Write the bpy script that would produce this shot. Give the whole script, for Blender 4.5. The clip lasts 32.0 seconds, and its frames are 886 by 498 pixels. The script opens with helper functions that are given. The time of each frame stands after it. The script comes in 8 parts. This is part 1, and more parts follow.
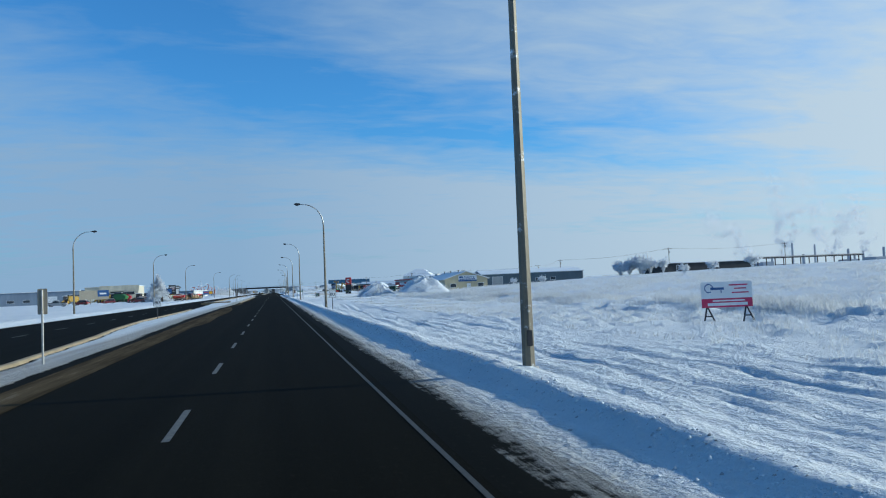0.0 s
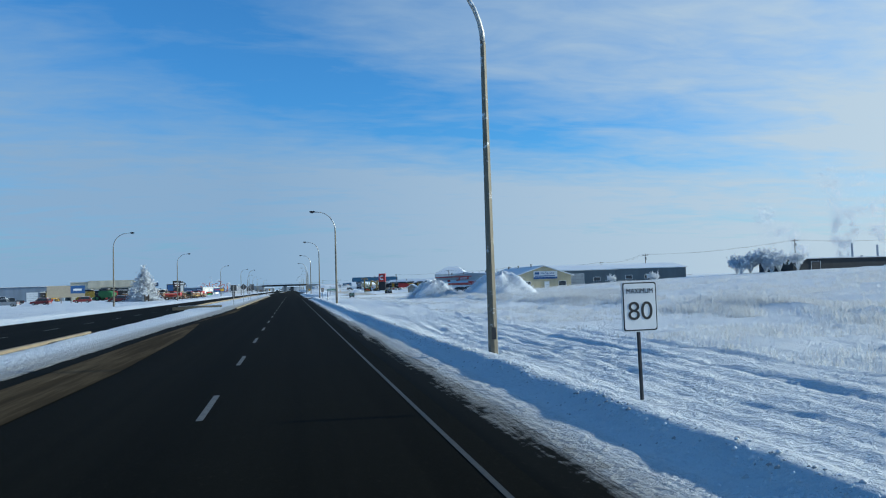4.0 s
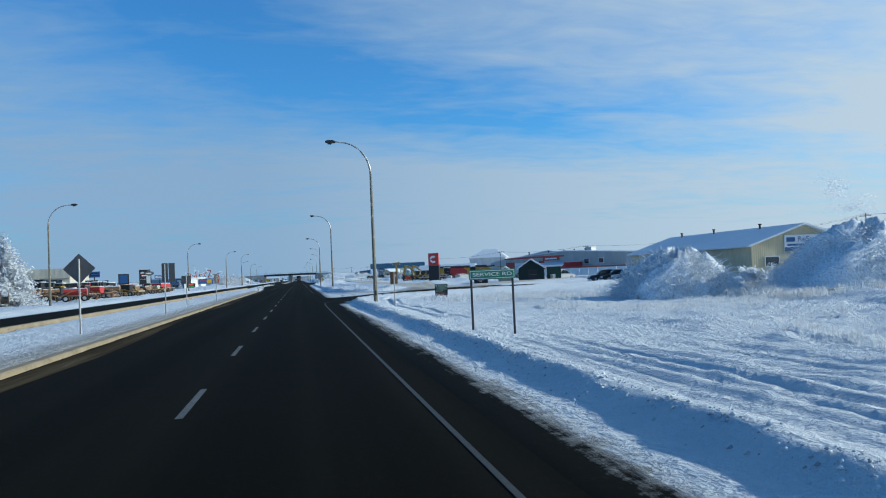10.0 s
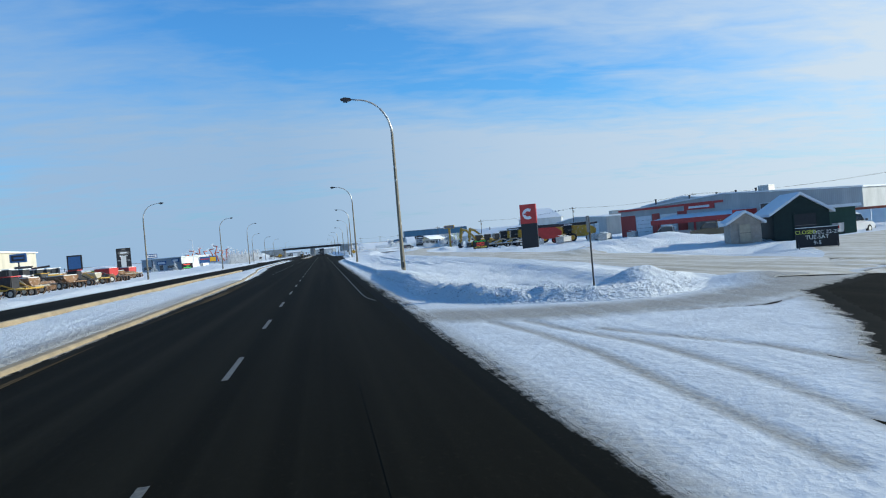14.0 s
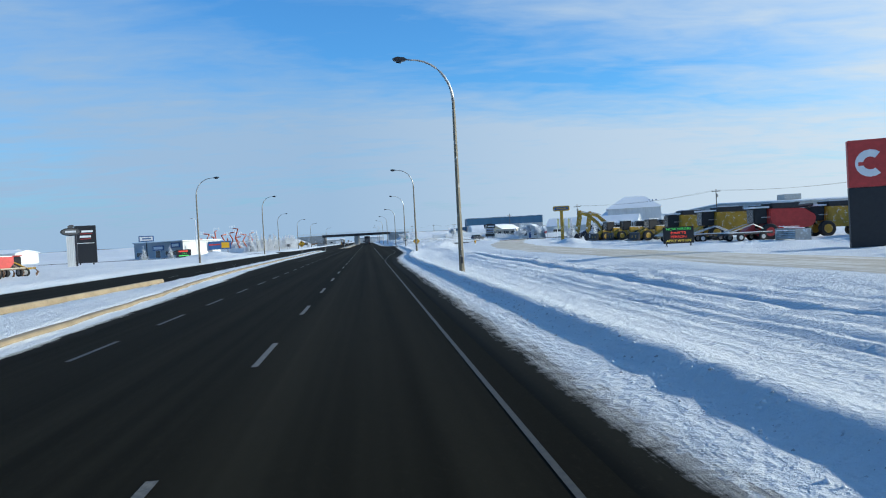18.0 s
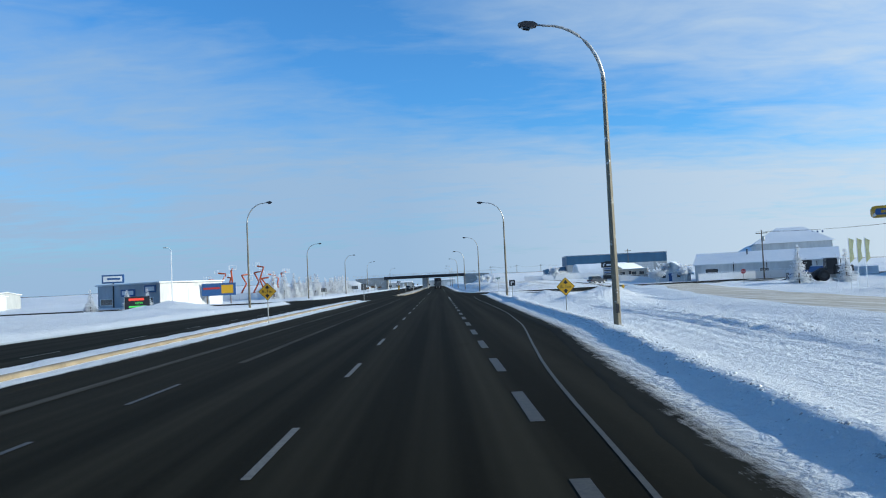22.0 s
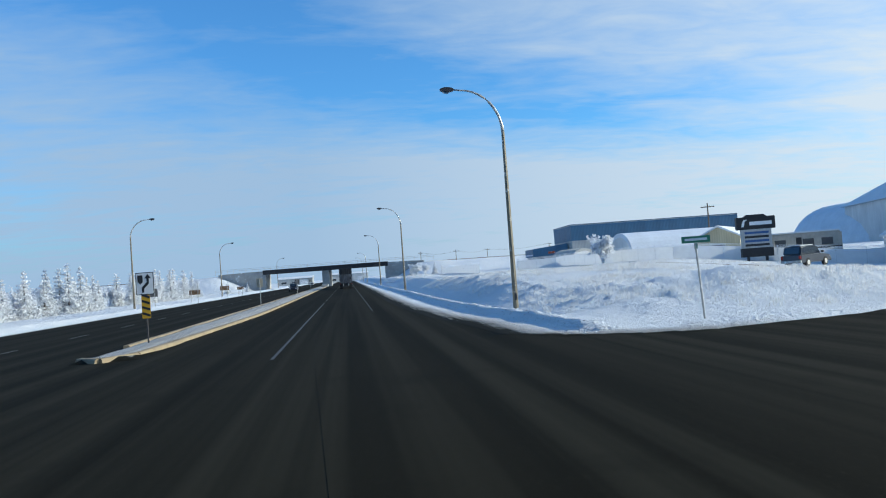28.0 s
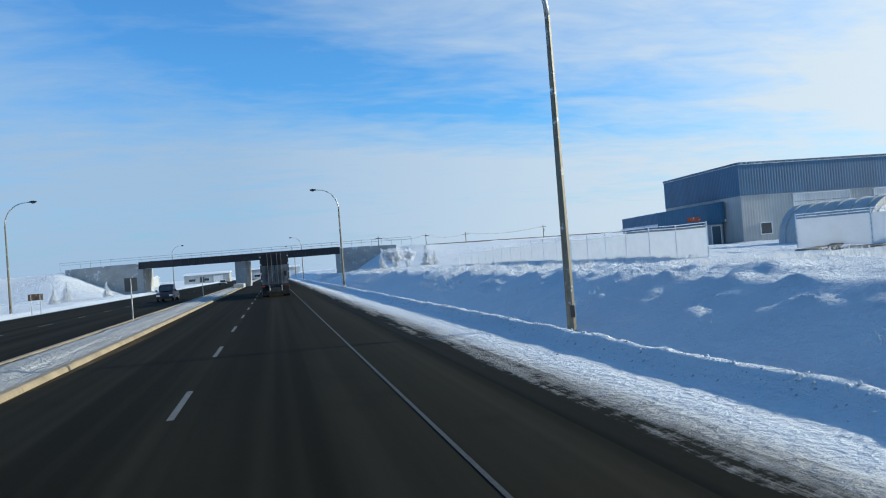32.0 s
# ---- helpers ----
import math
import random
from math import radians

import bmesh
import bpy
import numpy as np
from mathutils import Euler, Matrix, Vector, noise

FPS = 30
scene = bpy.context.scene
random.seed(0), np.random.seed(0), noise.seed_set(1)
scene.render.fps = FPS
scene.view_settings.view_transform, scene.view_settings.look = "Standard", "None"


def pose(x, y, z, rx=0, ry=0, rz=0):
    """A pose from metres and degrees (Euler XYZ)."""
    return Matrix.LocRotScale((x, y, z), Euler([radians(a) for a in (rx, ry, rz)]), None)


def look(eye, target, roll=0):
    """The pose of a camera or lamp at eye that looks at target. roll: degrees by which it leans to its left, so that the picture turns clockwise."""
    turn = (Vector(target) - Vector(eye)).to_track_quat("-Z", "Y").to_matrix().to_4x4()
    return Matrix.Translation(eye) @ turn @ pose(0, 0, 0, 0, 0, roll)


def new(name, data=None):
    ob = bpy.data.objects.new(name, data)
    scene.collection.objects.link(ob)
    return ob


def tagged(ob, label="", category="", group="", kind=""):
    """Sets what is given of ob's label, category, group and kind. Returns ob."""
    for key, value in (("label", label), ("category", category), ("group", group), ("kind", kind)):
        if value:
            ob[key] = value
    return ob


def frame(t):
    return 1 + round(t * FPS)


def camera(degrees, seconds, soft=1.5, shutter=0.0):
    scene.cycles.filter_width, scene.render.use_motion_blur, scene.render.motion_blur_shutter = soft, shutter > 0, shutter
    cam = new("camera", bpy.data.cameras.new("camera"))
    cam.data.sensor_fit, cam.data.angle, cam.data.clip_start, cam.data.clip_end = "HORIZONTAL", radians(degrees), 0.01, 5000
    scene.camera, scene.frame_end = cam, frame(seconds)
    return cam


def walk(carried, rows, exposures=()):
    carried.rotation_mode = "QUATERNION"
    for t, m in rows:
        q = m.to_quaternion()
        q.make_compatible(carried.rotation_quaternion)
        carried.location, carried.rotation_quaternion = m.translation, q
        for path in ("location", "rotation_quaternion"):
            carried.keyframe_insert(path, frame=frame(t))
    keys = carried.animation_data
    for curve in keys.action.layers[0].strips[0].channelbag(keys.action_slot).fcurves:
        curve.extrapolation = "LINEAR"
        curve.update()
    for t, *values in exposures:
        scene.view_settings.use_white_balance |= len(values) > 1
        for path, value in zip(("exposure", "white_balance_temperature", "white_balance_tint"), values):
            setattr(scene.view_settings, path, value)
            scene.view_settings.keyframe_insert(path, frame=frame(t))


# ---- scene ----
cam = camera(62.00, 32.0, 1.1)
PATH = [
    (0, -0.254, 65.564, 2.133, 92.732, 2.392, -12.979),
    (0.5, -0.189, 72.985, 2.080, 92.906, 1.726, -12.082),
    (1, -0.265, 80.594, 2.086, 93.086, 1.413, -11.669),
    (1.5, -0.336, 88.310, 2.100, 93.422, 3.198, -11.333),
    (2, -0.304, 95.974, 2.104, 93.040, 3.316, -11.540),
    (2.5, -0.301, 103.706, 2.105, 92.374, 4.122, -11.606),
    (3, -0.327, 111.557, 2.113, 92.477, 2.730, -12.573),
    (3.5, -0.301, 119.653, 2.122, 92.679, 2.840, -11.784),
    (4, -0.304, 128.012, 2.138, 92.758, 1.774, -11.593),
    (4.5, -0.281, 136.484, 2.106, 92.321, 2.278, -11.620),
    (6.5, -0.182, 169.858, 2.125, 91.697, 4.194, -11.508),
    (7, -0.160, 178.384, 2.115, 91.461, 1.263, -11.540),
    (7.5, -0.219, 186.707, 2.112, 91.665, 2.345, -11.764),
    (8, -0.099, 195.349, 2.117, 91.523, 2.119, -11.354),
    (8.5, -0.056, 203.991, 2.093, 91.757, 2.099, -11.030),
    (9, -0.047, 212.755, 2.135, 91.742, 1.742, -10.520),
    (9.5, -0.055, 221.181, 2.051, 91.433, 1.880, -11.106),
    (10, -0.038, 229.734, 1.982, 91.841, 2.572, -11.082),
    (10.5, -0.016, 238.412, 1.989, 91.316, 1.933, -11.751),
    (11, 0.028, 247.279, 2.059, 89.792, 2.663, -10.324),
    (11.5, 0.230, 256.360, 2.101, 92.167, 2.581, -9.024),
    (12, 0.253, 264.845, 2.223, 92.123, 2.764, -11.576),
    (12.5, 0.213, 273.253, 2.147, 90.146, 5.936, -7.916),
    (13, 0.103, 282.059, 2.114, 89.221, 3.753, -9.189),
    (13.5, 0.069, 291.135, 2.156, 89.445, 5.071, -8.964),
    (14, 0.089, 300.361, 2.181, 89.412, 4.898, -9.354),
    (14.5, 0.035, 309.628, 2.177, 90.171, 3.691, -8.673),
    (15, 0.073, 318.757, 2.142, 89.690, 3.204, -7.356),
    (15.5, -0.057, 328.023, 2.174, 88.807, 2.064, -6.637),
    (17.5, 0.333, 364.159, 2.094, 88.876, 2.628, -6.005),
    (18, 0.231, 374.064, 2.104, 89.021, 3.037, -5.835),
    (18.5, 0.217, 384.215, 2.096, 89.605, 1.999, -5.542),
    (19, 0.344, 394.255, 2.078, 89.605, 1.669, -5.573),
    (19.5, 0.324, 403.948, 2.053, 90.298, 2.798, -6.642),
    (20, 0.292, 413.592, 2.042, 91.697, 3.384, -5.328),
    (20.5, 0.222, 423.233, 2.063, 91.870, 2.900, -4.337),
    (21, 0.376, 432.932, 2.081, 94.380, 3.048, 2.086),
    (21.5, 0.400, 442.488, 2.122, 93.652, 2.454, 2.313),
    (22, 0.430, 451.700, 2.110, 92.656, 2.692, -0.318),
    (22.5, 0.435, 461.500, 2.090, 91.714, 2.428, -1.567),
    (23, 0.450, 471.540, 2.067, 91.646, 2.048, -2.510),
    (23.5, 0.440, 481.054, 2.053, 90.902, 2.974, -2.952),
    (24, 0.473, 490.708, 2.055, 91.022, 3.549, -4.705),
    (24.5, 0.449, 500.738, 2.038, 90.711, 3.803, -5.832),
    (25, 0.461, 510.906, 2.029, 90.441, 3.552, -6.401),
    (25.5, 0.537, 520.831, 2.022, 90.859, 2.760, -5.800),
    (27.5, 0.207, 561.198, 2.106, 91.073, 4.865, -7.347),
    (28, 0.451, 571.386, 2.175, 91.705, 4.190, -7.381),
    (28.5, 0.412, 581.615, 2.117, 92.664, 3.093, -6.138),
    (29, 0.285, 591.862, 2.094, 92.761, 3.273, -7.697),
    (29.5, 0.203, 602.132, 2.104, 92.432, 0.524, -7.054),
    (30, 0.216, 612.508, 2.108, 91.977, 2.496, -6.098),
    (30.5, 0.122, 623.002, 2.103, 91.915, 1.937, -8.868),
    (31, 0.037, 633.327, 2.109, 92.362, 1.846, -9.177),
    (31.5, 0.018, 643.526, 2.157, 91.577, 5.028, -11.273),
    (32, -0.089, 654.033, 2.205, 90.860, 4.445, -12.990),
]
walk(cam, [(t, pose(*p)) for t, *p in PATH], [(0, -0.30, 6170, 6), (9, -0.31, 6170, 6), (12.2, -0.28, 6300, 7), (13.4, -0.06, 6500, 10), (18, 0.0, 6600, 10), (23, -0.04, 6500, 10), (28, 0.05, 6700, 10), (32, 0.05, 6700, 10)])

# ---- world, sun ----
SUN_EL, SUN_AZ = radians(19), radians(96)   # azimuth clockwise from +y
world = bpy.data.worlds.new("winter_sky")
scene.world = world
world.use_nodes = True
wn, wl = world.node_tree.nodes, world.node_tree.links
wn.clear()


def wnode(kind, **kw):
    n = wn.new(kind)
    for k, v in kw.items():
        if k in n.inputs:
            n.inputs[k].default_value = v
    return n


sky = wn.new("ShaderNodeTexSky")
sky.sky_type, sky.sun_disc = "NISHITA", False
sky.sun_elevation, sky.sun_rotation = SUN_EL, SUN_AZ
sky.air_density, sky.dust_density, sky.ozone_density = 1.0, 1.2, 3.0
sc = wn.new("ShaderNodeTexCoord")
sxyz = wn.new("ShaderNodeSeparateXYZ")
wl.new(sc.outputs["Generated"], sxyz.inputs[0])


def wmath(op, a, b=None, c=None, clamp=False):
    n = wn.new("ShaderNodeMath")
    n.operation, n.use_clamp = op, clamp
    for i, v in enumerate((a, b, c)):
        if v is None:
            continue
        if isinstance(v, (int, float)):
            n.inputs[i].default_value = v
        else:
            wl.new(v, n.inputs[i])
    return n.outputs[0]


# thin cirrus on a plane high overhead: direction divided by its height
up = wmath("MAXIMUM", wmath("ADD", sxyz.outputs[2], 0.10), 0.02)
cx = wmath("DIVIDE", sxyz.outputs[0], up)
cy = wmath("DIVIDE", sxyz.outputs[1], up)
cxy = wn.new("ShaderNodeCombineXYZ")
wl.new(cx, cxy.inputs[0])
wl.new(cy, cxy.inputs[1])


def wnoise(scale3, rot, scale, detail, distort, rough=0.6, loc=(0, 0, 0)):
    m = wn.new("ShaderNodeMapping")
    m.inputs["Scale"].default_value = scale3
    m.inputs["Rotation"].default_value = (0, 0, rot)
    m.inputs["Location"].default_value = loc
    wl.new(cxy.outputs[0], m.inputs[0])
    n = wn.new("ShaderNodeTexNoise")
    n.inputs["Scale"].default_value, n.inputs["Detail"].default_value = scale, detail
    n.inputs["Distortion"].default_value, n.inputs["Roughness"].default_value = distort, rough
    wl.new(m.outputs[0], n.inputs["Vector"])
    return n.outputs["Fac"]


bands = wnoise((0.55, 0.9, 1), radians(-30), 0.6, 3, 0.6, 0.5, (3.1, 0.7, 0))
fine = wnoise((0.8, 1.5, 1), radians(-32), 2.0, 6, 0.8, 0.58)
ripple = wnoise((1.0, 2.0, 1), radians(14), 5.0, 4, 0.4, 0.55)
cover = wmath("ADD", wmath("MULTIPLY", wmath("SUBTRACT", bands, 0.5), 1.45), wmath("ADD", wmath("MULTIPLY", wmath("SUBTRACT", fine, 0.5), 1.05), wmath("MULTIPLY", wmath("SUBTRACT", ripple, 0.5), 0.55)))
# more cloud towards the sun's side and towards the horizon, with one clear lane slanting down to the sun's side
side = wmath("MULTIPLY", wmath("MAXIMUM", sxyz.outputs[0], 0.0), 0.75)
low = wmath("MULTIPLY", wmath("SUBTRACT", 0.27, sxyz.outputs[2]), 2.5)
lane_at = wmath("SUBTRACT", sxyz.outputs[2], wmath("MULTIPLY_ADD", sxyz.outputs[0], -0.30, 0.285))
lane = wmath("EXPONENT", wmath("MULTIPLY", wmath("MULTIPLY", lane_at, lane_at), -150.0))
cover = wmath("SUBTRACT", cover, wmath("MULTIPLY", lane, 0.62))
cover = wmath("ADD", wmath("ADD", cover, side), wmath("ADD", low, 0.52), None, True)
cloud_mix = wn.new("ShaderNodeMixRGB")
wl.new(wmath("MULTIPLY", cover, 0.97), cloud_mix.inputs[0])
tint = wn.new("ShaderNodeMixRGB")
tint.blend_type = "MULTIPLY"
tint.inputs[0].default_value = 1.0
tint.inputs[2].default_value = (0.36, 0.84, 1.20, 1)
wl.new(sky.outputs[0], tint.inputs[1])
wl.new(tint.outputs[0], cloud_mix.inputs[1])
# cirrus: pale blue away from the sun, warm white beside it
warm = wn.new("ShaderNodeMixRGB")
warm.inputs[1].default_value = (1.74, 2.64, 3.78, 1)
warm.inputs[2].default_value = (4.2, 4.75, 5.1, 1)
wl.new(wmath("MULTIPLY_ADD", sxyz.outputs[0], 1.0, 0.05, True), warm.inputs[0])
wl.new(warm.outputs[0], cloud_mix.inputs[2])
bg = wn.new("ShaderNodeBackground")
bg.inputs["Strength"].default_value = 0.19
wl.new(cloud_mix.outputs[0], bg.inputs["Color"])
wo = wn.new("ShaderNodeOutputWorld")
wl.new(bg.outputs[0], wo.inputs["Surface"])

sun = new("sun", bpy.data.lights.new("sun", "SUN"))
sun.data.energy, sun.data.angle, sun.data.color = 5.3, radians(0.6), (0.94, 0.965, 0.88)
sun_dir = Vector((math.sin(SUN_AZ) * math.cos(SUN_EL), math.cos(SUN_AZ) * math.cos(SUN_EL), math.sin(SUN_EL)))
sun.matrix_world = look(sun_dir * 300, (0, 0, 0))


# ---- materials ----
def letting_light(mat, share, col):
    """Lets part of the light through a thin, rimed thing."""
    nt = mat.node_tree
    tl = nt.nodes.new("ShaderNodeBsdfTranslucent")
    tl.inputs["Color"].default_value = (*col, 1)
    mx = nt.nodes.new("ShaderNodeMixShader")
    mx.inputs[0].default_value = share
    nt.links.new(nt.nodes["Principled BSDF"].outputs[0], mx.inputs[1])
    nt.links.new(tl.outputs[0], mx.inputs[2])
    nt.links.new(mx.outputs[0], nt.nodes["Material Output"].inputs["Surface"])
    return mat


class Mat:
    """A small wrapper for node materials: principled, noise, ramps, bump."""

    def __init__(self, name, rough=0.6, metal=0.0, spec=0.5):
        self.m = bpy.data.materials.new(name)
        self.m.use_nodes = True
        self.nt = self.m.node_tree
        self.p = self.nt.nodes["Principled BSDF"]
        self.p.inputs["Roughness"].default_value = rough
        self.p.inputs["Metallic"].default_value = metal
        self.p.inputs["Specular IOR Level"].default_value = spec

    def n(self, kind):
        return self.nt.nodes.new(kind)

    def link(self, a, b):
        self.nt.links.new(a, b)

    def coord(self, scale=(1, 1, 1), world_space=True):
        if world_space:
            src = self.n("ShaderNodeNewGeometry").outputs["Position"]
        else:
            src = self.n("ShaderNodeTexCoord").outputs["Object"]
        mp = self.n("ShaderNodeMapping")
        mp.inputs["Scale"].default_value = scale
        self.link(src, mp.inputs[0])
        return mp.outputs[0]

    def noise(self, vec, scale, detail=4, rough=0.6, distort=0.0):
        t = self.n("ShaderNodeTexNoise")
        t.inputs["Scale"].default_value, t.inputs["Detail"].default_value = scale, detail
        t.inputs["Roughness"].default_value, t.inputs["Distortion"].default_value = rough, distort
        self.link(vec, t.inputs["Vector"])
        return t.outputs["Fac"]

    def noise_vec(self, vec, scale, amount):
        """The vector shaken by noise."""
        t = self.n("ShaderNodeTexNoise")
        t.inputs["Scale"].default_value = scale
        self.link(vec, t.inputs["Vector"])
        x = self.n("ShaderNodeMixRGB")
        x.blend_type = "LINEAR_LIGHT"
        x.inputs[0].default_value = amount
        self.link(vec, x.inputs[1])
        self.link(t.outputs["Color"], x.inputs[2])
        return x.outputs[0]

    def ramp(self, fac, stops):
        r = self.n("ShaderNodeValToRGB")
        e = r.color_ramp.elements
        while len(e) < len(stops):
            e.new(0.5)
        for el, (pos, col) in zip(e, stops):
            el.position = pos
            el.color = (*col, 1) if len(col) == 3 else col
        self.link(fac, r.inputs[0])
        return r.outputs[0]

    def mix(self, fac, a, b, blend="MIX"):
        x = self.n("ShaderNodeMixRGB")
        x.blend_type = blend
        for i, v in enumerate((fac, a, b)):
            if isinstance(v, (int, float)):
                x.inputs[i].default_value = v if i == 0 else (v, v, v, 1)
            elif isinstance(v, tuple):
                x.inputs[i].default_value = (*v[:3], 1)
            else:
                self.link(v, x.inputs[i])
        return x.outputs[0]

    def math(self, op, a, b=0.0, clamp=False):
        x = self.n("ShaderNodeMath")
        x.operation, x.use_clamp = op, clamp
        for i, v in enumerate((a, b)):
            if isinstance(v, (int, float)):
                x.inputs[i].default_value = v
            else:
                self.link(v, x.inputs[i])
        return x.outputs[0]

    def color(self, v):
        if isinstance(v, tuple):
            self.p.inputs["Base Color"].default_value = (*v[:3], 1)
        else:
            self.link(v, self.p.inputs["Base Color"])
        return self

    def bump(self, h, strength=0.4, dist=0.05):
        b = self.n("ShaderNodeBump")
        b.inputs["Strength"].default_value, b.inputs["Distance"].default_value = strength, dist
        self.link(h, b.inputs["Height"])
        self.link(b.outputs[0], self.p.inputs["Normal"])
        return self


def plain(name, col, rough=0.6, metal=0.0, var=0.25, scale=3.0, frost=0.0, world_space=False, spec=0.4):
    """Painted or bare surface with grime at two scales; frost: share of white rime."""
    m = Mat(name, rough, metal, spec)
    v = m.coord((1, 1, 1), world_space)
    a = m.noise(v, scale, 5)
    b = m.noise(v, scale * 9, 3)
    f = m.math("ADD", m.math("MULTIPLY", a, 0.7), m.math("MULTIPLY", b, 0.3))
    lo = tuple(c * (1 - var) for c in col)
    hi = tuple(min(1, c * (1 + var * 0.7)) for c in col)
    c = m.ramp(f, [(0.3, lo), (0.7, hi)])
    if frost:
        fr = m.ramp(m.noise(v, scale * 2.3, 6, 0.7), [(0.62 - 0.35 * frost, (0, 0, 0)), (0.72 - 0.2 * frost, (1, 1, 1))])
        c = m.mix(fr, c, (0.80, 0.84, 0.88))
    m.color(c)
    m.bump(b, 0.12, 0.02)
    return m.m


def asphalt_colour(m):
    """Dark worn asphalt: aggregate, lane wear, blots, cracks and a little salt. Gives the colour and the aggregate noise."""
    v = m.coord()
    agg = m.noise(v, 55, 3, 0.7)
    blot = m.noise(v, 0.35, 5, 0.65)
    streak = m.noise(m.coord((1.0, 0.006, 1)), 1.1, 3, 0.55)
    patch = m.noise(m.coord((0.5, 0.03, 1)), 0.8, 4, 0.6)
    c = m.ramp(agg, [(0.25, (0.0023, 0.0020, 0.0011)), (0.6, (0.0048, 0.0042, 0.0022)), (0.85, (0.0130, 0.0115, 0.0068))])
    pos = m.n("ShaderNodeSeparateXYZ")
    m.link(v, pos.inputs[0])
    older = m.math("ADD", m.math("MULTIPLY", m.math("SUBTRACT", pos.outputs[1], 230.0), 0.0028, True), 0.16, True)
    c = m.mix(m.math("MULTIPLY", older, 0.30), c, (0.0260, 0.0230, 0.0145))
    c = m.mix(m.mix(older, 0.0, m.ramp(streak, [(0.42, (0, 0, 0)), (0.70, (0.72, 0.72, 0.72))])), c, (0.039, 0.035, 0.0235))
    c = m.mix(m.mix(older, 0.0, m.ramp(patch, [(0.5, (0, 0, 0)), (0.70, (0.45, 0.45, 0.45))])), c, (0.026, 0.0225, 0.0145))
    c = m.mix(m.ramp(blot, [(0.56, (0, 0, 0)), (0.75, (0.5, 0.5, 0.5))]), c, (0.0092, 0.0081, 0.0052))
    speck = m.ramp(m.noise(m.coord((1.0, 0.45, 1)), 14, 4, 0.75), [(0.56, (0, 0, 0)), (0.72, (0.45, 0.45, 0.45))])
    c = m.mix(speck, c, (0.030, 0.026, 0.017))
    crack = m.n("ShaderNodeTexVoronoi")
    crack.feature = "DISTANCE_TO_EDGE"
    crack.inputs["Scale"].default_value = 0.11
    m.link(m.noise_vec(v, 0.7, 0.5), crack.inputs["Vector"])
    c = m.mix(m.ramp(crack.outputs["Distance"], [(0.0, (0.05, 0.05, 0.05)), (0.007, (0, 0, 0))]), c, (0.0016, 0.0015, 0.0013))
    salt = m.ramp(m.noise(m.coord((2.2, 0.05, 1)), 1.0, 8, 0.75), [(0.70, (0, 0, 0)), (0.84, (0.30, 0.30, 0.30))])
    c = m.mix(salt, c, (0.17, 0.175, 0.18))
    return c, agg


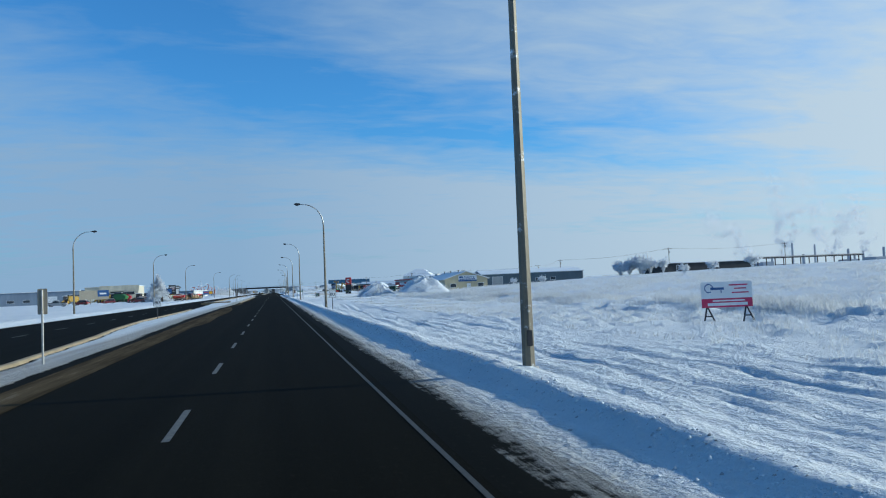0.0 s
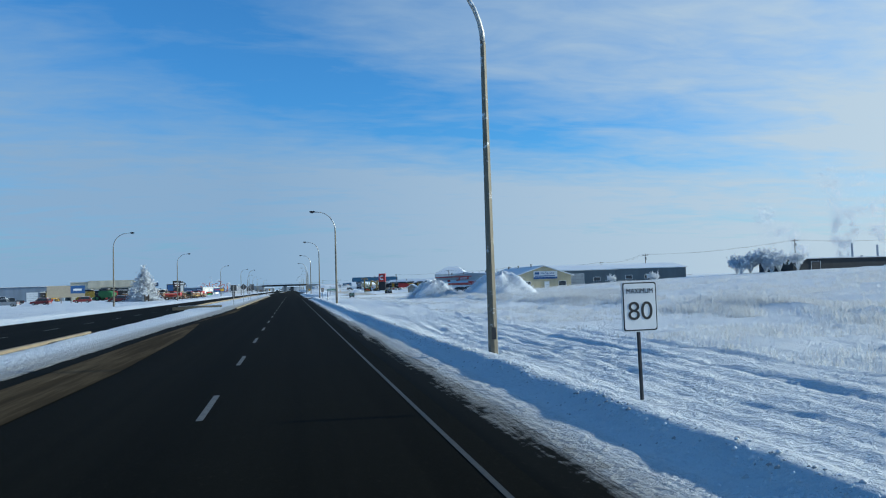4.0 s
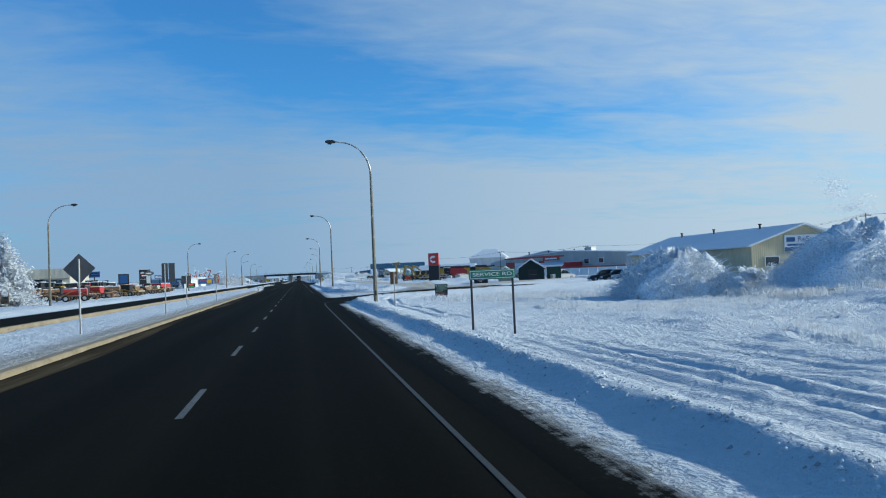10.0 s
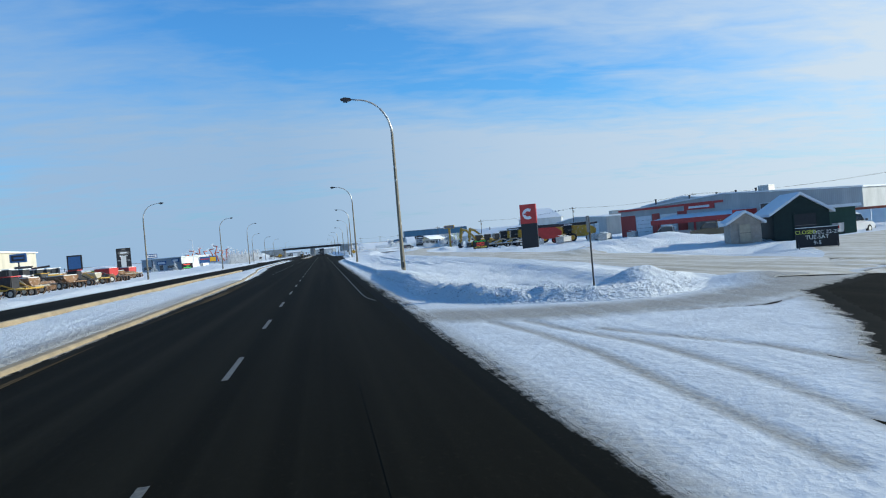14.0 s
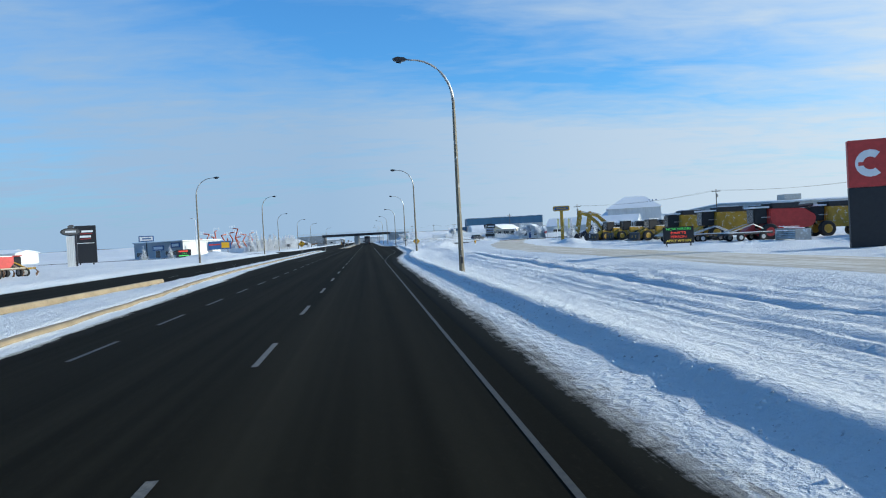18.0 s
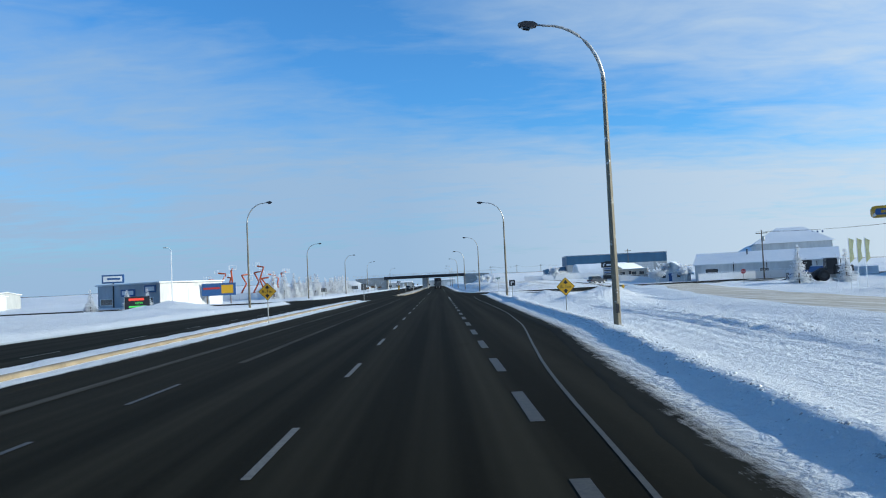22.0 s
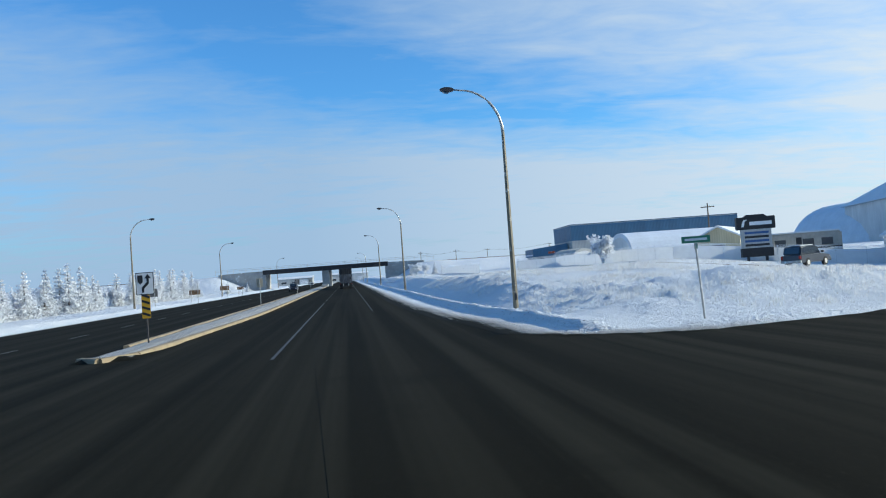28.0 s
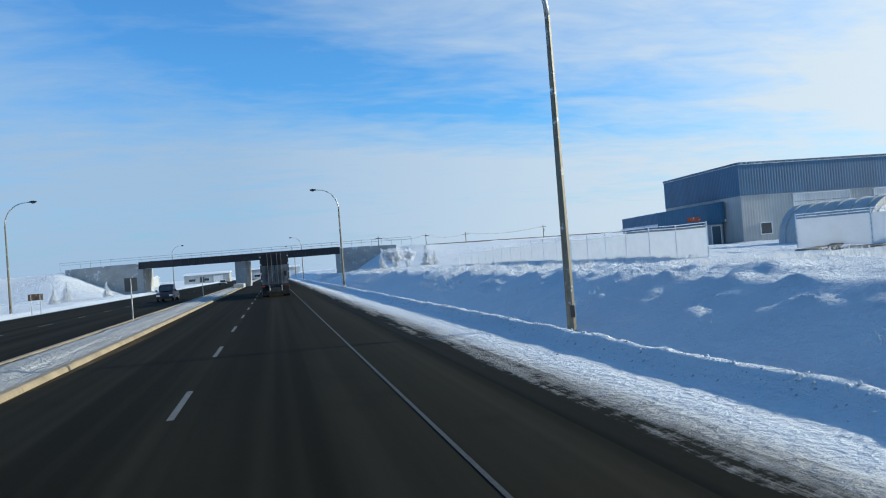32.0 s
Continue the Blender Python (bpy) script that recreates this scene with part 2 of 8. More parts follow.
def snow_material(name, dirty=True):
    m = Mat(name, 0.75, 0, 0.3)
    v = m.coord()
    big = m.noise(v, 0.08, 4)
    mid = m.noise(v, 1.1, 6, 0.65)
    fin = m.noise(v, 7.0, 5, 0.7)
    tracks = m.noise(m.coord((1.6, 0.05, 1)), 1.2, 5, 0.6, 0.3)
    c = m.ramp(big, [(0.3, (0.66, 0.69, 0.71)), (0.7, (0.75, 0.765, 0.765))])
    c = m.mix(m.ramp(mid, [(0.35, (0.25, 0.25, 0.25)), (0.6, (0, 0, 0))]), c, (0.56, 0.59, 0.63))
    crumb = m.n("ShaderNodeTexVoronoi")
    crumb.inputs["Scale"].default_value = 5.0
    m.link(m.noise_vec(v, 3.0, 0.12), crumb.inputs["Vector"])
    h = m.math("ADD", m.math("MULTIPLY", mid, 0.8), m.math("ADD", m.math("MULTIPLY", fin, 0.62), m.math("MULTIPLY", tracks, 0.7)))
    h = m.math("ADD", h, m.math("MULTIPLY", crumb.outputs["Distance"], 0.26))
    if dirty:
        at = m.n("ShaderNodeAttribute")
        at.attribute_name = "dirt"
        d = m.math("MULTIPLY", at.outputs["Fac"], m.math("ADD", m.math("MULTIPLY", fin, 1.3), m.math("MULTIPLY", tracks, 0.9)))
        d = m.ramp(d, [(0.30, (0, 0, 0)), (0.95, (1, 1, 1))])
        grit = m.mix(fin, (0.13, 0.112, 0.085), (0.58, 0.56, 0.53))
        c = m.mix(d, c, grit)
        # packed ice worn through to the asphalt in streaks along the road
        bare = m.n("ShaderNodeAttribute")
        bare.attribute_name = "bare"
        worn = m.noise(m.coord((3.0, 0.16, 1)), 1.0, 8, 0.72)
        flake = m.noise(v, 2.6, 7, 0.75)
        shake = m.math("ADD", m.math("MULTIPLY", m.math("SUBTRACT", worn, 0.5), 1.35), m.math("MULTIPLY", m.math("SUBTRACT", flake, 0.5), 1.0))
        level = m.math("ADD", bare.outputs["Fac"], shake)
        c = m.mix(m.ramp(level, [(0.18, (0, 0, 0)), (0.44, (0.75, 0.75, 0.75))]), c, m.mix(flake, (0.10, 0.092, 0.072), (0.42, 0.42, 0.41)))
        gone = m.ramp(level, [(0.40, (0, 0, 0)), (0.58, (1, 1, 1))])
        dark, agg = asphalt_colour(m)
        c = m.mix(gone, c, dark)
        h = m.math("MULTIPLY", h, m.math("SUBTRACT", 1.0, m.ramp(level, [(0.25, (0, 0, 0)), (0.55, (1, 1, 1))])))
        # rolled flat by wheels
        flat = m.n("ShaderNodeAttribute")
        flat.attribute_name = "packed"
        h = m.math("MULTIPLY", h, m.math("SUBTRACT", 1.0, m.math("MULTIPLY", flat.outputs["Fac"], 0.86)))
        c = m.mix(m.math("MULTIPLY", flat.outputs["Fac"], m.ramp(mid, [(0.3, (0.75, 0.75, 0.75)), (0.65, (0.35, 0.35, 0.35))])), c, m.mix(gone, m.mix(d, (0.50, 0.51, 0.51), (0.27, 0.25, 0.21)), dark))
        m.link(m.math("SUBTRACT", 0.3, m.math("MULTIPLY", gone, 0.27)), m.p.inputs["Specular IOR Level"])
    m.color(c)
    m.bump(h, 0.9, 0.26 if dirty else 0.05)
    return m.m


def asphalt_material():
    m = Mat("asphalt", 0.85, 0, 0.03)
    c, agg = asphalt_colour(m)
    m.color(c)
    m.bump(agg, 0.25, 0.01)
    return m.m


def paint_material(name, col):
    m = Mat(name, 0.6)
    v = m.coord()
    wear = m.ramp(m.noise(v, 9, 6, 0.75), [(0.40, (0, 0, 0)), (0.60, (1, 1, 1))])
    c = m.mix(wear, col, tuple(x * 0.45 for x in col))
    m.color(c)
    return m.m


def corrugated(name, col, frost=0.0):
    """Ribbed sheet metal, ribs upright."""
    m = Mat(name, 0.5, 0.0, 0.5)
    v = m.coord((1, 1, 1), False)
    s = m.n("ShaderNodeSeparateXYZ")
    m.link(v, s.inputs[0])
    along = m.math("ADD", s.outputs[0], s.outputs[1])
    rib = m.math("ABSOLUTE", m.math("SINE", m.math("MULTIPLY", along, 10.0)))
    grime = m.noise(m.coord((1, 1, 0.25), False), 0.5, 6, 0.65)
    c = m.ramp(grime, [(0.3, tuple(x * 0.78 for x in col)), (0.7, tuple(min(1, x * 1.1) for x in col))])
    c = m.mix(m.math("MULTIPLY", m.math("POWER", rib, 6), 0.25), c, tuple(x * 0.6 for x in col))
    if frost:
        c = m.mix(m.ramp(m.noise(v, 0.7, 6, 0.7), [(0.5 - 0.3 * frost, (0, 0, 0)), (0.75, (1, 1, 1))]), c, (0.82, 0.85, 0.89))
    m.color(c)
    m.bump(rib, 0.5, 0.04)
    return m.m


SNOW = snow_material("snow")
CLEAN_SNOW = snow_material("roof_snow", False)
ASPHALT = asphalt_material()
WHITE_PAINT = paint_material("white_road_paint", (0.15, 0.132, 0.098))
EDGE_PAINT = paint_material("worn_edge_paint", (0.060, 0.049, 0.032))
WORN_STREAK = Mat("worn_salt_streak", 0.85, 0, 0.03)
_c, _a = asphalt_colour(WORN_STREAK)
WORN_STREAK.color(WORN_STREAK.mix(WORN_STREAK.ramp(WORN_STREAK.noise(WORN_STREAK.coord((3.5, 0.12, 1)), 1.0, 6, 0.7), [(0.34, (0, 0, 0)), (0.62, (0.85, 0.85, 0.85))]), _c, (0.085, 0.080, 0.068)))
WORN_STREAK = WORN_STREAK.m
CURB = plain("sandy_concrete", (0.29, 0.225, 0.14), 0.85, var=0.35, scale=1.2, world_space=True)
CONCRETE = plain("grey_concrete", (0.36, 0.355, 0.335), 0.85, var=0.25, scale=0.4, frost=0.12)
DIRT_ICE = Mat("packed_dirty_snow", 0.6)
_v = DIRT_ICE.coord((1.4, 0.08, 1))
_n = DIRT_ICE.noise(_v, 1.0, 7, 0.68, 0.4)
_b = DIRT_ICE.noise(DIRT_ICE.coord(), 1.6, 6, 0.7)
_f = DIRT_ICE.math("ADD", DIRT_ICE.math("MULTIPLY", _n, 0.75), DIRT_ICE.math("MULTIPLY", _b, 0.3))
DIRT_ICE.color(DIRT_ICE.ramp(_f, [(0.34, (0.27, 0.21, 0.13)), (0.50, (0.50, 0.42, 0.30)), (0.68, (0.76, 0.73, 0.68))]))
DIRT_ICE.bump(_b, 0.4, 0.05)
DIRT_ICE = DIRT_ICE.m
GALV = plain("galvanised_steel", (0.44, 0.43, 0.40), 0.45, 0.5, 0.2, 1.5, frost=0.25)
POLE = plain("weathered_steel_pole", (0.20, 0.175, 0.13), 0.5, 0.35, 0.3, 1.1, frost=0.13)
DARK_STEEL = plain("dark_steel", (0.05, 0.05, 0.055), 0.5, 0.5, 0.3)
RUBBER = plain("black_rubber", (0.022, 0.022, 0.023), 0.85, 0, 0.3)
BLACK = plain("black_panel", (0.018, 0.019, 0.022), 0.5, 0, 0.3)
GLASS = plain("dark_window_glass", (0.02, 0.03, 0.04), 0.08, 0, 0.2, spec=0.9)
WHITE = plain("white_paint", (0.74, 0.75, 0.75), 0.5, 0, 0.12, 0.8)
RED = plain("red_paint", (0.48, 0.045, 0.04), 0.45, 0, 0.25)
YELLOW = plain("machine_yellow", (0.48, 0.28, 0.03), 0.5, 0, 0.45, 0.9, frost=0.16)
ORANGE = plain("lift_orange", (0.42, 0.075, 0.025), 0.5, 0, 0.25, 2.0, frost=0.1)
GREEN = plain("machine_green", (0.04, 0.16, 0.05), 0.5, 0, 0.3)
RUST = plain("rusty_steel", (0.22, 0.12, 0.06), 0.8, 0.1, 0.45, 2.0, frost=0.14)
TAN = plain("tan_sign_back", (0.42, 0.36, 0.27), 0.7, 0.1, 0.2)
SIGN_BACK = plain("sign_back_aluminium", (0.16, 0.15, 0.14), 0.5, 0.6, 0.2)
SIGN_YELLOW = plain("warning_yellow", (0.66, 0.36, 0.02), 0.45, 0, 0.08)
SIGN_GREEN = plain("guide_sign_green", (0.03, 0.20, 0.12), 0.45, 0, 0.1)
BLUE = plain("deep_blue", (0.03, 0.10, 0.26), 0.5, 0, 0.2)
BLUE_METAL = corrugated("blue_sheet_metal", (0.030, 0.125, 0.225))
GREY_METAL = corrugated("grey_sheet_metal", (0.42, 0.43, 0.42))
WHITE_METAL = corrugated("white_sheet_metal", (0.62, 0.63, 0.62))
TEAL_METAL = corrugated("slate_sheet_metal", (0.085, 0.125, 0.15))
BEIGE_METAL = corrugated("beige_sheet_metal", (0.55, 0.47, 0.30))
RED_METAL = corrugated("red_sheet_metal", (0.42, 0.05, 0.04))
FABRIC = plain("white_fabric_skin", (0.66, 0.70, 0.74), 0.6, 0, 0.15, 0.3)
FROST = plain("hoar_frost", (0.86, 0.88, 0.90), 0.8, 0, 0.12, 2.0)
FROST_DARK = Mat("frosted_needles", 0.8)
_v = FROST_DARK.coord((1, 1, 1), True)
FROST_DARK.color(FROST_DARK.ramp(FROST_DARK.noise(_v, 2.2, 6, 0.75), [(0.26, (0.20, 0.21, 0.18)), (0.36, (0.70, 0.73, 0.75)), (0.58, (0.88, 0.89, 0.90))]))
FROST_DARK = letting_light(FROST_DARK.m, 0.35, (0.86, 0.87, 0.88))
BARK = plain("dark_bark", (0.07, 0.05, 0.035), 0.9, 0, 0.4, 4, frost=0.15)
TWIG = plain("frosted_twigs", (0.46, 0.43, 0.39), 0.85, 0, 0.3, 3, frost=0.78)
GRASS = plain("frosted_grass", (0.42, 0.40, 0.37), 0.85, 0, 0.35, 0.9, frost=0.72, world_space=True)
letting_light(FROST, 0.55, (0.92, 0.93, 0.94))
letting_light(GRASS, 0.5, (0.78, 0.76, 0.72))
WOOD = plain("grey_utility_wood", (0.14, 0.11, 0.085), 0.9, 0, 0.3, 2)
RED_LAMP = plain("red_lens", (0.45, 0.03, 0.02), 0.25, 0, 0.1)


# ---- mesh helpers ----
def box(bm, x0, x1, y0, y1, z0, z1, rot=None):
    vs = [Vector((x, y, z)) for z in (z0, z1) for y in (y0, y1) for x in (x0, x1)]
    if rot is not None:
        vs = [rot @ v for v in vs]
    v = [bm.verts.new(p) for p in vs]
    for f in ((0, 2, 3, 1), (4, 5, 7, 6), (0, 1, 5, 4), (2, 6, 7, 3), (0, 4, 6, 2), (1, 3, 7, 5)):
        bm.faces.new([v[i] for i in f])


def tube(bm, pts, radii, n=8, caps=True):
    """A round bar through pts."""
    pts = [Vector(p) for p in pts]
    rings = []
    for i, p in enumerate(pts):
        d = (pts[min(i + 1, len(pts) - 1)] - pts[max(i - 1, 0)]).normalized()
        a = d.orthogonal().normalized() if abs(d.z) < 0.95 else Vector((1, 0, 0))
        a = (a - d * a.dot(d)).normalized()
        b = d.cross(a)
        r = radii[i] if isinstance(radii, (list, tuple)) else radii
        rings.append([bm.verts.new(p + a * (math.cos(k * math.tau / n) * r) + b * (math.sin(k * math.tau / n) * r)) for k in range(n)])
    for r0, r1 in zip(rings, rings[1:]):
        for k in range(n):
            bm.faces.new((r0[k], r0[(k + 1) % n], r1[(k + 1) % n], r1[k]))
    if caps:
        bm.faces.new(rings[0][::-1])
        bm.faces.new(rings[-1])


def prism(bm, outline, y0, y1, axis="y"):
    """An outline in (u, z), drawn out along y (or along x)."""
    def at(u, w, z):
        return (u, w, z) if axis == "y" else (w, u, z)
    a = [bm.verts.new(at(u, y0, z)) for u, z in outline]
    b = [bm.verts.new(at(u, y1, z)) for u, z in outline]
    n = len(outline)
    for i in range(n):
        bm.faces.new((a[i], a[(i + 1) % n], b[(i + 1) % n], b[i]))
    bm.faces.new(a[::-1])
    bm.faces.new(b)


def mesh_of(name, bm, material):
    bmesh.ops.recalc_face_normals(bm, faces=bm.faces)
    me = bpy.data.meshes.new(name)
    bm.to_mesh(me)
    bm.free()
    me.materials.append(material)
    return me


def part(name, bm, material, parent, label="", smooth=False):
    me = mesh_of(name, bm, material)
    if smooth:
        me.shade_smooth()
    ob = new(name, me)
    ob.parent = parent
    if label:
        tagged(ob, label)
    return ob


def boxpart(name, dims, material, parent, label="", bevel=0.0):
    bm = bmesh.new()
    box(bm, *dims)
    if bevel:
        bmesh.ops.bevel(bm, geom=bm.edges[:], offset=bevel, segments=2, affect="EDGES")
    return part(name, bm, material, parent, label)


def thing(name, x, y, z, rz, label, category, group="", kind=""):
    ob = new(name)
    ob.empty_display_size = 0.3
    ob.matrix_basis = pose(x, y, z, 0, 0, rz)
    return tagged(ob, label, category, group, kind)


def array_mesh(name, verts, faces, material, smooth=True):
    me = bpy.data.meshes.new(name)
    verts = np.asarray(verts, dtype=np.float32)
    faces = np.asarray(faces, dtype=np.int32)
    k = faces.shape[1]
    me.vertices.add(len(verts))
    me.vertices.foreach_set("co", verts.ravel())
    me.loops.add(faces.size)
    me.loops.foreach_set("vertex_index", faces.ravel())
    me.polygons.add(len(faces))
    me.polygons.foreach_set("loop_start", np.arange(0, faces.size, k, dtype=np.int32))
    me.update(calc_edges=True)
    me.validate()
    me.materials.append(material)
    if smooth:
        me.shade_smooth()
    return me


def words(name, text, size, x, y, z, parent, material, rx=90, rz=0, depth=0.012, label="", width=None):
    """Letters in the built-in font, centred at x, y, z of the parent, as a mesh."""
    cu = bpy.data.curves.new(name, "FONT")
    cu.body, cu.size, cu.extrude = text, size, depth
    cu.align_x, cu.align_y = "CENTER", "CENTER"
    tmp = new(name, cu)
    dg = bpy.context.evaluated_depsgraph_get()
    me = bpy.data.meshes.new_from_object(tmp.evaluated_get(dg))
    bpy.data.objects.remove(tmp)
    me.materials.clear()
    me.materials.append(material)
    ob = new(name, me)
    ob.parent = parent
    s = 1.0
    if width:
        w = max(v.co.x for v in me.vertices) - min(v.co.x for v in me.vertices)
        s = width / max(w, 1e-3)
    ob.matrix_basis = pose(x, y, z, rx, 0, rz) @ Matrix.Diagonal((s, 1, 1, 1))
    if label:
        tagged(ob, label)
    return ob


# ---- lie of the land ----
def fnoise(x, y, scale, seed, octaves=4, rough=0.5):
    """Smooth value noise over arrays, about -1 to 1."""
    out, amp, tot = np.zeros_like(x, dtype=float), 1.0, 0.0
    for o in range(octaves):
        u, v = x / scale * 2 ** o + seed * 17.3, y / scale * 2 ** o + seed * 9.1
        iu, iv = np.floor(u), np.floor(v)
        fu, fv = u - iu, v - iv
        fu, fv = fu * fu * (3 - 2 * fu), fv * fv * (3 - 2 * fv)

        def h(a, b):
            s = np.sin(a * 127.1 + b * 311.7 + o * 74.7 + seed) * 43758.5453
            return (s - np.floor(s)) * 2 - 1
        out += amp * ((h(iu, iv) * (1 - fu) + h(iu + 1, iv) * fu) * (1 - fv) + (h(iu, iv + 1) * (1 - fu) + h(iu + 1, iv + 1) * fu) * fv)
        tot += amp
        amp *= rough
    return out / tot


def right_edge(y):
    return np.interp(y, [40, 284, 290, 300, 318, 326, 440, 456, 470, 482, 548, 556, 562, 600, 606, 618, 634, 760, 1400],
                     [2.35, 2.7, 2.6, 2.5, 2.45, 2.45, 2.6, 3.1, 4.2, 5.2, 6.6, 7.0, 7.2, 5.2, 4.5, 4.0, 3.8, 3.8, 3.8])


def median_right(y):
    return np.interp(y, [40, 100, 130, 172, 196, 232, 300, 372, 392, 410, 420, 437, 470, 511, 560, 598, 625, 1400],
                     [-6.5, -6.7, -7.2, -7.3, -6.8, -6.55, -6.8, -6.9, -7.4, -8.2, -8.5, -9.6, -10.2, -9.9, -9.8, -6.8, -5.75, -5.9])


def kerb_line(y):
    """Kerb on our side of the median; beside the turning lane it stands back behind a strip of snow."""
    return np.interp(y, [40, 190, 240, 318, 372, 392, 410, 420, 440, 475, 560, 598, 1400], [-6.5, -6.8, -6.8, -7.2, -7.6, -8.6, -9.5, -10.4, -11.25, -11.6, -11.8, -6.8, -5.9])


def median_left(y):
    return np.interp(y, [40, 92, 107, 116, 130, 160, 222, 250, 380, 420, 470, 560, 598, 640, 1400],
                     [-8.4, -8.6, -9.4, -10.2, -11.0, -11.0, -12.6, -13.5, -13.6, -12.9, -13.4, -13.6, -8.4, -8.2, -9.0])


def near_line(x, y, pts):
    """Distance to a line of points."""
    best = np.full_like(x, 1e9, dtype=float)
    for (ax, ay), (bx, by) in zip(pts, pts[1:]):
        dx, dy = bx - ax, by - ay
        t = np.clip(((x - ax) * dx + (y - ay) * dy) / (dx * dx + dy * dy), 0, 1)
        best = np.minimum(best, np.hypot(x - ax - t * dx, y - ay - t * dy))
    return best


# turning lane into the side street, and the feet of the ploughed banks on both sides of it
SIDE_LANE = [(1, 284), (3.1, 285), (3.4, 289.3), (3.95, 291), (4.8, 293.2), (5.9, 296), (6.8, 298.2), (8.3, 300.8), (11.5, 304.8), (15, 307.5), (21.4, 311.4), (26, 315),
             (24, 321), (18, 321.5), (13.1, 318.4), (10, 312.6), (8, 309.7), (6, 305.9), (4.5, 303.7), (3.1, 302.6), (2.4, 304), (1, 312)]
FOOT_SOUTH = [(3.65, 240), (3.6, 280), (3.6, 284.5), (3.8, 287.6), (4.15, 289.5), (4.9, 292), (6.1, 295), (8.9, 300.0), (11.6, 303.0), (15, 305.4), (21, 309.2), (28, 313.2), (60, 330), (60, 240)]
FOOT_NORTH = [(3.8, 365), (3.65, 340), (3.6, 331), (3.85, 328.8), (4.3, 326.8), (5.0, 325), (6.0, 323.4), (7.2, 322.4), (8.4, 321.5), (9.6, 321.2), (11, 321.7), (12.3, 323.5), (13.2, 327), (14.2, 334), (15.5, 343), (16.2, 365)]
ENTRY = [(2.4, 322.6), (4.5, 320.6), (7, 319.2), (10, 318.6), (14, 320), (17, 325)]
MOUTH_TRACKS = [[(4.2, 319), (4.6, 315.8), (4.7, 312.6), (4.5, 309.4), (4.3, 305.9)], [(5.0, 318.4), (5.3, 315.9), (5.8, 312.8), (5.8, 309.7), (5.4, 306.5)], [(5.9, 315.6), (6.4, 314), (7.2, 311.6), (7.4, 309.5)], [(8.0, 317.6), (10.5, 316.6), (13, 318.2)]]
CORNER_RUTS = [[(13.5, 301.7), (10.4, 298.3), (8.0, 293.7), (7.0, 290.5), (6.7, 286), (6.2, 280), (6.1, 272), (6.1, 262)], [(13.3, 300.5), (11.6, 299), (8.9, 294.3), (7.9, 292), (7.5, 288), (7.1, 282), (7.3, 274), (7.4, 262)]]
CROSS_EAST = [(0, 581), (18, 582), (40, 592), (110, 618)]
CROSS_WEST = [(-90, 583), (-4, 583)]
SERVICE = [(17, 321), (18.5, 332), (20.5, 350), (21.5, 380), (21, 420), (20.5, 450), (22, 480), (27, 515), (35, 552), (44, 588)]
YARD_LANE = [(20, 322), (36, 345), (70, 362), (130, 380)]
TRACK = [(44, 588), (40, 612), (30, 640), (24, 668), (25, 684), (34, 692), (60, 700)]
RAIL = [(-900, 960), (-45, 818), (-27, 812), (12, 803), (30, 799), (110, 800), (900, 860)]
NOSE_SOUTH, NOSE_NORTH = 563.0, 597.0     # ends of the median at the crossing


def inside(x, y, ring):
    """Metres inside a closed outline (negative outside)."""
    dist = near_line(x, y, ring + ring[:1])
    odd = np.zeros_like(x, dtype=bool)
    for (ax, ay), (bx, by) in zip(ring, ring[1:] + ring[:1]):
        if ay != by:
            odd ^= ((ay > y) != (by > y)) & (x < (bx - ax) * (y - ay) / (by - ay) + ax)
    return np.where(odd, dist, -dist)


def near_corner(x, y, ring):
    """The same, worked out only round the side street."""
    x, y = np.broadcast_arrays(np.asarray(x, float), np.asarray(y, float))
    out = np.full(x.shape, -50.0)
    k = (x > -1) & (x < 62) & (y > 235) & (y < 370)
    if k.any():
        out[k] = inside(x[k], y[k], ring)
    return out


def paved(x, y):
    """Metres inside the pavement (negative outside)."""
    main = np.minimum(x - median_right(y), right_edge(y) - x)
    opp = np.minimum(x + 21.6, median_left(y) - x)
    d = np.maximum(main, opp)
    d = np.maximum(d, near_corner(x, y, SIDE_LANE))
    flare = 8.0 + 11.0 * np.exp(-np.abs(x - 3.0) / 3.2)
    d = np.maximum(d, np.where(x > -1, flare - near_line(x, y, CROSS_EAST), -9))
    flare = 9.5 + 9.0 * np.exp(-np.abs(x + 22.0) / 3.5)
    d = np.maximum(d, np.where(x < -21, flare - near_line(x, y, CROSS_WEST), -9))
    gap = np.minimum(np.minimum(x + 22, 1 - x), np.minimum(y - NOSE_SOUTH, NOSE_NORTH - y))
    return np.maximum(d, gap)


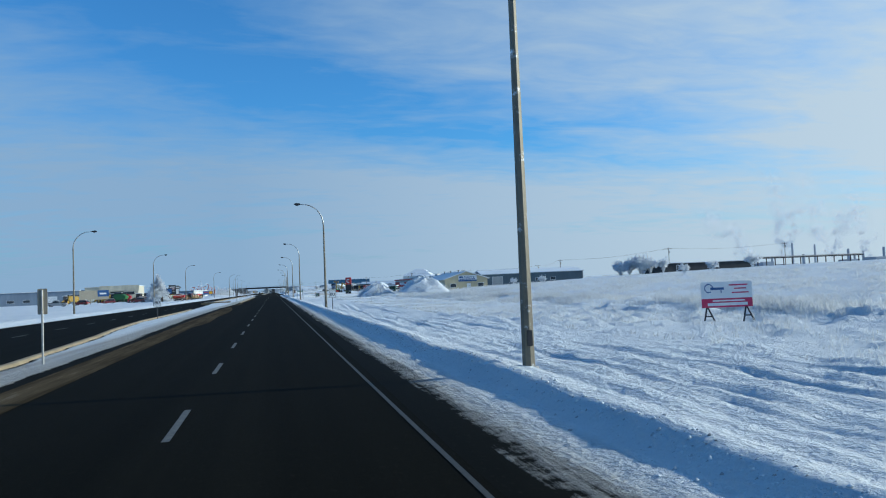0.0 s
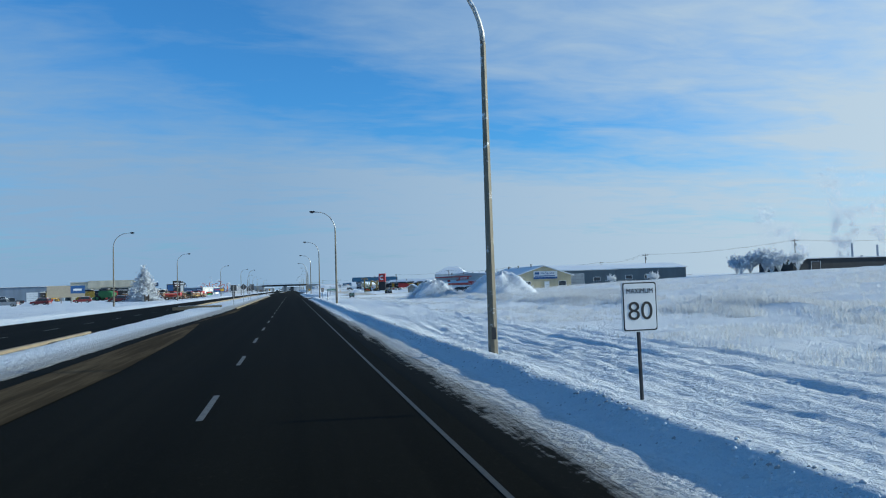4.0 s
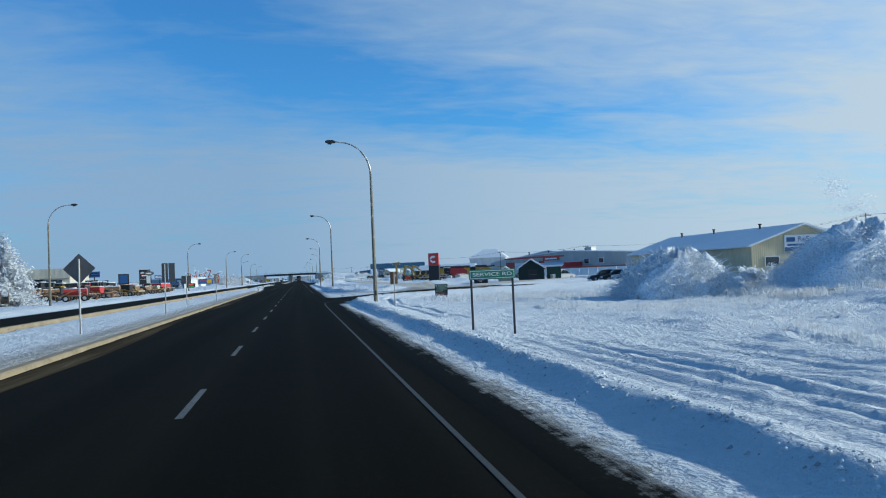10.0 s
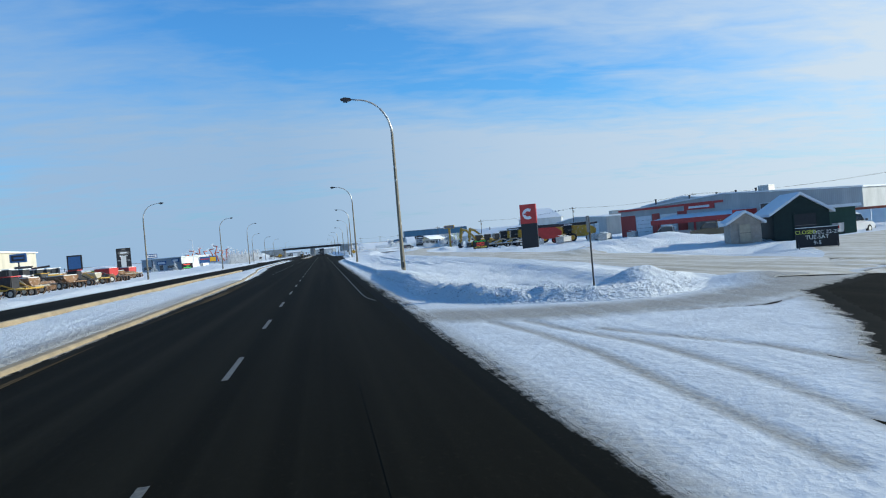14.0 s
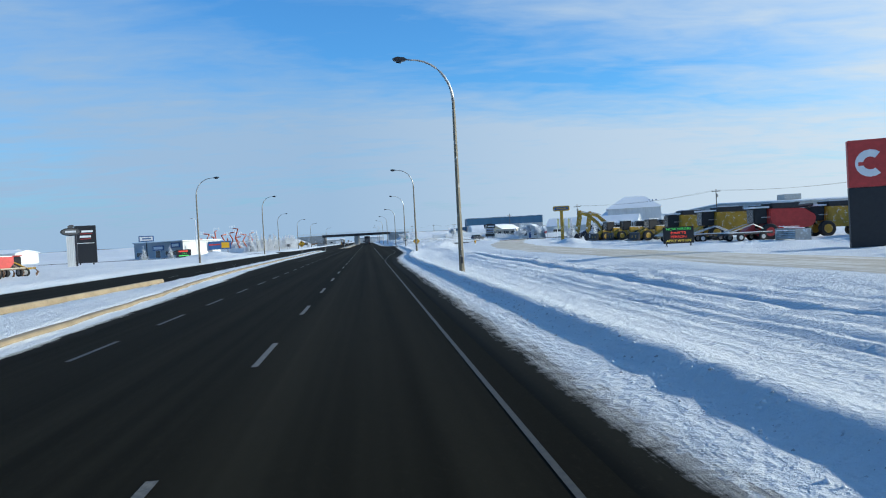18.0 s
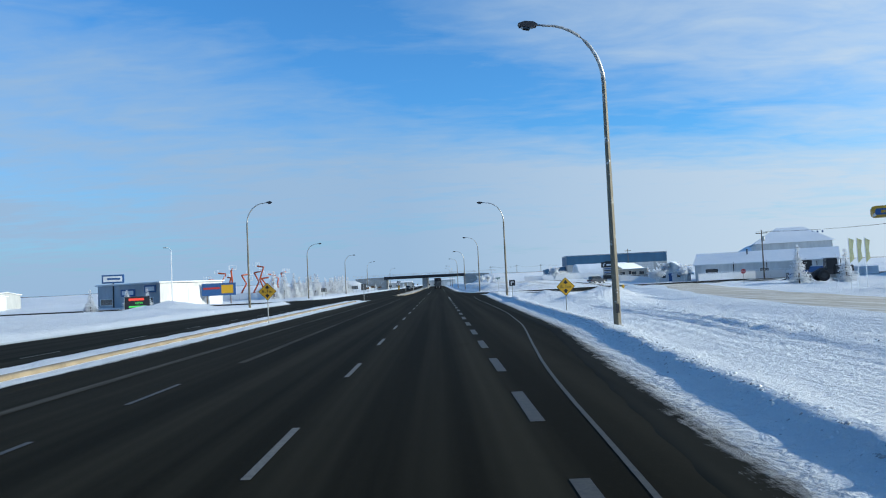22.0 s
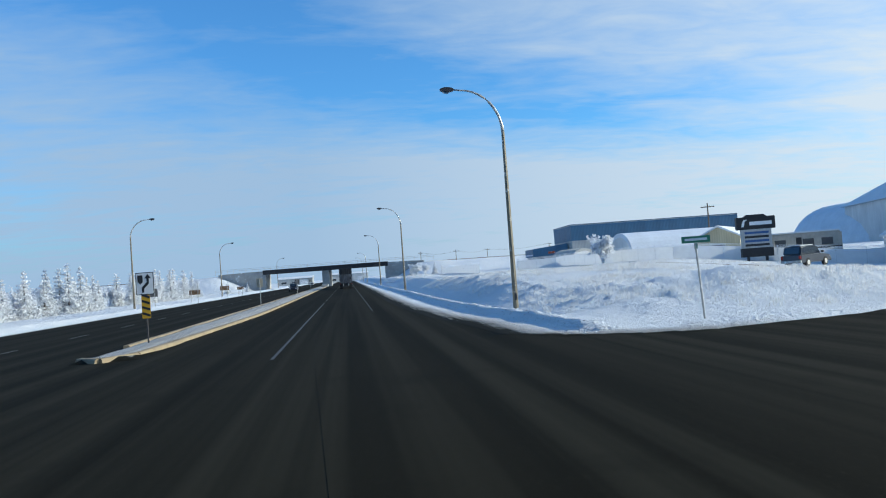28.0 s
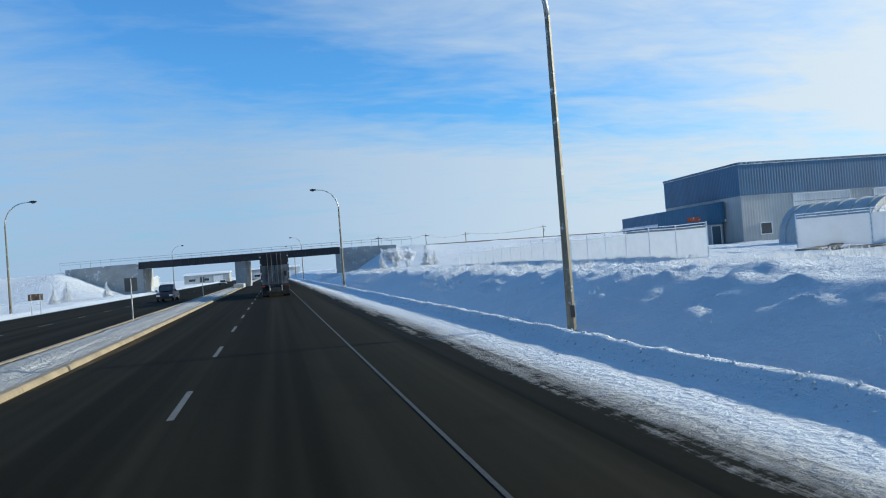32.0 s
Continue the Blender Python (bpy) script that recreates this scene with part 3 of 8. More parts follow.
def land(x, y):
    """Height of the snow."""
    x, y = np.asarray(x, float), np.asarray(y, float)
    d = -paved(x, y)                       # metres outside the pavement
    dx = x - right_edge(y)
    field = np.interp(dx, [0, 3, 9, 20, 45, 60, 95, 140, 400, 4000], [0.05, 0.05, -0.35, -0.75, -0.5, 0.2, 1.7, 3.4, 7.5, 9])
    flat = np.interp(dx, [0, 3, 8, 14, 60, 400, 4000], [0.05, 0.05, -0.12, -0.28, -0.2, 1.0, 2])
    bank = np.interp(dx, [0, 2.9, 4.4, 8.2, 9.6, 12, 17, 24, 60, 400, 4000], [0.05, 0.0, -0.25, 1.18, 1.3, 1.32, 1.4, 1.5, 1.6, 2.5, 3])
    w = np.interp(y, [270, 330, 372], [1, 0.85, 0])
    right = field * w + flat * (1 - w)
    w = np.interp(y - np.clip((x - 22) * 1.6, 0, 55), [592, 625], [0, 1])
    right = right * (1 - w) + bank * w
    left = np.interp(-x, [0, 22, 25, 40, 4000], [0.05, 0.05, 0.12, 0.1, 0.2])
    h = np.where(x > -3, right, left)
    # rough, trodden and drifted surface
    out = np.clip((d - 1.2) / 3, 0, 1)
    far = np.clip(1.4 - np.abs(x) / 160, 0.25, 1)
    calm = np.where((y > 345) & (x > 0), np.interp(dx, [3, 5, 11], [0.2, 0.35, 1.0]), 1.0)
    h += out * far * calm * (0.165 * fnoise(x, y, 2.0, 3, 4, 0.72) + 0.24 * fnoise(x, y, 15, 5, 3))
    tuft = np.clip(fnoise(x, y, 1.7, 61, 3, 0.7) - 0.02, 0, 1) * np.clip(0.6 + 1.2 * fnoise(x, y, 12, 62, 2), 0, 1)
    h += out * 0.62 * tuft * np.clip((dx - 7) / 8, 0, 1) * (y < 300)
    clump = np.clip(fnoise(x, y, 1.2, 63, 3, 0.75), 0, 1) * np.clip((dx - 4.5) / 2, 0, 1) * np.clip((y - 596) / 6, 0, 1) * np.clip((20 - x) / 5, 0, 1)
    h += 0.38 * clump * (x > 0)
    h += 0.55 * np.exp(-((x - 35 - 2.5 * np.sin(y / 23)) / 2.6) ** 2) * np.clip((290 - y) / 20, 0, 1) * (0.8 + 0.4 * fnoise(x, y, 5, 66, 2)) * (x > 0)
    # wheel ruts in the verge, along the road
    rut = np.where((dx > 2.3) & (dx < 15) & ((y < 262) | ((y > 352) & (y < 505))), 1.0, 0.0) * np.clip((262 - y) / 12, 0, 1) ** 0.5 + np.where((dx > 2.3) & (dx < 15) & (y > 352) & (y < 505), np.clip((y - 352) / 12, 0, 1), 0.0)
    rut = rut * np.clip(0.85 + 0.8 * fnoise(x, y, 16, 81, 2), 0.3, 1.2) * np.where(y > 350, np.interp(dx, [3.6, 5], [0, 0.85]), 1.0)
    wob = dx + np.where(y > 350, 0.45, 0.9) * np.sin(y / 41) + np.where(y > 350, 0.12, 0.4) * np.sin(y / 17)
    for c in (2.9, 3.7, 4.6, 5.3, 6.1, 7.2, 8.4, 9.6, 11.0, 12.3):
        h -= (0.045 + 0.06 * math.sin(c * 7.3) ** 2) * rut * np.exp(-((wob - c) / 0.24) ** 2)
        if c in (5.3, 6.1, 8.4):
            h -= 0.07 * rut * np.exp(-((wob - c) / 0.20) ** 2)
        h += 0.03 * rut * np.exp(-((wob - c - 0.45) / 0.22) ** 2)
    # ploughed windrow along the right edge, with its chunks
    lump = 1 + 0.10 * fnoise(x, y, 4, 11, 2) + 0.26 * fnoise(x, y, 0.7, 12, 3, 0.75)
    open_side = np.clip((near_line(x, y, CROSS_EAST) - 8.0) / 2.5, 0, 1)
    crest = np.interp(y, [40, 256, 350, 440, 470, 560, 610, 640, 900], [2.15, 1.75, 2.15, 1.8, 1.6, 1.7, 2.4, 2.9, 2.9])
    tall = np.interp(y, [40, 256, 268, 350, 360, 470, 560, 610, 900], [0.29, 0.27, 0.0, 0.0, 0.25, 0.25, 0.24, 0.32, 0.34])
    wide = np.where(dx < crest, 0.36, np.interp(y, [40, 560, 610, 900], [0.75, 0.8, 0.6, 0.6]))
    h += tall * lump * np.exp(-((dx - crest) / wide) ** 2) * open_side * (x > 0)
    # second ridge of clods beside the service road
    ridge = np.clip((y - 395) / 12, 0, 1) * np.clip((506 - y) / 8, 0, 1)
    h += 0.22 * ridge * (1 + 0.55 * fnoise(x, y, 0.8, 14, 3, 0.8)) * np.exp(-((x - np.interp(y, [395, 440, 505], [13.0, 11.9, 12.4])) / 1.15) ** 2)
    # low ridge round the corners of the side streets
    nd = near_line(x, y, CROSS_EAST)
    h += 0.30 * lump * np.exp(-((nd - 10.2) / 0.5) ** 2) * np.clip((dx - 1.2) / 1.5, 0, 1) * (x > 0)
    # ploughed banks round both corners of the turning lane
    south, north = near_corner(x, y, FOOT_SOUTH), near_corner(x, y, FOOT_NORTH)
    chunk = 1 + 0.22 * fnoise(x, y, 3.5, 16, 2) + 0.38 * fnoise(x, y, 0.75, 17, 3, 0.75)
    for ins in (south, north):
        w = np.clip(1 - ins / 4, 0, 1) * (ins > -0.3) * np.clip((y - 256) / 12, 0, 1) * np.clip((362 - y) / 12, 0, 1)
        h = h * (1 - w) + (0.02 + 0.25 * (h - 0.02)) * w * (h > 0.02) + 0.02 * w * (h <= 0.02)
    h += np.interp(south, [0, 0.2, 0.65, 1.1, 2.2, 4], [0, 0.10, 0.28, 0.22, 0.04, 0]) * chunk * np.clip((y - 256) / 12, 0, 1)
    h += np.interp(north, [0, 0.25, 0.9, 1.4, 2.6, 4.5], [0, 0.20, 0.48, 0.42, 0.14, 0]) * chunk * np.clip((362 - y) / 12, 0, 1)
    for line in CORNER_RUTS:
        nl = near_line(x, y, line)
        near = (nl < 2) & (south > 0.6)
        h -= np.where(near, 0.10 * np.exp(-(nl / 0.17) ** 2) - 0.05 * np.exp(-((nl - 0.36) / 0.15) ** 2), 0)
    # raised median with rounded ends
    mid = (x - median_left(y)) * (median_right(y) - x)
    on_median = (mid > 0) & ((y < NOSE_SOUTH) | (y > NOSE_NORTH))
    back = np.clip((kerb_line(y) + 0.1 - x) / 0.25, 0, 1)
    back = np.where(y < 216, 0.3, back)
    h = np.where(on_median, 0.035 + 0.02 * fnoise(x, y, 1.2, 22, 3) + back * (0.08 + 0.10 * np.clip(mid / 6, 0, 1) + 0.05 * fnoise(x, y, 2.2, 21, 4)), h)
    # left verge: low bank
    h += np.where(x < -22, 0.28 * np.exp(-((x + 24.0) / 1.2) ** 2) * lump * np.clip((near_line(x, y, CROSS_WEST) - 12) / 3, 0, 1), 0)
    # driven lanes of packed snow are level
    for line, r, z in ((SERVICE, 4.6, 0.0), (YARD_LANE, 4.6, 0.1), (TRACK, 3.0, None)):
        k = np.clip((near_line(x, y, line) - r) / 2.2, 0, 1)
        if z is not None:
            h = np.where(d > 0, h * k + z * (1 - k), h)
    # packed, level snow in the mouth of the side street
    mouth = np.clip(-np.maximum(south, north) / 0.25, 0, 1) * np.clip((y - 270) / 2, 0, 1) * np.clip((352 - y) / 2, 0, 1) * np.clip((18 - x) / 3, 0, 1) * (x > 0)
    h = np.where(d > 0, h * (1 - mouth) + (0.026 + 0.010 * fnoise(x, y, 1.1, 71, 3)) * mouth, h)
    for line in MOUTH_TRACKS:
        h -= 0.024 * mouth * np.exp(-(near_line(x, y, line) / 0.2) ** 2)
    # snow heaps beside the driven lanes
    for hx, hy, r, z in ((12.0, 511, 2.6, 0.6), (14.5, 514, 3.0, 1.2), (12, 524, 3.5, 0.9), (31, 482.5, 2.6, 1.15), (31, 372, 4.5, 1.1), (39, 380, 5, 1.3), (25, 365, 3, 0.6),
                         (12.0, 326.5, 2.0, 0.35), (14.0, 322.5, 1.6, 0.3), (-34, 548, 4, 1.3), (-40, 556, 3.5, 0.9), (-43, 585, 4, 1.2), (18, 605, 3.5, 0.9), (25, 604, 4, 0.8), (30, 566, 5, 0.7)):
        h += z * np.exp(-((x - hx) ** 2 + (y - hy) ** 2) / r ** 2) * (1 + 0.35 * fnoise(x, y, 1.6, 31, 3)) * np.clip(d / 1.0, 0, 1)
    # railway embankment on both sides of the underpass
    rd = near_line(x, y, RAIL)
    over = np.clip(np.maximum((x - 13.5) / 9, (-28.5 - x) / 12), 0, 1)
    top = np.interp(x, [-400, -45, 12, 60, 300], [4.2, 5.4, 5.4, 5.2, 4.2])
    bankh = (top + 0.5 * fnoise(x, y, 6, 41, 3)) * np.clip(1 - (rd - 3.2) / 13.0, 0, 1) * over
    h = np.where(bankh > 0.02, np.maximum(h, bankh), h)
    # pavement stays free: the snow dips under it, with a ragged edge
    rag = 0.018 * fnoise(x, y, 0.9, 51, 4, 0.7)
    turn = (x > 0) & (y > 262) & (y < 352)
    start = np.where(y > 590, 1.3, np.where(turn, 0.3, np.interp(y, [60, 262, 350, 440, 470], [1.15, 0.85, 1.15, 0.9, 0.7])))
    thin = 0.010 + 0.028 * d + np.where(turn, 1.1, 0.8) * np.clip(d - start, 0, 50) + rag * np.clip(d * 2, 0, 1) * (0.6 + 4.5 * np.clip(d - 0.6, 0, 1))
    h = np.where(d < 0, np.maximum(-0.10, 0.010 + np.minimum(d + 0.30, 0) * 0.4), np.where(on_median | (d > 6), h, np.minimum(h, thin)))
    return h


def ground_z(x, y):
    return float(land(np.array([x]), np.array([y]))[0])


def spread(*runs):
    """Grid lines: (start, end, step) one after the other."""
    out = []
    for a, b, s in runs:
        out += list(np.arange(a, b, s))
    return np.array(out + [runs[-1][1]])


gx = spread((-4000, -400, 600), (-400, -80, 20), (-80, -26, 3), (-26, -21, 0.5), (-21, -13.5, 2.5), (-13.5, -5, 0.3), (-5, 2.1, 1.775), (2.1, 8, 0.16), (8, 15, 0.22),
            (15, 32, 0.5), (32, 50, 1), (50, 80, 2), (80, 200, 6), (200, 400, 25), (400, 4000, 600))
gy = spread((-1500, 0, 300), (0, 54, 6), (54, 262, 0.33), (262, 352, 0.24), (352, 700, 0.36), (700, 780, 0.6), (780, 860, 2), (860, 1300, 20), (1300, 4900, 600))
GX, GY = np.meshgrid(gx, gy)
GZ = land(GX, GY)
nx, ny = len(gx), len(gy)
quad = np.arange(nx * ny).reshape(ny, nx)
faces = np.stack([quad[:-1, :-1], quad[:-1, 1:], quad[1:, 1:], quad[1:, :-1]], -1).reshape(-1, 4)
me = array_mesh("ground", np.stack([GX, GY, GZ], -1).reshape(-1, 3), faces, SNOW)
dirt = me.attributes.new("dirt", "FLOAT", "POINT")
outd = -paved(GX, GY)
amount = np.clip(1.0 - outd / 1.15, 0, 1.0)
left_dirt = median_right(GY) - GX
amount = np.where((GX < 0) & (GX > -14) & (left_dirt > -0.6), np.where(GY < 372, np.clip(1.25 - left_dirt / 2.2, 0, 1), np.clip(0.75 - left_dirt / 1.0, 0, 1)), amount)
amount = np.where((GX > 0) & (GY < 175) & (outd > 0), np.clip(1.15 - outd / 1.6, 0, 1.1), amount)
amount = np.where((GX > 0) & (GY > 585) & (outd > 0), np.clip(1.35 - outd / 1.35, 0, 1.2), amount)
amount = np.where((GX < -5) & (GX > -8.2) & (GY < 226), np.maximum(amount, 0.85), amount)
amount = np.where((GX < -5) & (GX > -13.2) & (GY > 590), np.maximum(amount, 0.8), amount)
amount = np.where(near_line(GX, GY, ENTRY) < 2.6, np.maximum(amount, 0.92 * np.clip(1.35 - near_line(GX, GY, ENTRY) / 2.0, 0, 1)), amount)
for line in MOUTH_TRACKS:
    amount = np.maximum(amount, 0.82 * np.exp(-(near_line(GX, GY, line) / 0.21) ** 2))
packed = me.attributes.new("packed", "FLOAT", "POINT")
rolled = np.clip(-np.maximum(near_corner(GX, GY, FOOT_SOUTH), near_corner(GX, GY, FOOT_NORTH)) / 0.5, 0, 1) * np.clip((GY - 283) / 4, 0, 1) * np.clip((345 - GY) / 4, 0, 1) * np.clip((26 - GX) / 4, 0, 1) * (GX > 0)
packed.data.foreach_set("value", rolled.ravel().astype(np.float32))
bare = me.attributes.new("bare", "FLOAT", "POINT")
reach = np.where(GX > 0, np.interp(GY, [40, 200, 262, 275, 300, 318, 324, 345, 360, 440, 480, 585, 600, 900], [0.85, 0.9, 0.8, 0.4, 0.35, 0.6, 1.0, 0.8, 0.7, 0.7, 0.45, 0.4, 1.1, 1.3]), np.where(GX > -11, 0.5, 0.35))
reach = np.where((GX > 19) & (GY > 300) & (GY < 340), 3.0, reach)
reach = np.where((GX > 7) & (GY > 560) & (GY < 640), 0.35, reach)
worn_through = np.where(outd < 0.02, 1.8, np.clip(0.75 * (1 - outd / reach), -0.6, 0.75))
bare.data.foreach_set("value", worn_through.ravel().astype(np.float32))
dirt = me.attributes["dirt"]
dirt.data.foreach_set("value", amount.ravel().astype(np.float32))
tagged(new("ground", me), "deep white snow with drifts, ruts and a ploughed ridge", "ground", kind="structure")


def strip(name, line, half, dz, material, step=2.0, follow=True):
    """A lane along a line of points, laid on the land."""
    pts = [Vector((*p, 0)) for p in line]
    path = []
    for a, b in zip(pts, pts[1:]):
        n = max(1, int((b - a).length / step))
        path += [a.lerp(b, i / n) for i in range(n)]
    path.append(pts[-1])
    cross = np.linspace(-half, half, 7)
    v = []
    for i, p in enumerate(path):
        t = (path[min(i + 1, len(path) - 1)] - path[max(i - 1, 0)]).normalized()
        for c in cross:
            q = p + Vector((t.y, -t.x, 0)) * float(c * (1 + 0.06 * math.sin(i * 0.9)))
            v.append((q.x, q.y))
    v = np.array(v)
    z = (land(v[:, 0], v[:, 1]) if follow else 0) + dz
    k = len(cross)
    if follow:
        z = z - np.tile(np.array([0.14, 0, 0, 0, 0, 0, 0.14]), len(path))
    idx = np.arange(len(path) * k).reshape(len(path), k)
    f = np.stack([idx[:-1, :-1], idx[:-1, 1:], idx[1:, 1:], idx[1:, :-1]], -1).reshape(-1, 4)
    return new(name, array_mesh(name, np.column_stack([v, np.broadcast_to(z, len(v))]), f, material))


# asphalt: flat slabs at z = 0 whose rims lie under the snow
def slab(name, outline, z, material, label):
    bm = bmesh.new()
    bm.faces.new([bm.verts.new((x, y, z)) for x, y in outline])
    bm.faces.new([bm.verts.new((x, y, z - 0.25)) for x, y in outline][::-1])
    return tagged(new(name, mesh_of(name, bm, material)), label, "road", kind="structure")


rim = [30, 150, 284, 290, 300, 320, 440, 456, 470, 482, 548, 556, 562, 600, 606, 618, 634, 760, 1400]
slab("road", [(-22.2, 30)] + [(float(right_edge(y)) + 0.9, y) for y in rim] + [(-22.2, 1400)], 0, ASPHALT, "dark worn asphalt of a divided highway")
slab("side_road", [(0.5, 282), (4.2, 282), (5, 290), (7.5, 296.5), (12.5, 303.5), (20, 308.5), (30, 314.5), (31, 322), (22, 325), (12, 322), (6.5, 309), (3.5, 304.5), (2.2, 306), (0.5, 314)], 0.004, ASPHALT, "dark asphalt of a turning lane")
strip("cross_road_east", CROSS_EAST, 11.0, 0.004, ASPHALT, follow=False)["label"] = "dark asphalt of a crossing street"
strip("cross_road_west", CROSS_WEST, 13.0, 0.004, ASPHALT, follow=False)["label"] = "dark asphalt of a crossing street"
strip("service_road", SERVICE, 4.4, 0.03, DIRT_ICE)["label"] = "brownish packed snow on a service road"
strip("yard_lane", YARD_LANE, 4.0, 0.03, DIRT_ICE)["label"] = "brownish packed snow on a yard lane"
BROWN_TRACK = plain("trodden_brown_snow", (0.16, 0.12, 0.08), 0.9, 0, 0.5, 0.6, world_space=True)
for off in (-0.9, 0.9):
    strip("wheel_track", [(x + off, y) for x, y in TRACK[:-2]] + [(x, y + off) for x, y in TRACK[-2:]], 0.42, 0.05, BROWN_TRACK)["label"] = "brown wheel track pressed into the snow"
for n in ("side_road", "cross_road_east", "cross_road_west", "service_road", "yard_lane", "wheel_track", "wheel_track.001"):
    tagged(bpy.data.objects[n], category="road", kind="structure")


# ---- road markings and kerbs ----
def painted(name, quads, material, z, label):
    """Flat strokes of paint, each a quad given by four corners, as separate marks."""
    for q in quads:
        bm = bmesh.new()
        top = [bm.verts.new((x, y, z)) for x, y in q]
        bm.faces.new(top)
        ob = new(name, mesh_of(name, bm, material))
        tagged(ob, label, "road marking", group=name + " marks", kind="structure")


def dash(x, y, length, w=0.12):
    return [(x - w / 2, y), (x + w / 2, y), (x + w / 2, y + length), (x - w / 2, y + length)]


painted("lane_dash", [dash(-1.85, y, 3.0) for y in np.arange(67.95, 566, 9.12)], WHITE_PAINT, 0.008, "worn white lane dash on dark asphalt")
painted("lane_dash", [dash(-1.85, y, 3.0) for y in np.arange(648.2, 1000, 9.12)], WHITE_PAINT, 0.008, "worn white lane dash on dark asphalt")
painted("turn_lane_dash", [dash(-5.85, y, 3.0) for y in np.arange(389.4, 470, 6.42)], EDGE_PAINT, 0.008, "faint white dash beside a turning lane")
painted("exit_dash", [dash(1.8, y, 3.0, 0.22) for y in np.arange(456.5, 541, 6.2)], EDGE_PAINT, 0.008, "short broad white dash beside an exit lane")
painted("far_dash", [dash(-15.6, y, 3.0) for y in np.arange(60, 560, 9.13)] + [dash(-14.5, y, 3.0) for y in np.arange(604, 900, 9.13)], WHITE_PAINT, 0.008, "faint white dash on the far lanes")


def line_mark(name, pts, w, material, label, z=0.008):
    bm = bmesh.new()
    vs = []
    for _ in range(2):
        cut = [pts[0]]
        for a, b in zip(pts, pts[1:]):
            cut += [(a[0] * 0.75 + b[0] * 0.25, a[1] * 0.75 + b[1] * 0.25), (a[0] * 0.25 + b[0] * 0.75, a[1] * 0.25 + b[1] * 0.75)]
        pts = cut + [pts[-1]]
    for i, (x, y) in enumerate(pts):
        a, b = pts[max(i - 1, 0)], pts[min(i + 1, len(pts) - 1)]
        t = Vector((b[0] - a[0], b[1] - a[1], 0)).normalized()
        n = Vector((t.y, -t.x, 0)) * (w / 2)
        vs.append((bm.verts.new((x - n.x, y - n.y, z)), bm.verts.new((x + n.x, y + n.y, z))))
    for (a, b), (c, d) in zip(vs, vs[1:]):
        bm.faces.new((a, b, d, c))
    tagged(new(name, mesh_of(name, bm, material)), label, "road marking", kind="structure")


line_mark("edge_line", [(1.78, y) for y in range(40, 285, 24)] + [(1.82, 285), (1.9, 288), (2.1, 289.4), (2.4, 290.6), (2.95, 292.1), (4.2, 294.7), (5.6, 296.4), (6.6, 297.6)], 0.075, EDGE_PAINT, "white edge line curving into a side street")
line_mark("edge_line", [(2.08, 330.6), (1.8, 333)] + [(1.78, y) for y in range(337, 442, 8)] + [(1.80, 445), (2.0, 451.5), (2.36, 457.7), (2.77, 468), (3.4, 476), (3.96, 482.5), (4.29, 487), (4.55, 494), (4.8, 500), (4.95, 520), (4.9, 544), (5.5, 558.6)], 0.075, EDGE_PAINT, "white edge line swinging out round a turning lane")
line_mark("edge_line", [(1.85, y) for y in range(618, 1000, 9)], 0.06, EDGE_PAINT, "worn white edge line")
line_mark("solid_lane_line", [(-1.85, y) for y in range(593, 642, 6)], 0.10, EDGE_PAINT, "solid white lane line before the underpass")
line_mark("exit_line", [(1.8, 542.3), (1.8, 563.8)], 0.22, WHITE_PAINT, "solid broad white line at a crossing")
line_mark("turn_lane_edge", [(-8.1, 462), (-8.1, 480), (-8.05, 510), (-7.8, 545)], 0.34, WORN_STREAK, "broad worn whitish streak along a turning lane", 0.0115)
line_mark("turn_lane_line", [(-5.6, 474), (-5.6, 500), (-5.6, 566)], 0.26, WORN_STREAK, "worn white line beside a turning lane")


def kerb(name, pts, w, h, label):
    """A kerb of short concrete pieces, one mesh each, under one empty."""
    root = thing(name, 0, 0, 0, 0, label, "kerb", kind="structure")
    for a, b in zip(pts, pts[1:]):
        t = Vector((b[0] - a[0], b[1] - a[1], 0))
        L = t.length
        t.normalize()
        n = Vector((t.y, -t.x, 0))
        bm = bmesh.new()
        prism(bm, [(-w / 2, -0.05), (w / 2 + 0.05, -0.05), (w / 2, h * 0.75), (w / 2 - 0.05, h), (-w / 2, h)], 0.006, L - 0.006)
        m = Matrix(((n.x, t.x, 0, a[0]), (n.y, t.y, 0, a[1]), (0, 0, 1, 0), (0, 0, 0, 1)))
        bmesh.ops.transform(bm, matrix=m, verts=bm.verts)
        part("kerbstone", bm, CURB, root)


def curve_pts(f, y0, y1, step, off=0.0):
    return [(float(f(np.array(y))) + off, float(y)) for y in np.arange(y0, y1 + 0.1, step)]


kerb("median_kerb", curve_pts(kerb_line, 218.2, 560, 7.4), 0.32, 0.16, "sand-stained concrete kerb along the snowy median")
kerb("median_kerb", curve_pts(median_left, 44, 172, 8.0), 0.24, 0.16, "tan concrete kerb beside the far lanes")
kerb("median_kerb", curve_pts(median_left, 224, 428, 6.2), 0.30, 0.36, "tan concrete kerb on the far side of the median")
kerb("median_kerb", [(-8.6, 597.5), (-7.7, 596.6), (-6.9, 598)] + curve_pts(median_right, 602, 860, 7.0), 0.24, 0.15, "yellow-brown concrete kerb of the median")
kerb("median_kerb", curve_pts(median_left, 602, 860, 9.0), 0.24, 0.15, "tan concrete kerb of the median")


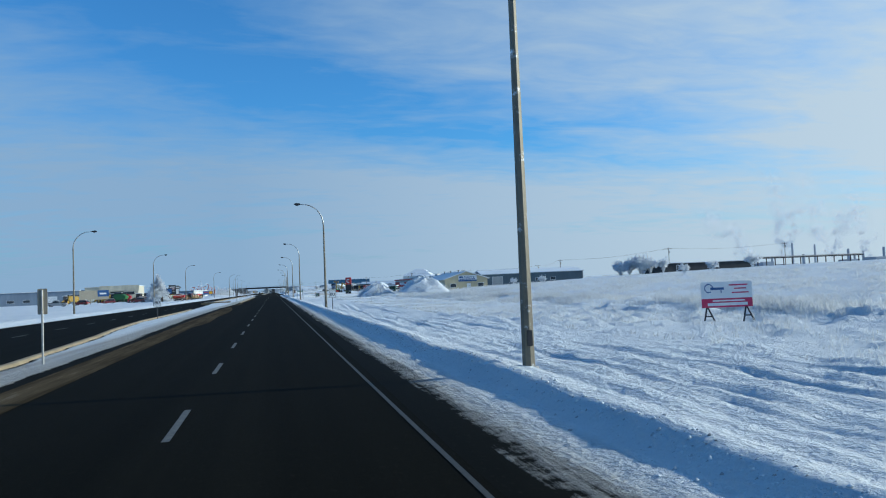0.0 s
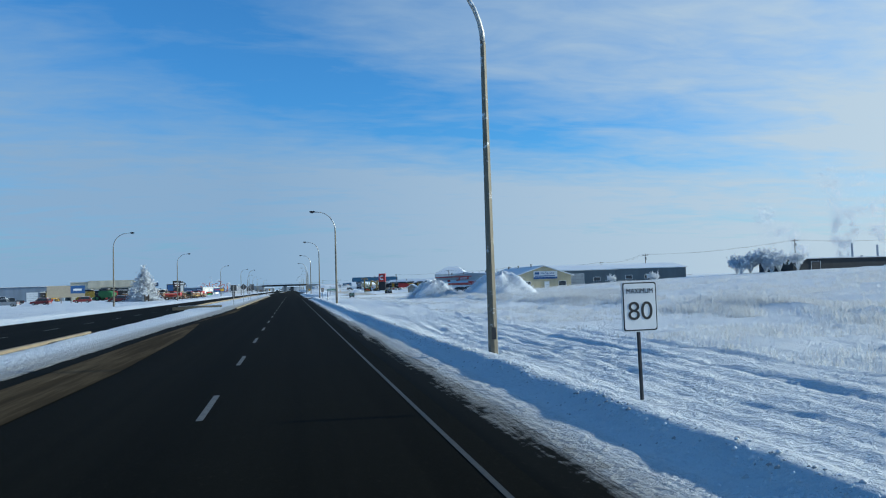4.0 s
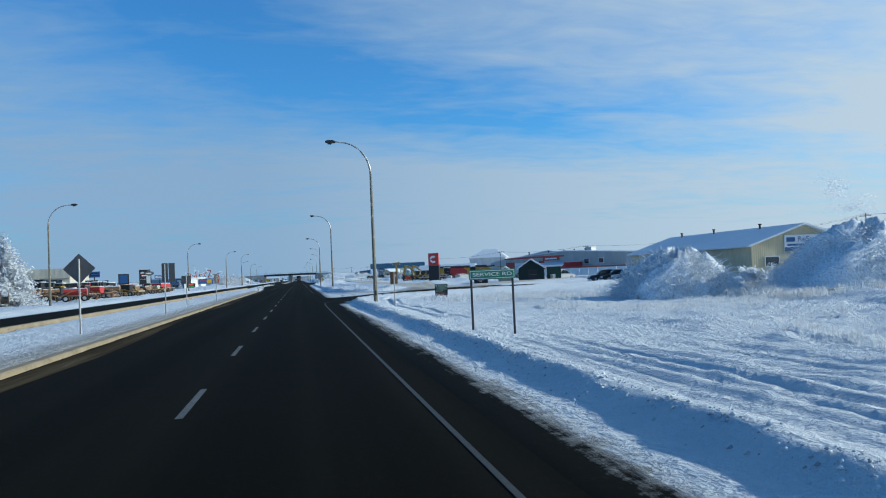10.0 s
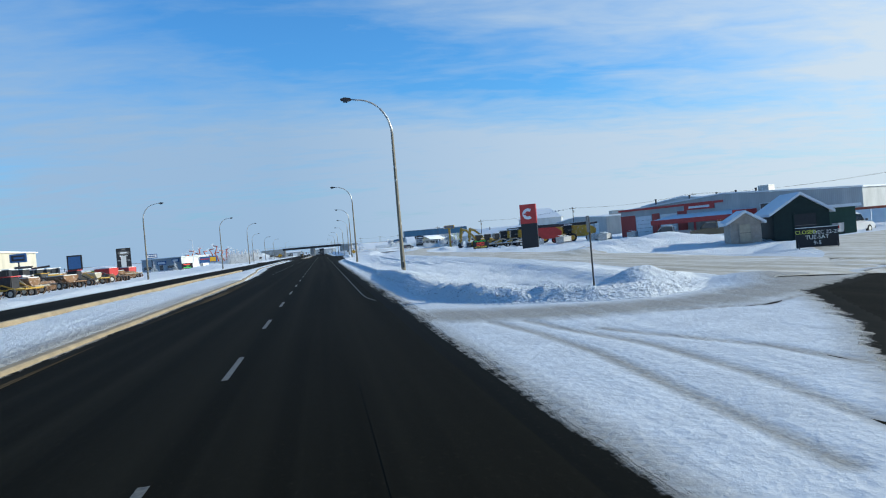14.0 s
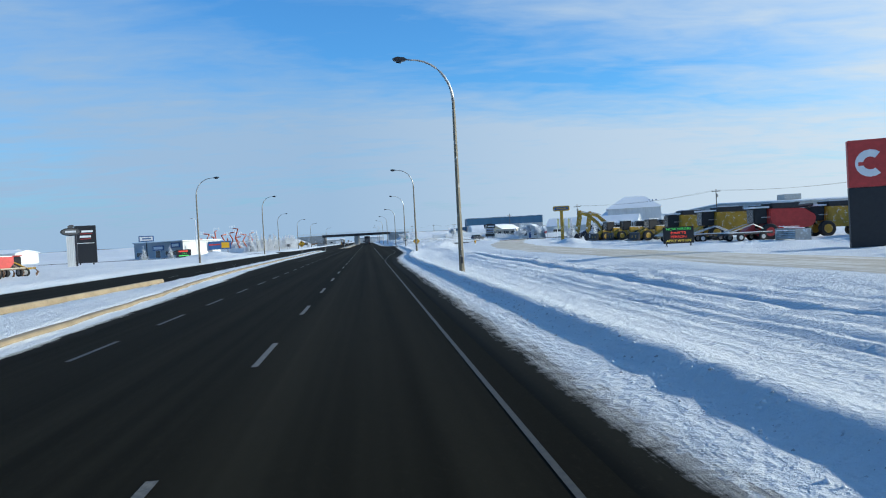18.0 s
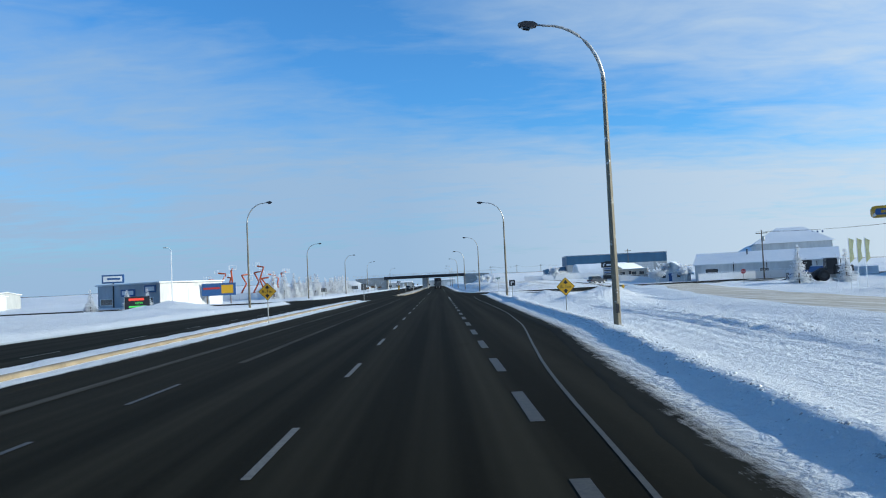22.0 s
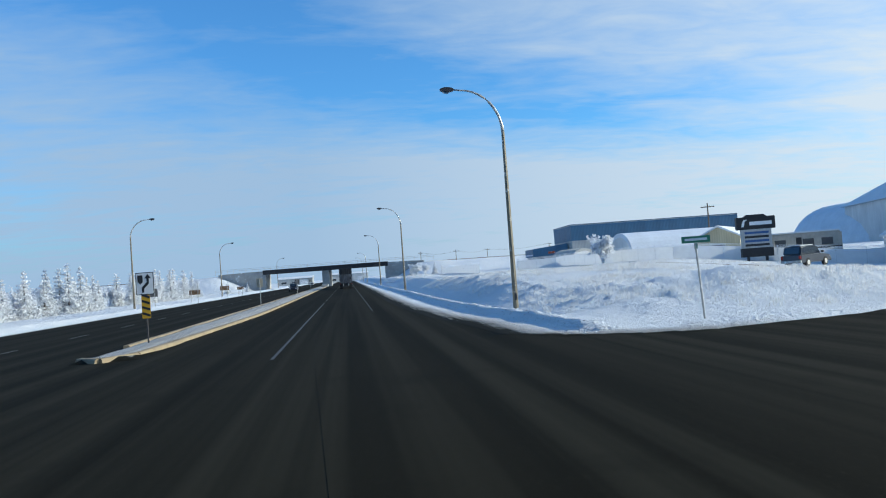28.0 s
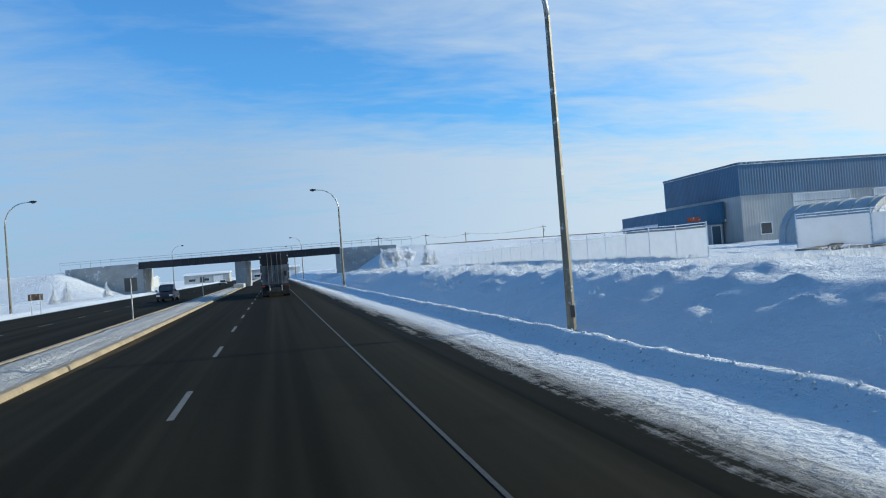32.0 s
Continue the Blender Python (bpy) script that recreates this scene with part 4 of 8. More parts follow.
s = thing("timber_barrier", -11.2, 222.3, 0.0, -3, "low weathered timber barrier across the median end", "barrier")
boxpart("beam", (-2.7, 2.5, -0.15, 0.15, 0.0, 0.46), CURB, s, "", 0.03)
boxpart("end_block", (-3.3, -2.703, -0.2, 0.2, 0.0, 0.36), CURB, s, "", 0.04)
boxpart("snow_cap", (-2.6, 2.4, -0.13, 0.13, 0.46, 0.50), CLEAN_SNOW, s)

# ---- street lamps ----
def street_lamp(x, y, toward, label):
    """12 m pole with a curved arm reaching `toward` (+1: to +x)."""
    root = thing("street_lamp", x, y, min(ground_z(x, y), 0.25) - 0.05, 0, label, "street lamp", group="street lamps along the highway")
    bm = bmesh.new()
    tube(bm, [(0, 0, 0), (0, 0, 4.0), (0, 0, 9.4)], [0.15, 0.12, 0.085], 8, True)
    part("pole", bm, POLE, root)
    bm = bmesh.new()
    pts, s = [], toward
    for i in range(11):
        a = i / 10 * math.pi / 2
        pts.append((s * (2.15 * (1 - math.cos(a))), 0, 9.35 + 2.35 * math.sin(a)))
    pts.append((s * 2.6, 0, 11.76))
    tube(bm, pts, [0.085 - 0.004 * i for i in range(len(pts))], 8)
    part("arm", bm, GALV, root, smooth=True)
    bm = bmesh.new()
    prism(bm, [(s * 2.45, 11.74), (s * 2.6, 11.84), (s * 2.95, 11.88), (s * 3.2, 11.80), (s * 3.15, 11.70), (s * 2.8, 11.62), (s * 2.5, 11.68)], -0.15, 0.15)
    head = part("luminaire", bm, DARK_STEEL, root)
    bm = bmesh.new()
    prism(bm, [(s * 2.68, 11.64), (s * 3.08, 11.69), (s * 3.02, 11.60), (s * 2.76, 11.56)], -0.11, 0.11)
    part("lens", bm, GLASS, head)
    bm = bmesh.new()
    tube(bm, [(0, 0, -0.3), (0, 0, 0.03)], [0.24, 0.22], 12)
    part("base", bm, CONCRETE, root)
    bm = bmesh.new()
    box(bm, -0.06, 0.06, -0.155, -0.12, 0.5, 0.85)
    part("access_cover", bm, DARK_STEEL, root)
    return root


RIGHT_LAMPS = [(5.3, 81.4), (5.5, 149.2), (5.3, 222.8), (5.4, 283.3), (5.3, 348.9), (5.3, 414.3), (7.15, 479.8), (8.8, 543.0), (9.1, 609.4), (8.3, 674.3), (7.9, 741.0), (7.9, 860), (7.9, 930)]
LEFT_LAMPS = [(-27.8, 179.6), (-28.0, 253.5), (-28.2, 322.0), (-26.6, 420.0), (-23.0, 479.0), (-22.9, 542.6), (-27.6, 610.2), (-27.4, 672.5), (-27.4, 740.6), (-27, 870)]
for x, y in RIGHT_LAMPS:
    street_lamp(x, y, -1, "tall steel street lamp with curved arm, in the snow ridge")
for x, y in LEFT_LAMPS:
    lamp = street_lamp(x, y, 1, "tall steel street lamp with curved arm, on the far verge")
    if y == 542.6:
        lamp.scale = (1, 1, 1.1)


# ---- signs ----
def round_rect(w, h, r, n=4):
    out = []
    for cx, cz, a0 in ((w / 2 - r, h / 2 - r, 0), (-w / 2 + r, h / 2 - r, 90), (-w / 2 + r, -h / 2 + r, 180), (w / 2 - r, -h / 2 + r, 270)):
        for i in range(n + 1):
            a = radians(a0 + 90 * i / n)
            out.append((cx + r * math.cos(a), cz + r * math.sin(a)))
    return out


def board(name, w, h, z, material, parent, y=0.0, t=0.02, r=0.04, rot=0, label="", x=0.0):
    bm = bmesh.new()
    pts = round_rect(w, h, r)
    c, s = math.cos(radians(rot)), math.sin(radians(rot))
    prism(bm, [(x + u * c - v * s, z + u * s + v * c) for u, v in pts], y - t, y)
    return part(name, bm, material, parent, label)


def post(parent, h, x=0.0, r=0.035, material=None, y=0.03, lean=0.0):
    bm = bmesh.new()
    tube(bm, [(x, y, -0.3), (x + lean, y, h)], r, 6)
    return part("post", bm, material or GALV, parent)


def speed_sign(x, y, rz, number, small=""):
    s = thing("speed_limit_sign", x, y, ground_z(x, y) - 0.05, rz, "white speed limit sign, black border, on a steel post", "road sign")
    post(s, 1.95, material=DARK_STEEL, lean=-0.03)
    board("panel", 0.68, 0.86, 1.62, WHITE, s)
    board("border", 0.64, 0.82, 1.62, BLACK, s, -0.02, 0.004)
    board("face", 0.60, 0.78, 1.62, WHITE, s, -0.024, 0.004)
    if small:
        words("word", small, 0.12, 0, -0.03, 1.88, s, BLACK, width=0.50, depth=0.004)
    words("digits", number, 0.44, 0, -0.03, 1.53, s, BLACK, width=0.46, depth=0.004)


speed_sign(5.5, 139.7, 4, "80", "MAXIMUM")
speed_sign(-10.7, 138, 4, "80", "MAXIMUM")


def back_sign(x, y, w, h, z, rz, material, label, posts=1, rot=0, gap=0.7, material_post=None):
    s = thing("road_sign", x, y, ground_z(x, y) - 0.03, rz, label, "road sign")
    for k in range(posts):
        post(s, z + h * 0.45, (k - (posts - 1) / 2) * gap, y=-0.035, material=material_post)
    board("panel", w, h, z, material, s, 0.02, 0.02, min(0.04, w / 5), rot)
    return s


# narrow tan and yellow markers on the median
for x, y, z, h in ((-7.7, 92.4, 2.1, 0.85), (-8.0, 305.2, 2.2, 0.9), (5.6, 274.0, 1.75, 0.75)):
    s = back_sign(x, y, 0.30 if x < 0 else 0.45, h, z, 0, TAN if x < 0 else RUST, "tan sign seen from behind, on a frosted post", 1)
board_sign = back_sign(-8.2, 278.2, 0.37, 1.15, 2.6, 0, SIGN_BACK, "two dark sign backs side by side on one post")
board("panel", 0.37, 1.15, 2.6, SIGN_BACK, board_sign, 0.02, 0.02, 0.03, 0, "", 0.41)
back_sign(-7.8, 229, 0.75, 0.75, 2.35, 0, SIGN_BACK, "dark square sign back with a narrow marker below")
back_sign(-7.8, 229.06, 0.34, 0.75, 1.55, 0, SIGN_BACK, "narrow dark marker sign back")
back_sign(-8.5, 261, 0.85, 0.85, 2.6, 0, SIGN_BACK, "dark diamond sign back on a post on the median", 1, 45)
back_sign(-9.7, 297.6, 0.8, 0.7, 2.2, 0, SIGN_BACK, "dark sign back on the snowy median")
back_sign(-8.4, 647.9, 0.65, 0.9, 2.35, 0, TAN, "large tan sign back on the median")
back_sign(-8.2, 700, 0.7, 0.8, 2.1, 0, SIGN_BACK, "dark sign back near the underpass")
back_sign(-8.0, 742, 0.5, 0.6, 2.0, 0, SIGN_BACK, "small dark sign back near the underpass")
back_sign(-10.2, 556, 0.75, 0.9, 2.1, 0, SIGN_BACK, "dark sign back at the end of the median")
for x, y, w, h in ((-22.8, 688, 1.6, 0.7), (-21.9, 730, 1.3, 0.6), (-24.2, 668, 1.8, 1.0), (-23.5, 720, 1.7, 0.8), (-25.5, 618, 1.2, 0.8)):
    back_sign(x, y, w, h, 1.7, 0, RUST if y in (688, 720, 730) else SIGN_BACK, "wide sign seen from behind on two posts in the snow", 2, 0, w * 0.6)


def clearance_sign(x, y, z):
    """Yellow diamond with two arrows and the clearance."""
    s = thing("clearance_sign", x, y, ground_z(x, y) - 0.03, 2, "yellow diamond clearance sign, black arrows, on a post", "road sign", group="clearance signs")
    post(s, z + 0.15)
    board("panel", 0.84, 0.84, z, BLACK, s, 0, 0.02, 0.06, 45)
    board("face", 0.79, 0.79, z, SIGN_YELLOW, s, -0.02, 0.005, 0.05, 45)
    words("digits", "5.1", 0.25, -0.13, -0.032, z, s, BLACK, width=0.38, depth=0.004)
    words("unit", "m", 0.25, 0.22, -0.032, z - 0.02, s, BLACK, width=0.20, depth=0.004)
    for k in (1, -1):
        bm = bmesh.new()
        prism(bm, [(-0.15, z + k * 0.22), (0, z + k * 0.43), (0.15, z + k * 0.22), (0.055, z + k * 0.22), (0.055, z + k * 0.16), (-0.055, z + k * 0.16), (-0.055, z + k * 0.22)], -0.031, -0.0255)
        part("arrow", bm, BLACK, s)


clearance_sign(8.4, 498.2, 1.5)
clearance_sign(-10.9, 500.5, 2.1)
# far back of the same sign on the exit lane
s = thing("turn_lane_sign", 7.9, 527.0, ground_z(7.9, 527), 0, "dark sign with a white turn arrow on a thin post", "road sign")
post(s, 1.65)
board("panel", 0.6, 0.6, 1.45, BLACK, s)
board("border", 0.56, 0.56, 1.45, SIGN_BACK, s, -0.02, 0.003)
board("face", 0.53, 0.53, 1.45, BLACK, s, -0.023, 0.003)
bm = bmesh.new()
prism(bm, [(-0.14, 1.25), (-0.06, 1.25), (-0.06, 1.49), (0.06, 1.49), (0.06, 1.41), (0.18, 1.53), (0.06, 1.65), (0.06, 1.57), (-0.14, 1.57)], -0.034, -0.027)
part("arrow", bm, WHITE, s)

s = thing("keep_right_sign", -7.8, 603.0, ground_z(-7.8, 603) - 0.02, 0, "white median sign with arrow above a striped marker", "road sign")
post(s, 2.9, material=DARK_STEEL)
board("panel", 0.72, 0.92, 2.45, BLACK, s)
board("face", 0.66, 0.86, 2.45, WHITE, s, -0.02, 0.004)
bm = bmesh.new()
prism(bm, [(-0.12, 2.08), (-0.04, 2.08), (-0.02, 2.25), (0.17, 2.45), (0.17, 2.66), (0.26, 2.66), (0.13, 2.84), (0.0, 2.66), (0.08, 2.66), (0.08, 2.5), (-0.12, 2.3)], -0.03, -0.024)
part("arrow", bm, BLACK, s)
bm = bmesh.new()
prism(bm, [(-0.27, 2.80), (-0.07, 2.80), (-0.07, 2.52), (-0.17, 2.42), (-0.27, 2.52)], -0.03, -0.024)
part("island_symbol", bm, BLACK, s)
board("hazard_marker", 0.34, 0.95, 1.5, SIGN_YELLOW, s)
for k in range(4):
    bm = bmesh.new()
    z = 1.08 + k * 0.25
    prism(bm, [(-0.16, z + 0.12), (0.16, z), (0.16, z + 0.10), (-0.16, z + 0.22)], -0.026, -0.021)
    part("stripe", bm, BLACK, s)

s = thing("street_name_sign", 11.96, 594.32, ground_z(11.96, 594.32), -20, "green street name blades on a thin steel post", "road sign")
post(s, 2.55, lean=-0.12)
boxpart("blade", (-0.55, 0.35, -0.02, 0.0, 2.5, 2.72), SIGN_GREEN, s)
boxpart("lettering_bar", (-0.45, 0.25, -0.028, -0.021, 2.57, 2.65), WHITE, s)
boxpart("cross_blade", (-0.12, -0.10, -0.4, 0.4, 2.3, 2.48), SIGN_GREEN, s)

s = thing("guide_sign", 6.35, 253.8, ground_z(6.35, 253.8), 0, "green guide sign on two thin posts in the verge", "road sign")
for x in (-0.72, 0.72):
    post(s, 2.05, x, 0.04, DARK_STEEL)
boxpart("panel", (-0.80, 0.80, -0.03, 0.0, 1.72, 2.05), SIGN_GREEN, s)
boxpart("border", (-0.77, 0.77, -0.036, -0.031, 1.75, 2.02), WHITE, s)
boxpart("face", (-0.75, 0.75, -0.041, -0.037, 1.77, 2.0), SIGN_GREEN, s)
words("lettering", "SERVICE RD", 0.17, 0, -0.05, 1.885, s, WHITE, width=1.35)


def portable_sign(x, y, rz, lines, w, h, label, z0=0.35):
    """Black board on a low steel trestle with lines of stuck-on letters."""
    s = thing("portable_sign", x, y, ground_z(x, y) - 0.02, rz, label, "sign board", group="portable message boards")
    boxpart("panel", (-w / 2, w / 2, -0.06, 0.06, z0, z0 + h), BLACK, s)
    for k, (t, m, size, dx) in enumerate(lines):
        words("lettering", t, size, dx, -0.075, z0 + h * (1 - (k + 0.75) / (len(lines) + 0.5)), s, m)
    for u in (-w / 2 + 0.1, w / 2 - 0.1):
        bm = bmesh.new()
        tube(bm, [(u, -0.5, 0), (u, 0, z0 + 0.3), (u, 0.5, 0)], 0.03, 6)
        part("trestle", bm, DARK_STEEL, s)
    boxpart("snow_cap", (-w / 2, w / 2, -0.07, 0.07, z0 + h, z0 + h + 0.04), CLEAN_SNOW, s)


LETTER_GREEN = plain("pale_green_letters", (0.55, 0.72, 0.50), 0.5, 0, 0.1)
LETTER_ORANGE = plain("orange_letters", (0.75, 0.22, 0.10), 0.5, 0, 0.1)
portable_sign(13.25, 298.8, -12, [("R ESTOR", LETTER_GREEN, 0.28, 0), ("WESELL", LETTER_GREEN, 0.28, 0.05), ("NEW  -", LETTER_GREEN, 0.28, -0.05), ("USE", LETTER_ORANGE, 0.28, 0.05)], 1.2, 1.08, "black message board with pale letters in the snow", z0=0.14)
LETTER_WHITE = plain("white_letters", (0.78, 0.78, 0.74), 0.5, 0, 0.1)
LETTER_YELLOW = plain("yellow_letters", (0.72, 0.75, 0.10), 0.5, 0, 0.1)
portable_sign(26.6, 336.6, -30, [("CLOSED", LETTER_YELLOW, 0.28, -0.55), ("TUE-SAT", LETTER_WHITE, 0.30, 0), ("9-5", LETTER_WHITE, 0.30, 0)], 2.1, 1.05, "black message board with yellow and white letters in the snow", z0=0.08)
words("lettering", "DEC 22-29", 0.28, 0.46, -0.075, 0.86, bpy.data.objects["portable_sign.001"], LETTER_WHITE)


def led_letters(name, col, power):
    m = Mat(name, 0.5)
    m.color(tuple(c * 0.5 for c in col))
    m.p.inputs["Emission Color"].default_value = (*col, 1)
    m.p.inputs["Emission Strength"].default_value = power
    return m.m


LED_GREEN, LED_RED, LED_YELLOW = led_letters("led_green", (0.1, 0.8, 0.15), 0.5), led_letters("led_red", (0.9, 0.08, 0.05), 0.7), led_letters("led_yellow", (0.8, 0.7, 0.1), 0.5)
s = thing("led_message_board", 31.8, 446.6, ground_z(31.8, 446.6), -16, "black lit message board on a low trestle", "sign board")
boxpart("cabinet", (-1.5, 1.5, -0.12, 0.12, 0.35, 2.05), BLACK, s, "", 0.03)
for k, (t, m) in enumerate((("NOW HIRING", LED_GREEN), ("PARTS", LED_RED), ("PERSON", LED_RED), ("APPLY WITHIN", LED_YELLOW))):
    words("lettering", t, 0.36, 0, -0.135, 1.82 - 0.40 * k, s, m, width=2.4 if k in (0, 3) else 1.5)
for u in (-1.2, 1.2):
    bm = bmesh.new()
    tube(bm, [(u, -0.7, 0), (u, 0, 0.5), (u, 0.7, 0)], 0.035, 6)
    part("trestle", bm, DARK_STEEL, s)

# billboard-like trailer sign in the field
gz = ground_z(25.6, 104)
s = thing("advertising_sign", 25.6, 104.0, gz, -12, "white and red advertising board on two trestles in snow", "sign board")
CRIMSON = plain("crimson_print", (0.50, 0.03, 0.10), 0.5, 0, 0.15)
boxpart("panel", (-1.5, 1.5, -0.04, 0.04, 0.85, 2.35), WHITE, s)
boxpart("red_band", (-1.5, 1.5, -0.046, -0.041, 0.85, 1.38), CRIMSON, s)
bm = bmesh.new()
tube(bm, [(-1.05 + 0.24 * math.cos(a / 12 * math.tau), -0.045, 1.98 + 0.24 * math.sin(a / 12 * math.tau)) for a in range(11)], 0.035, 5)
part("emblem", bm, BLUE, s)
for x0, x1, z0, z1, m in ((-0.95, -0.15, 1.88, 2.02, BLUE), (-0.35, -0.30, 1.70, 1.98, BLUE), (0.15, 1.25, 2.10, 2.18, CRIMSON), (0.45, 1.15, 1.90, 1.97, CRIMSON), (0.3, 1.3, 1.66, 1.73, CRIMSON), (-0.85, 1.05, 1.20, 1.28, WHITE), (-1.15, 1.2, 0.95, 1.12, WHITE)):
    boxpart("lettering_bar", (x0, x1, -0.052, -0.047, z0, z1), m, s)
for u in (-1.15, 1.15):
    for du in (-0.32, 0.32):
        bm = bmesh.new()
        tube(bm, [(u + du, -0.25, 0), (u, 0.06, 0.95)], 0.05, 6)
        part("trestle_leg", bm, DARK_STEEL, s)
    bm = bmesh.new()
    tube(bm, [(u - 0.2, -0.15, 0.35), (u + 0.2, -0.15, 0.35)], 0.04, 6)
    part("trestle_bar", bm, DARK_STEEL, s)


def pylon_sign(x, y, rz, w, h, d, base_h, top_m, base_m, label):
    s = thing("pylon_sign", x, y, ground_z(x, y) - 0.05, rz, label, "pylon sign")
    boxpart("base", (-w / 2, w / 2, -d / 2, d / 2, 0, base_h), base_m, s, "", 0.03)
    boxpart("head", (-w / 2, w / 2, -d / 2 - 0.02, d / 2 + 0.02, base_h + 0.01, h), top_m, s, "", 0.03)
    return s


s = pylon_sign(35.3, 422.3, -26, 2.75, 7.5, 0.7, 4.2, RED, BLACK, "tall red and black pylon sign in the snow")
bm = bmesh.new()
pts = [(0.95 * math.cos(radians(a)), 5.85 + 0.95 * math.sin(radians(a))) for a in range(50, 311, 20)]
ins = [(0.45 * math.cos(radians(a)), 5.85 + 0.45 * math.sin(radians(a))) for a in range(310, 49, -20)]
prism(bm, pts + ins, -0.40, -0.375)
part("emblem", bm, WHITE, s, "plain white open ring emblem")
boxpart("lettering_bar", (-0.75, 0.6, -0.41, -0.402, 5.7, 5.95), RED, s)

# oval sign on columns beside a dark panel sign, far verge
s = thing("dealer_sign", -53.8, 515.6, ground_z(-53.8, 515.6), 12, "oval sign on a pale column with a snow-capped top", "pylon sign")
boxpart("column", (-0.8, 0.5, -0.3, 0.3, 0, 5.6), WHITE_METAL, s)
boxpart("rear_column", (0.6, 0.9, -0.2, 0.2, 0, 5.6), DARK_STEEL, s)
bm = bmesh.new()
prism(bm, [(1.75 * math.cos(a / 20 * math.tau), 6.4 + 0.75 * math.sin(a / 20 * math.tau)) for a in range(20)], -0.3, 0.3)
part("oval", bm, BLACK, s)
bm = bmesh.new()
prism(bm, [(1.55 * math.cos(a / 20 * math.tau), 6.4 + 0.6 * math.sin(a / 20 * math.tau)) for a in range(20)], -0.32, -0.302)
part("oval_face", bm, SIGN_BACK, s)
boxpart("lettering_bar", (-0.9, 0.9, -0.335, -0.322, 6.25, 6.6), WHITE, s)
bm = bmesh.new()
prism(bm, [(-0.5, 7.1), (-0.2, 7.15), (0.3, 7.1), (0.55, 7.35), (0.5, 7.6), (0.1, 7.7), (-0.45, 7.5)], -0.3, 0.3)
part("ornament", bm, SIGN_BACK, s)
s = thing("panel_sign", -59.6, 538.5, ground_z(-59.6, 538.5), 12, "tall dark blue panel sign with white lettering bars", "pylon sign")
boxpart("panel", (-2.05, 2.05, -0.35, 0.35, 0.4, 8.4), BLACK, s, "", 0.04)
for z, w, m in ((6.95, 1.5, WHITE), (6.6, 1.4, RED), (5.85, 1.1, WHITE), (5.5, 1.0, RED), (4.6, 1.7, WHITE)):
    boxpart("lettering_bar", (-w, w, -0.365, -0.352, z, z + (0.42 if m is WHITE and z > 5 else 0.12)), m, s)
for u in (-1.3, 1.3):
    post(s, 0.6, u, 0.14, DARK_STEEL, 0)

# yellow oblong sign on a tall post, by the machine yard
s = thing("dealer_sign", 36.7, 509.8, ground_z(36.7, 509.8), -20, "yellow and blue oblong sign on a tall yellow post", "pylon sign")
boxpart("post", (-0.28, 0.28, -0.2, 0.2, 0, 6.0), YELLOW, s)
board("panel", 3.1, 0.95, 6.25, YELLOW, s, 0.25, 0.5, 0.3)
board("face", 2.6, 0.5, 6.25, BLUE, s, -0.25, 0.012, 0.15)
boxpart("lettering_bar", (-0.9, 0.9, -0.275, -0.264, 6.15, 6.35), YELLOW, s)

s = thing("dealer_sign", 46.2, 649.0, ground_z(46.2, 649.0), -14, "dark dealer sign board with stacked name bars", "pylon sign")
for u in (-1.0, 1.0):
    boxpart("leg", (u - 0.12, u + 0.12, -0.15, 0.15, 0, 2.0), DARK_STEEL, s)
boxpart("head", (-2.1, 2.1, -0.35, 0.35, 3.6, 5.0), BLACK, s, "", 0.05)
bm = bmesh.new()
prism(bm, [(-1.3, 5.0), (1.2, 5.0), (0.9, 5.25), (-0.9, 5.25)], -0.3, 0.3)
part("cap", bm, BLACK, s)
boxpart("cabinet", (-1.6, 1.6, -0.3, 0.3, 1.5, 3.6), GREY_METAL, s)
boxpart("foot", (-1.7, 1.7, -0.32, 0.32, 0.5, 1.5), BLACK, s)
for k in range(4):
    boxpart("name_bar", (-1.3, 1.3, -0.315, -0.302, 1.7 + 0.46 * k, 1.95 + 0.46 * k), BLUE if k % 2 else BLACK, s)
boxpart("lettering_bar", (-0.7, 1.7, -0.365, -0.352, 4.05, 4.45), WHITE, s)
bm = bmesh.new()
prism(bm, [(-1.6, 3.9), (-1.35, 3.9), (-1.2, 4.5), (-0.9, 4.7), (-1.3, 4.7), (-1.5, 4.4)], -0.365, -0.352)
part("emblem", bm, WHITE, s)


def pole_sign(x, y, rz, w, h, z, m, label, face=None):
    s = thing("pole_sign", x, y, ground_z(x, y), rz, label, "pole sign")
    bm = bmesh.new()
    tube(bm, [(0, 0, -0.1), (0, 0, z)], 0.14, 8)
    part("post", bm, DARK_STEEL, s)
    boxpart("panel", (-w / 2, w / 2, -0.25, 0.25, z, z + h), m, s, "", 0.06)
    boxpart("face", (-w / 2 + 0.3, w / 2 - 0.3, -0.262, -0.251, z + 0.3, z + h - 0.3), face or WHITE, s)
    boxpart("lettering_bar", (-w / 4, w / 3, -0.275, -0.263, z + h * 0.4, z + h * 0.62), BLUE, s)


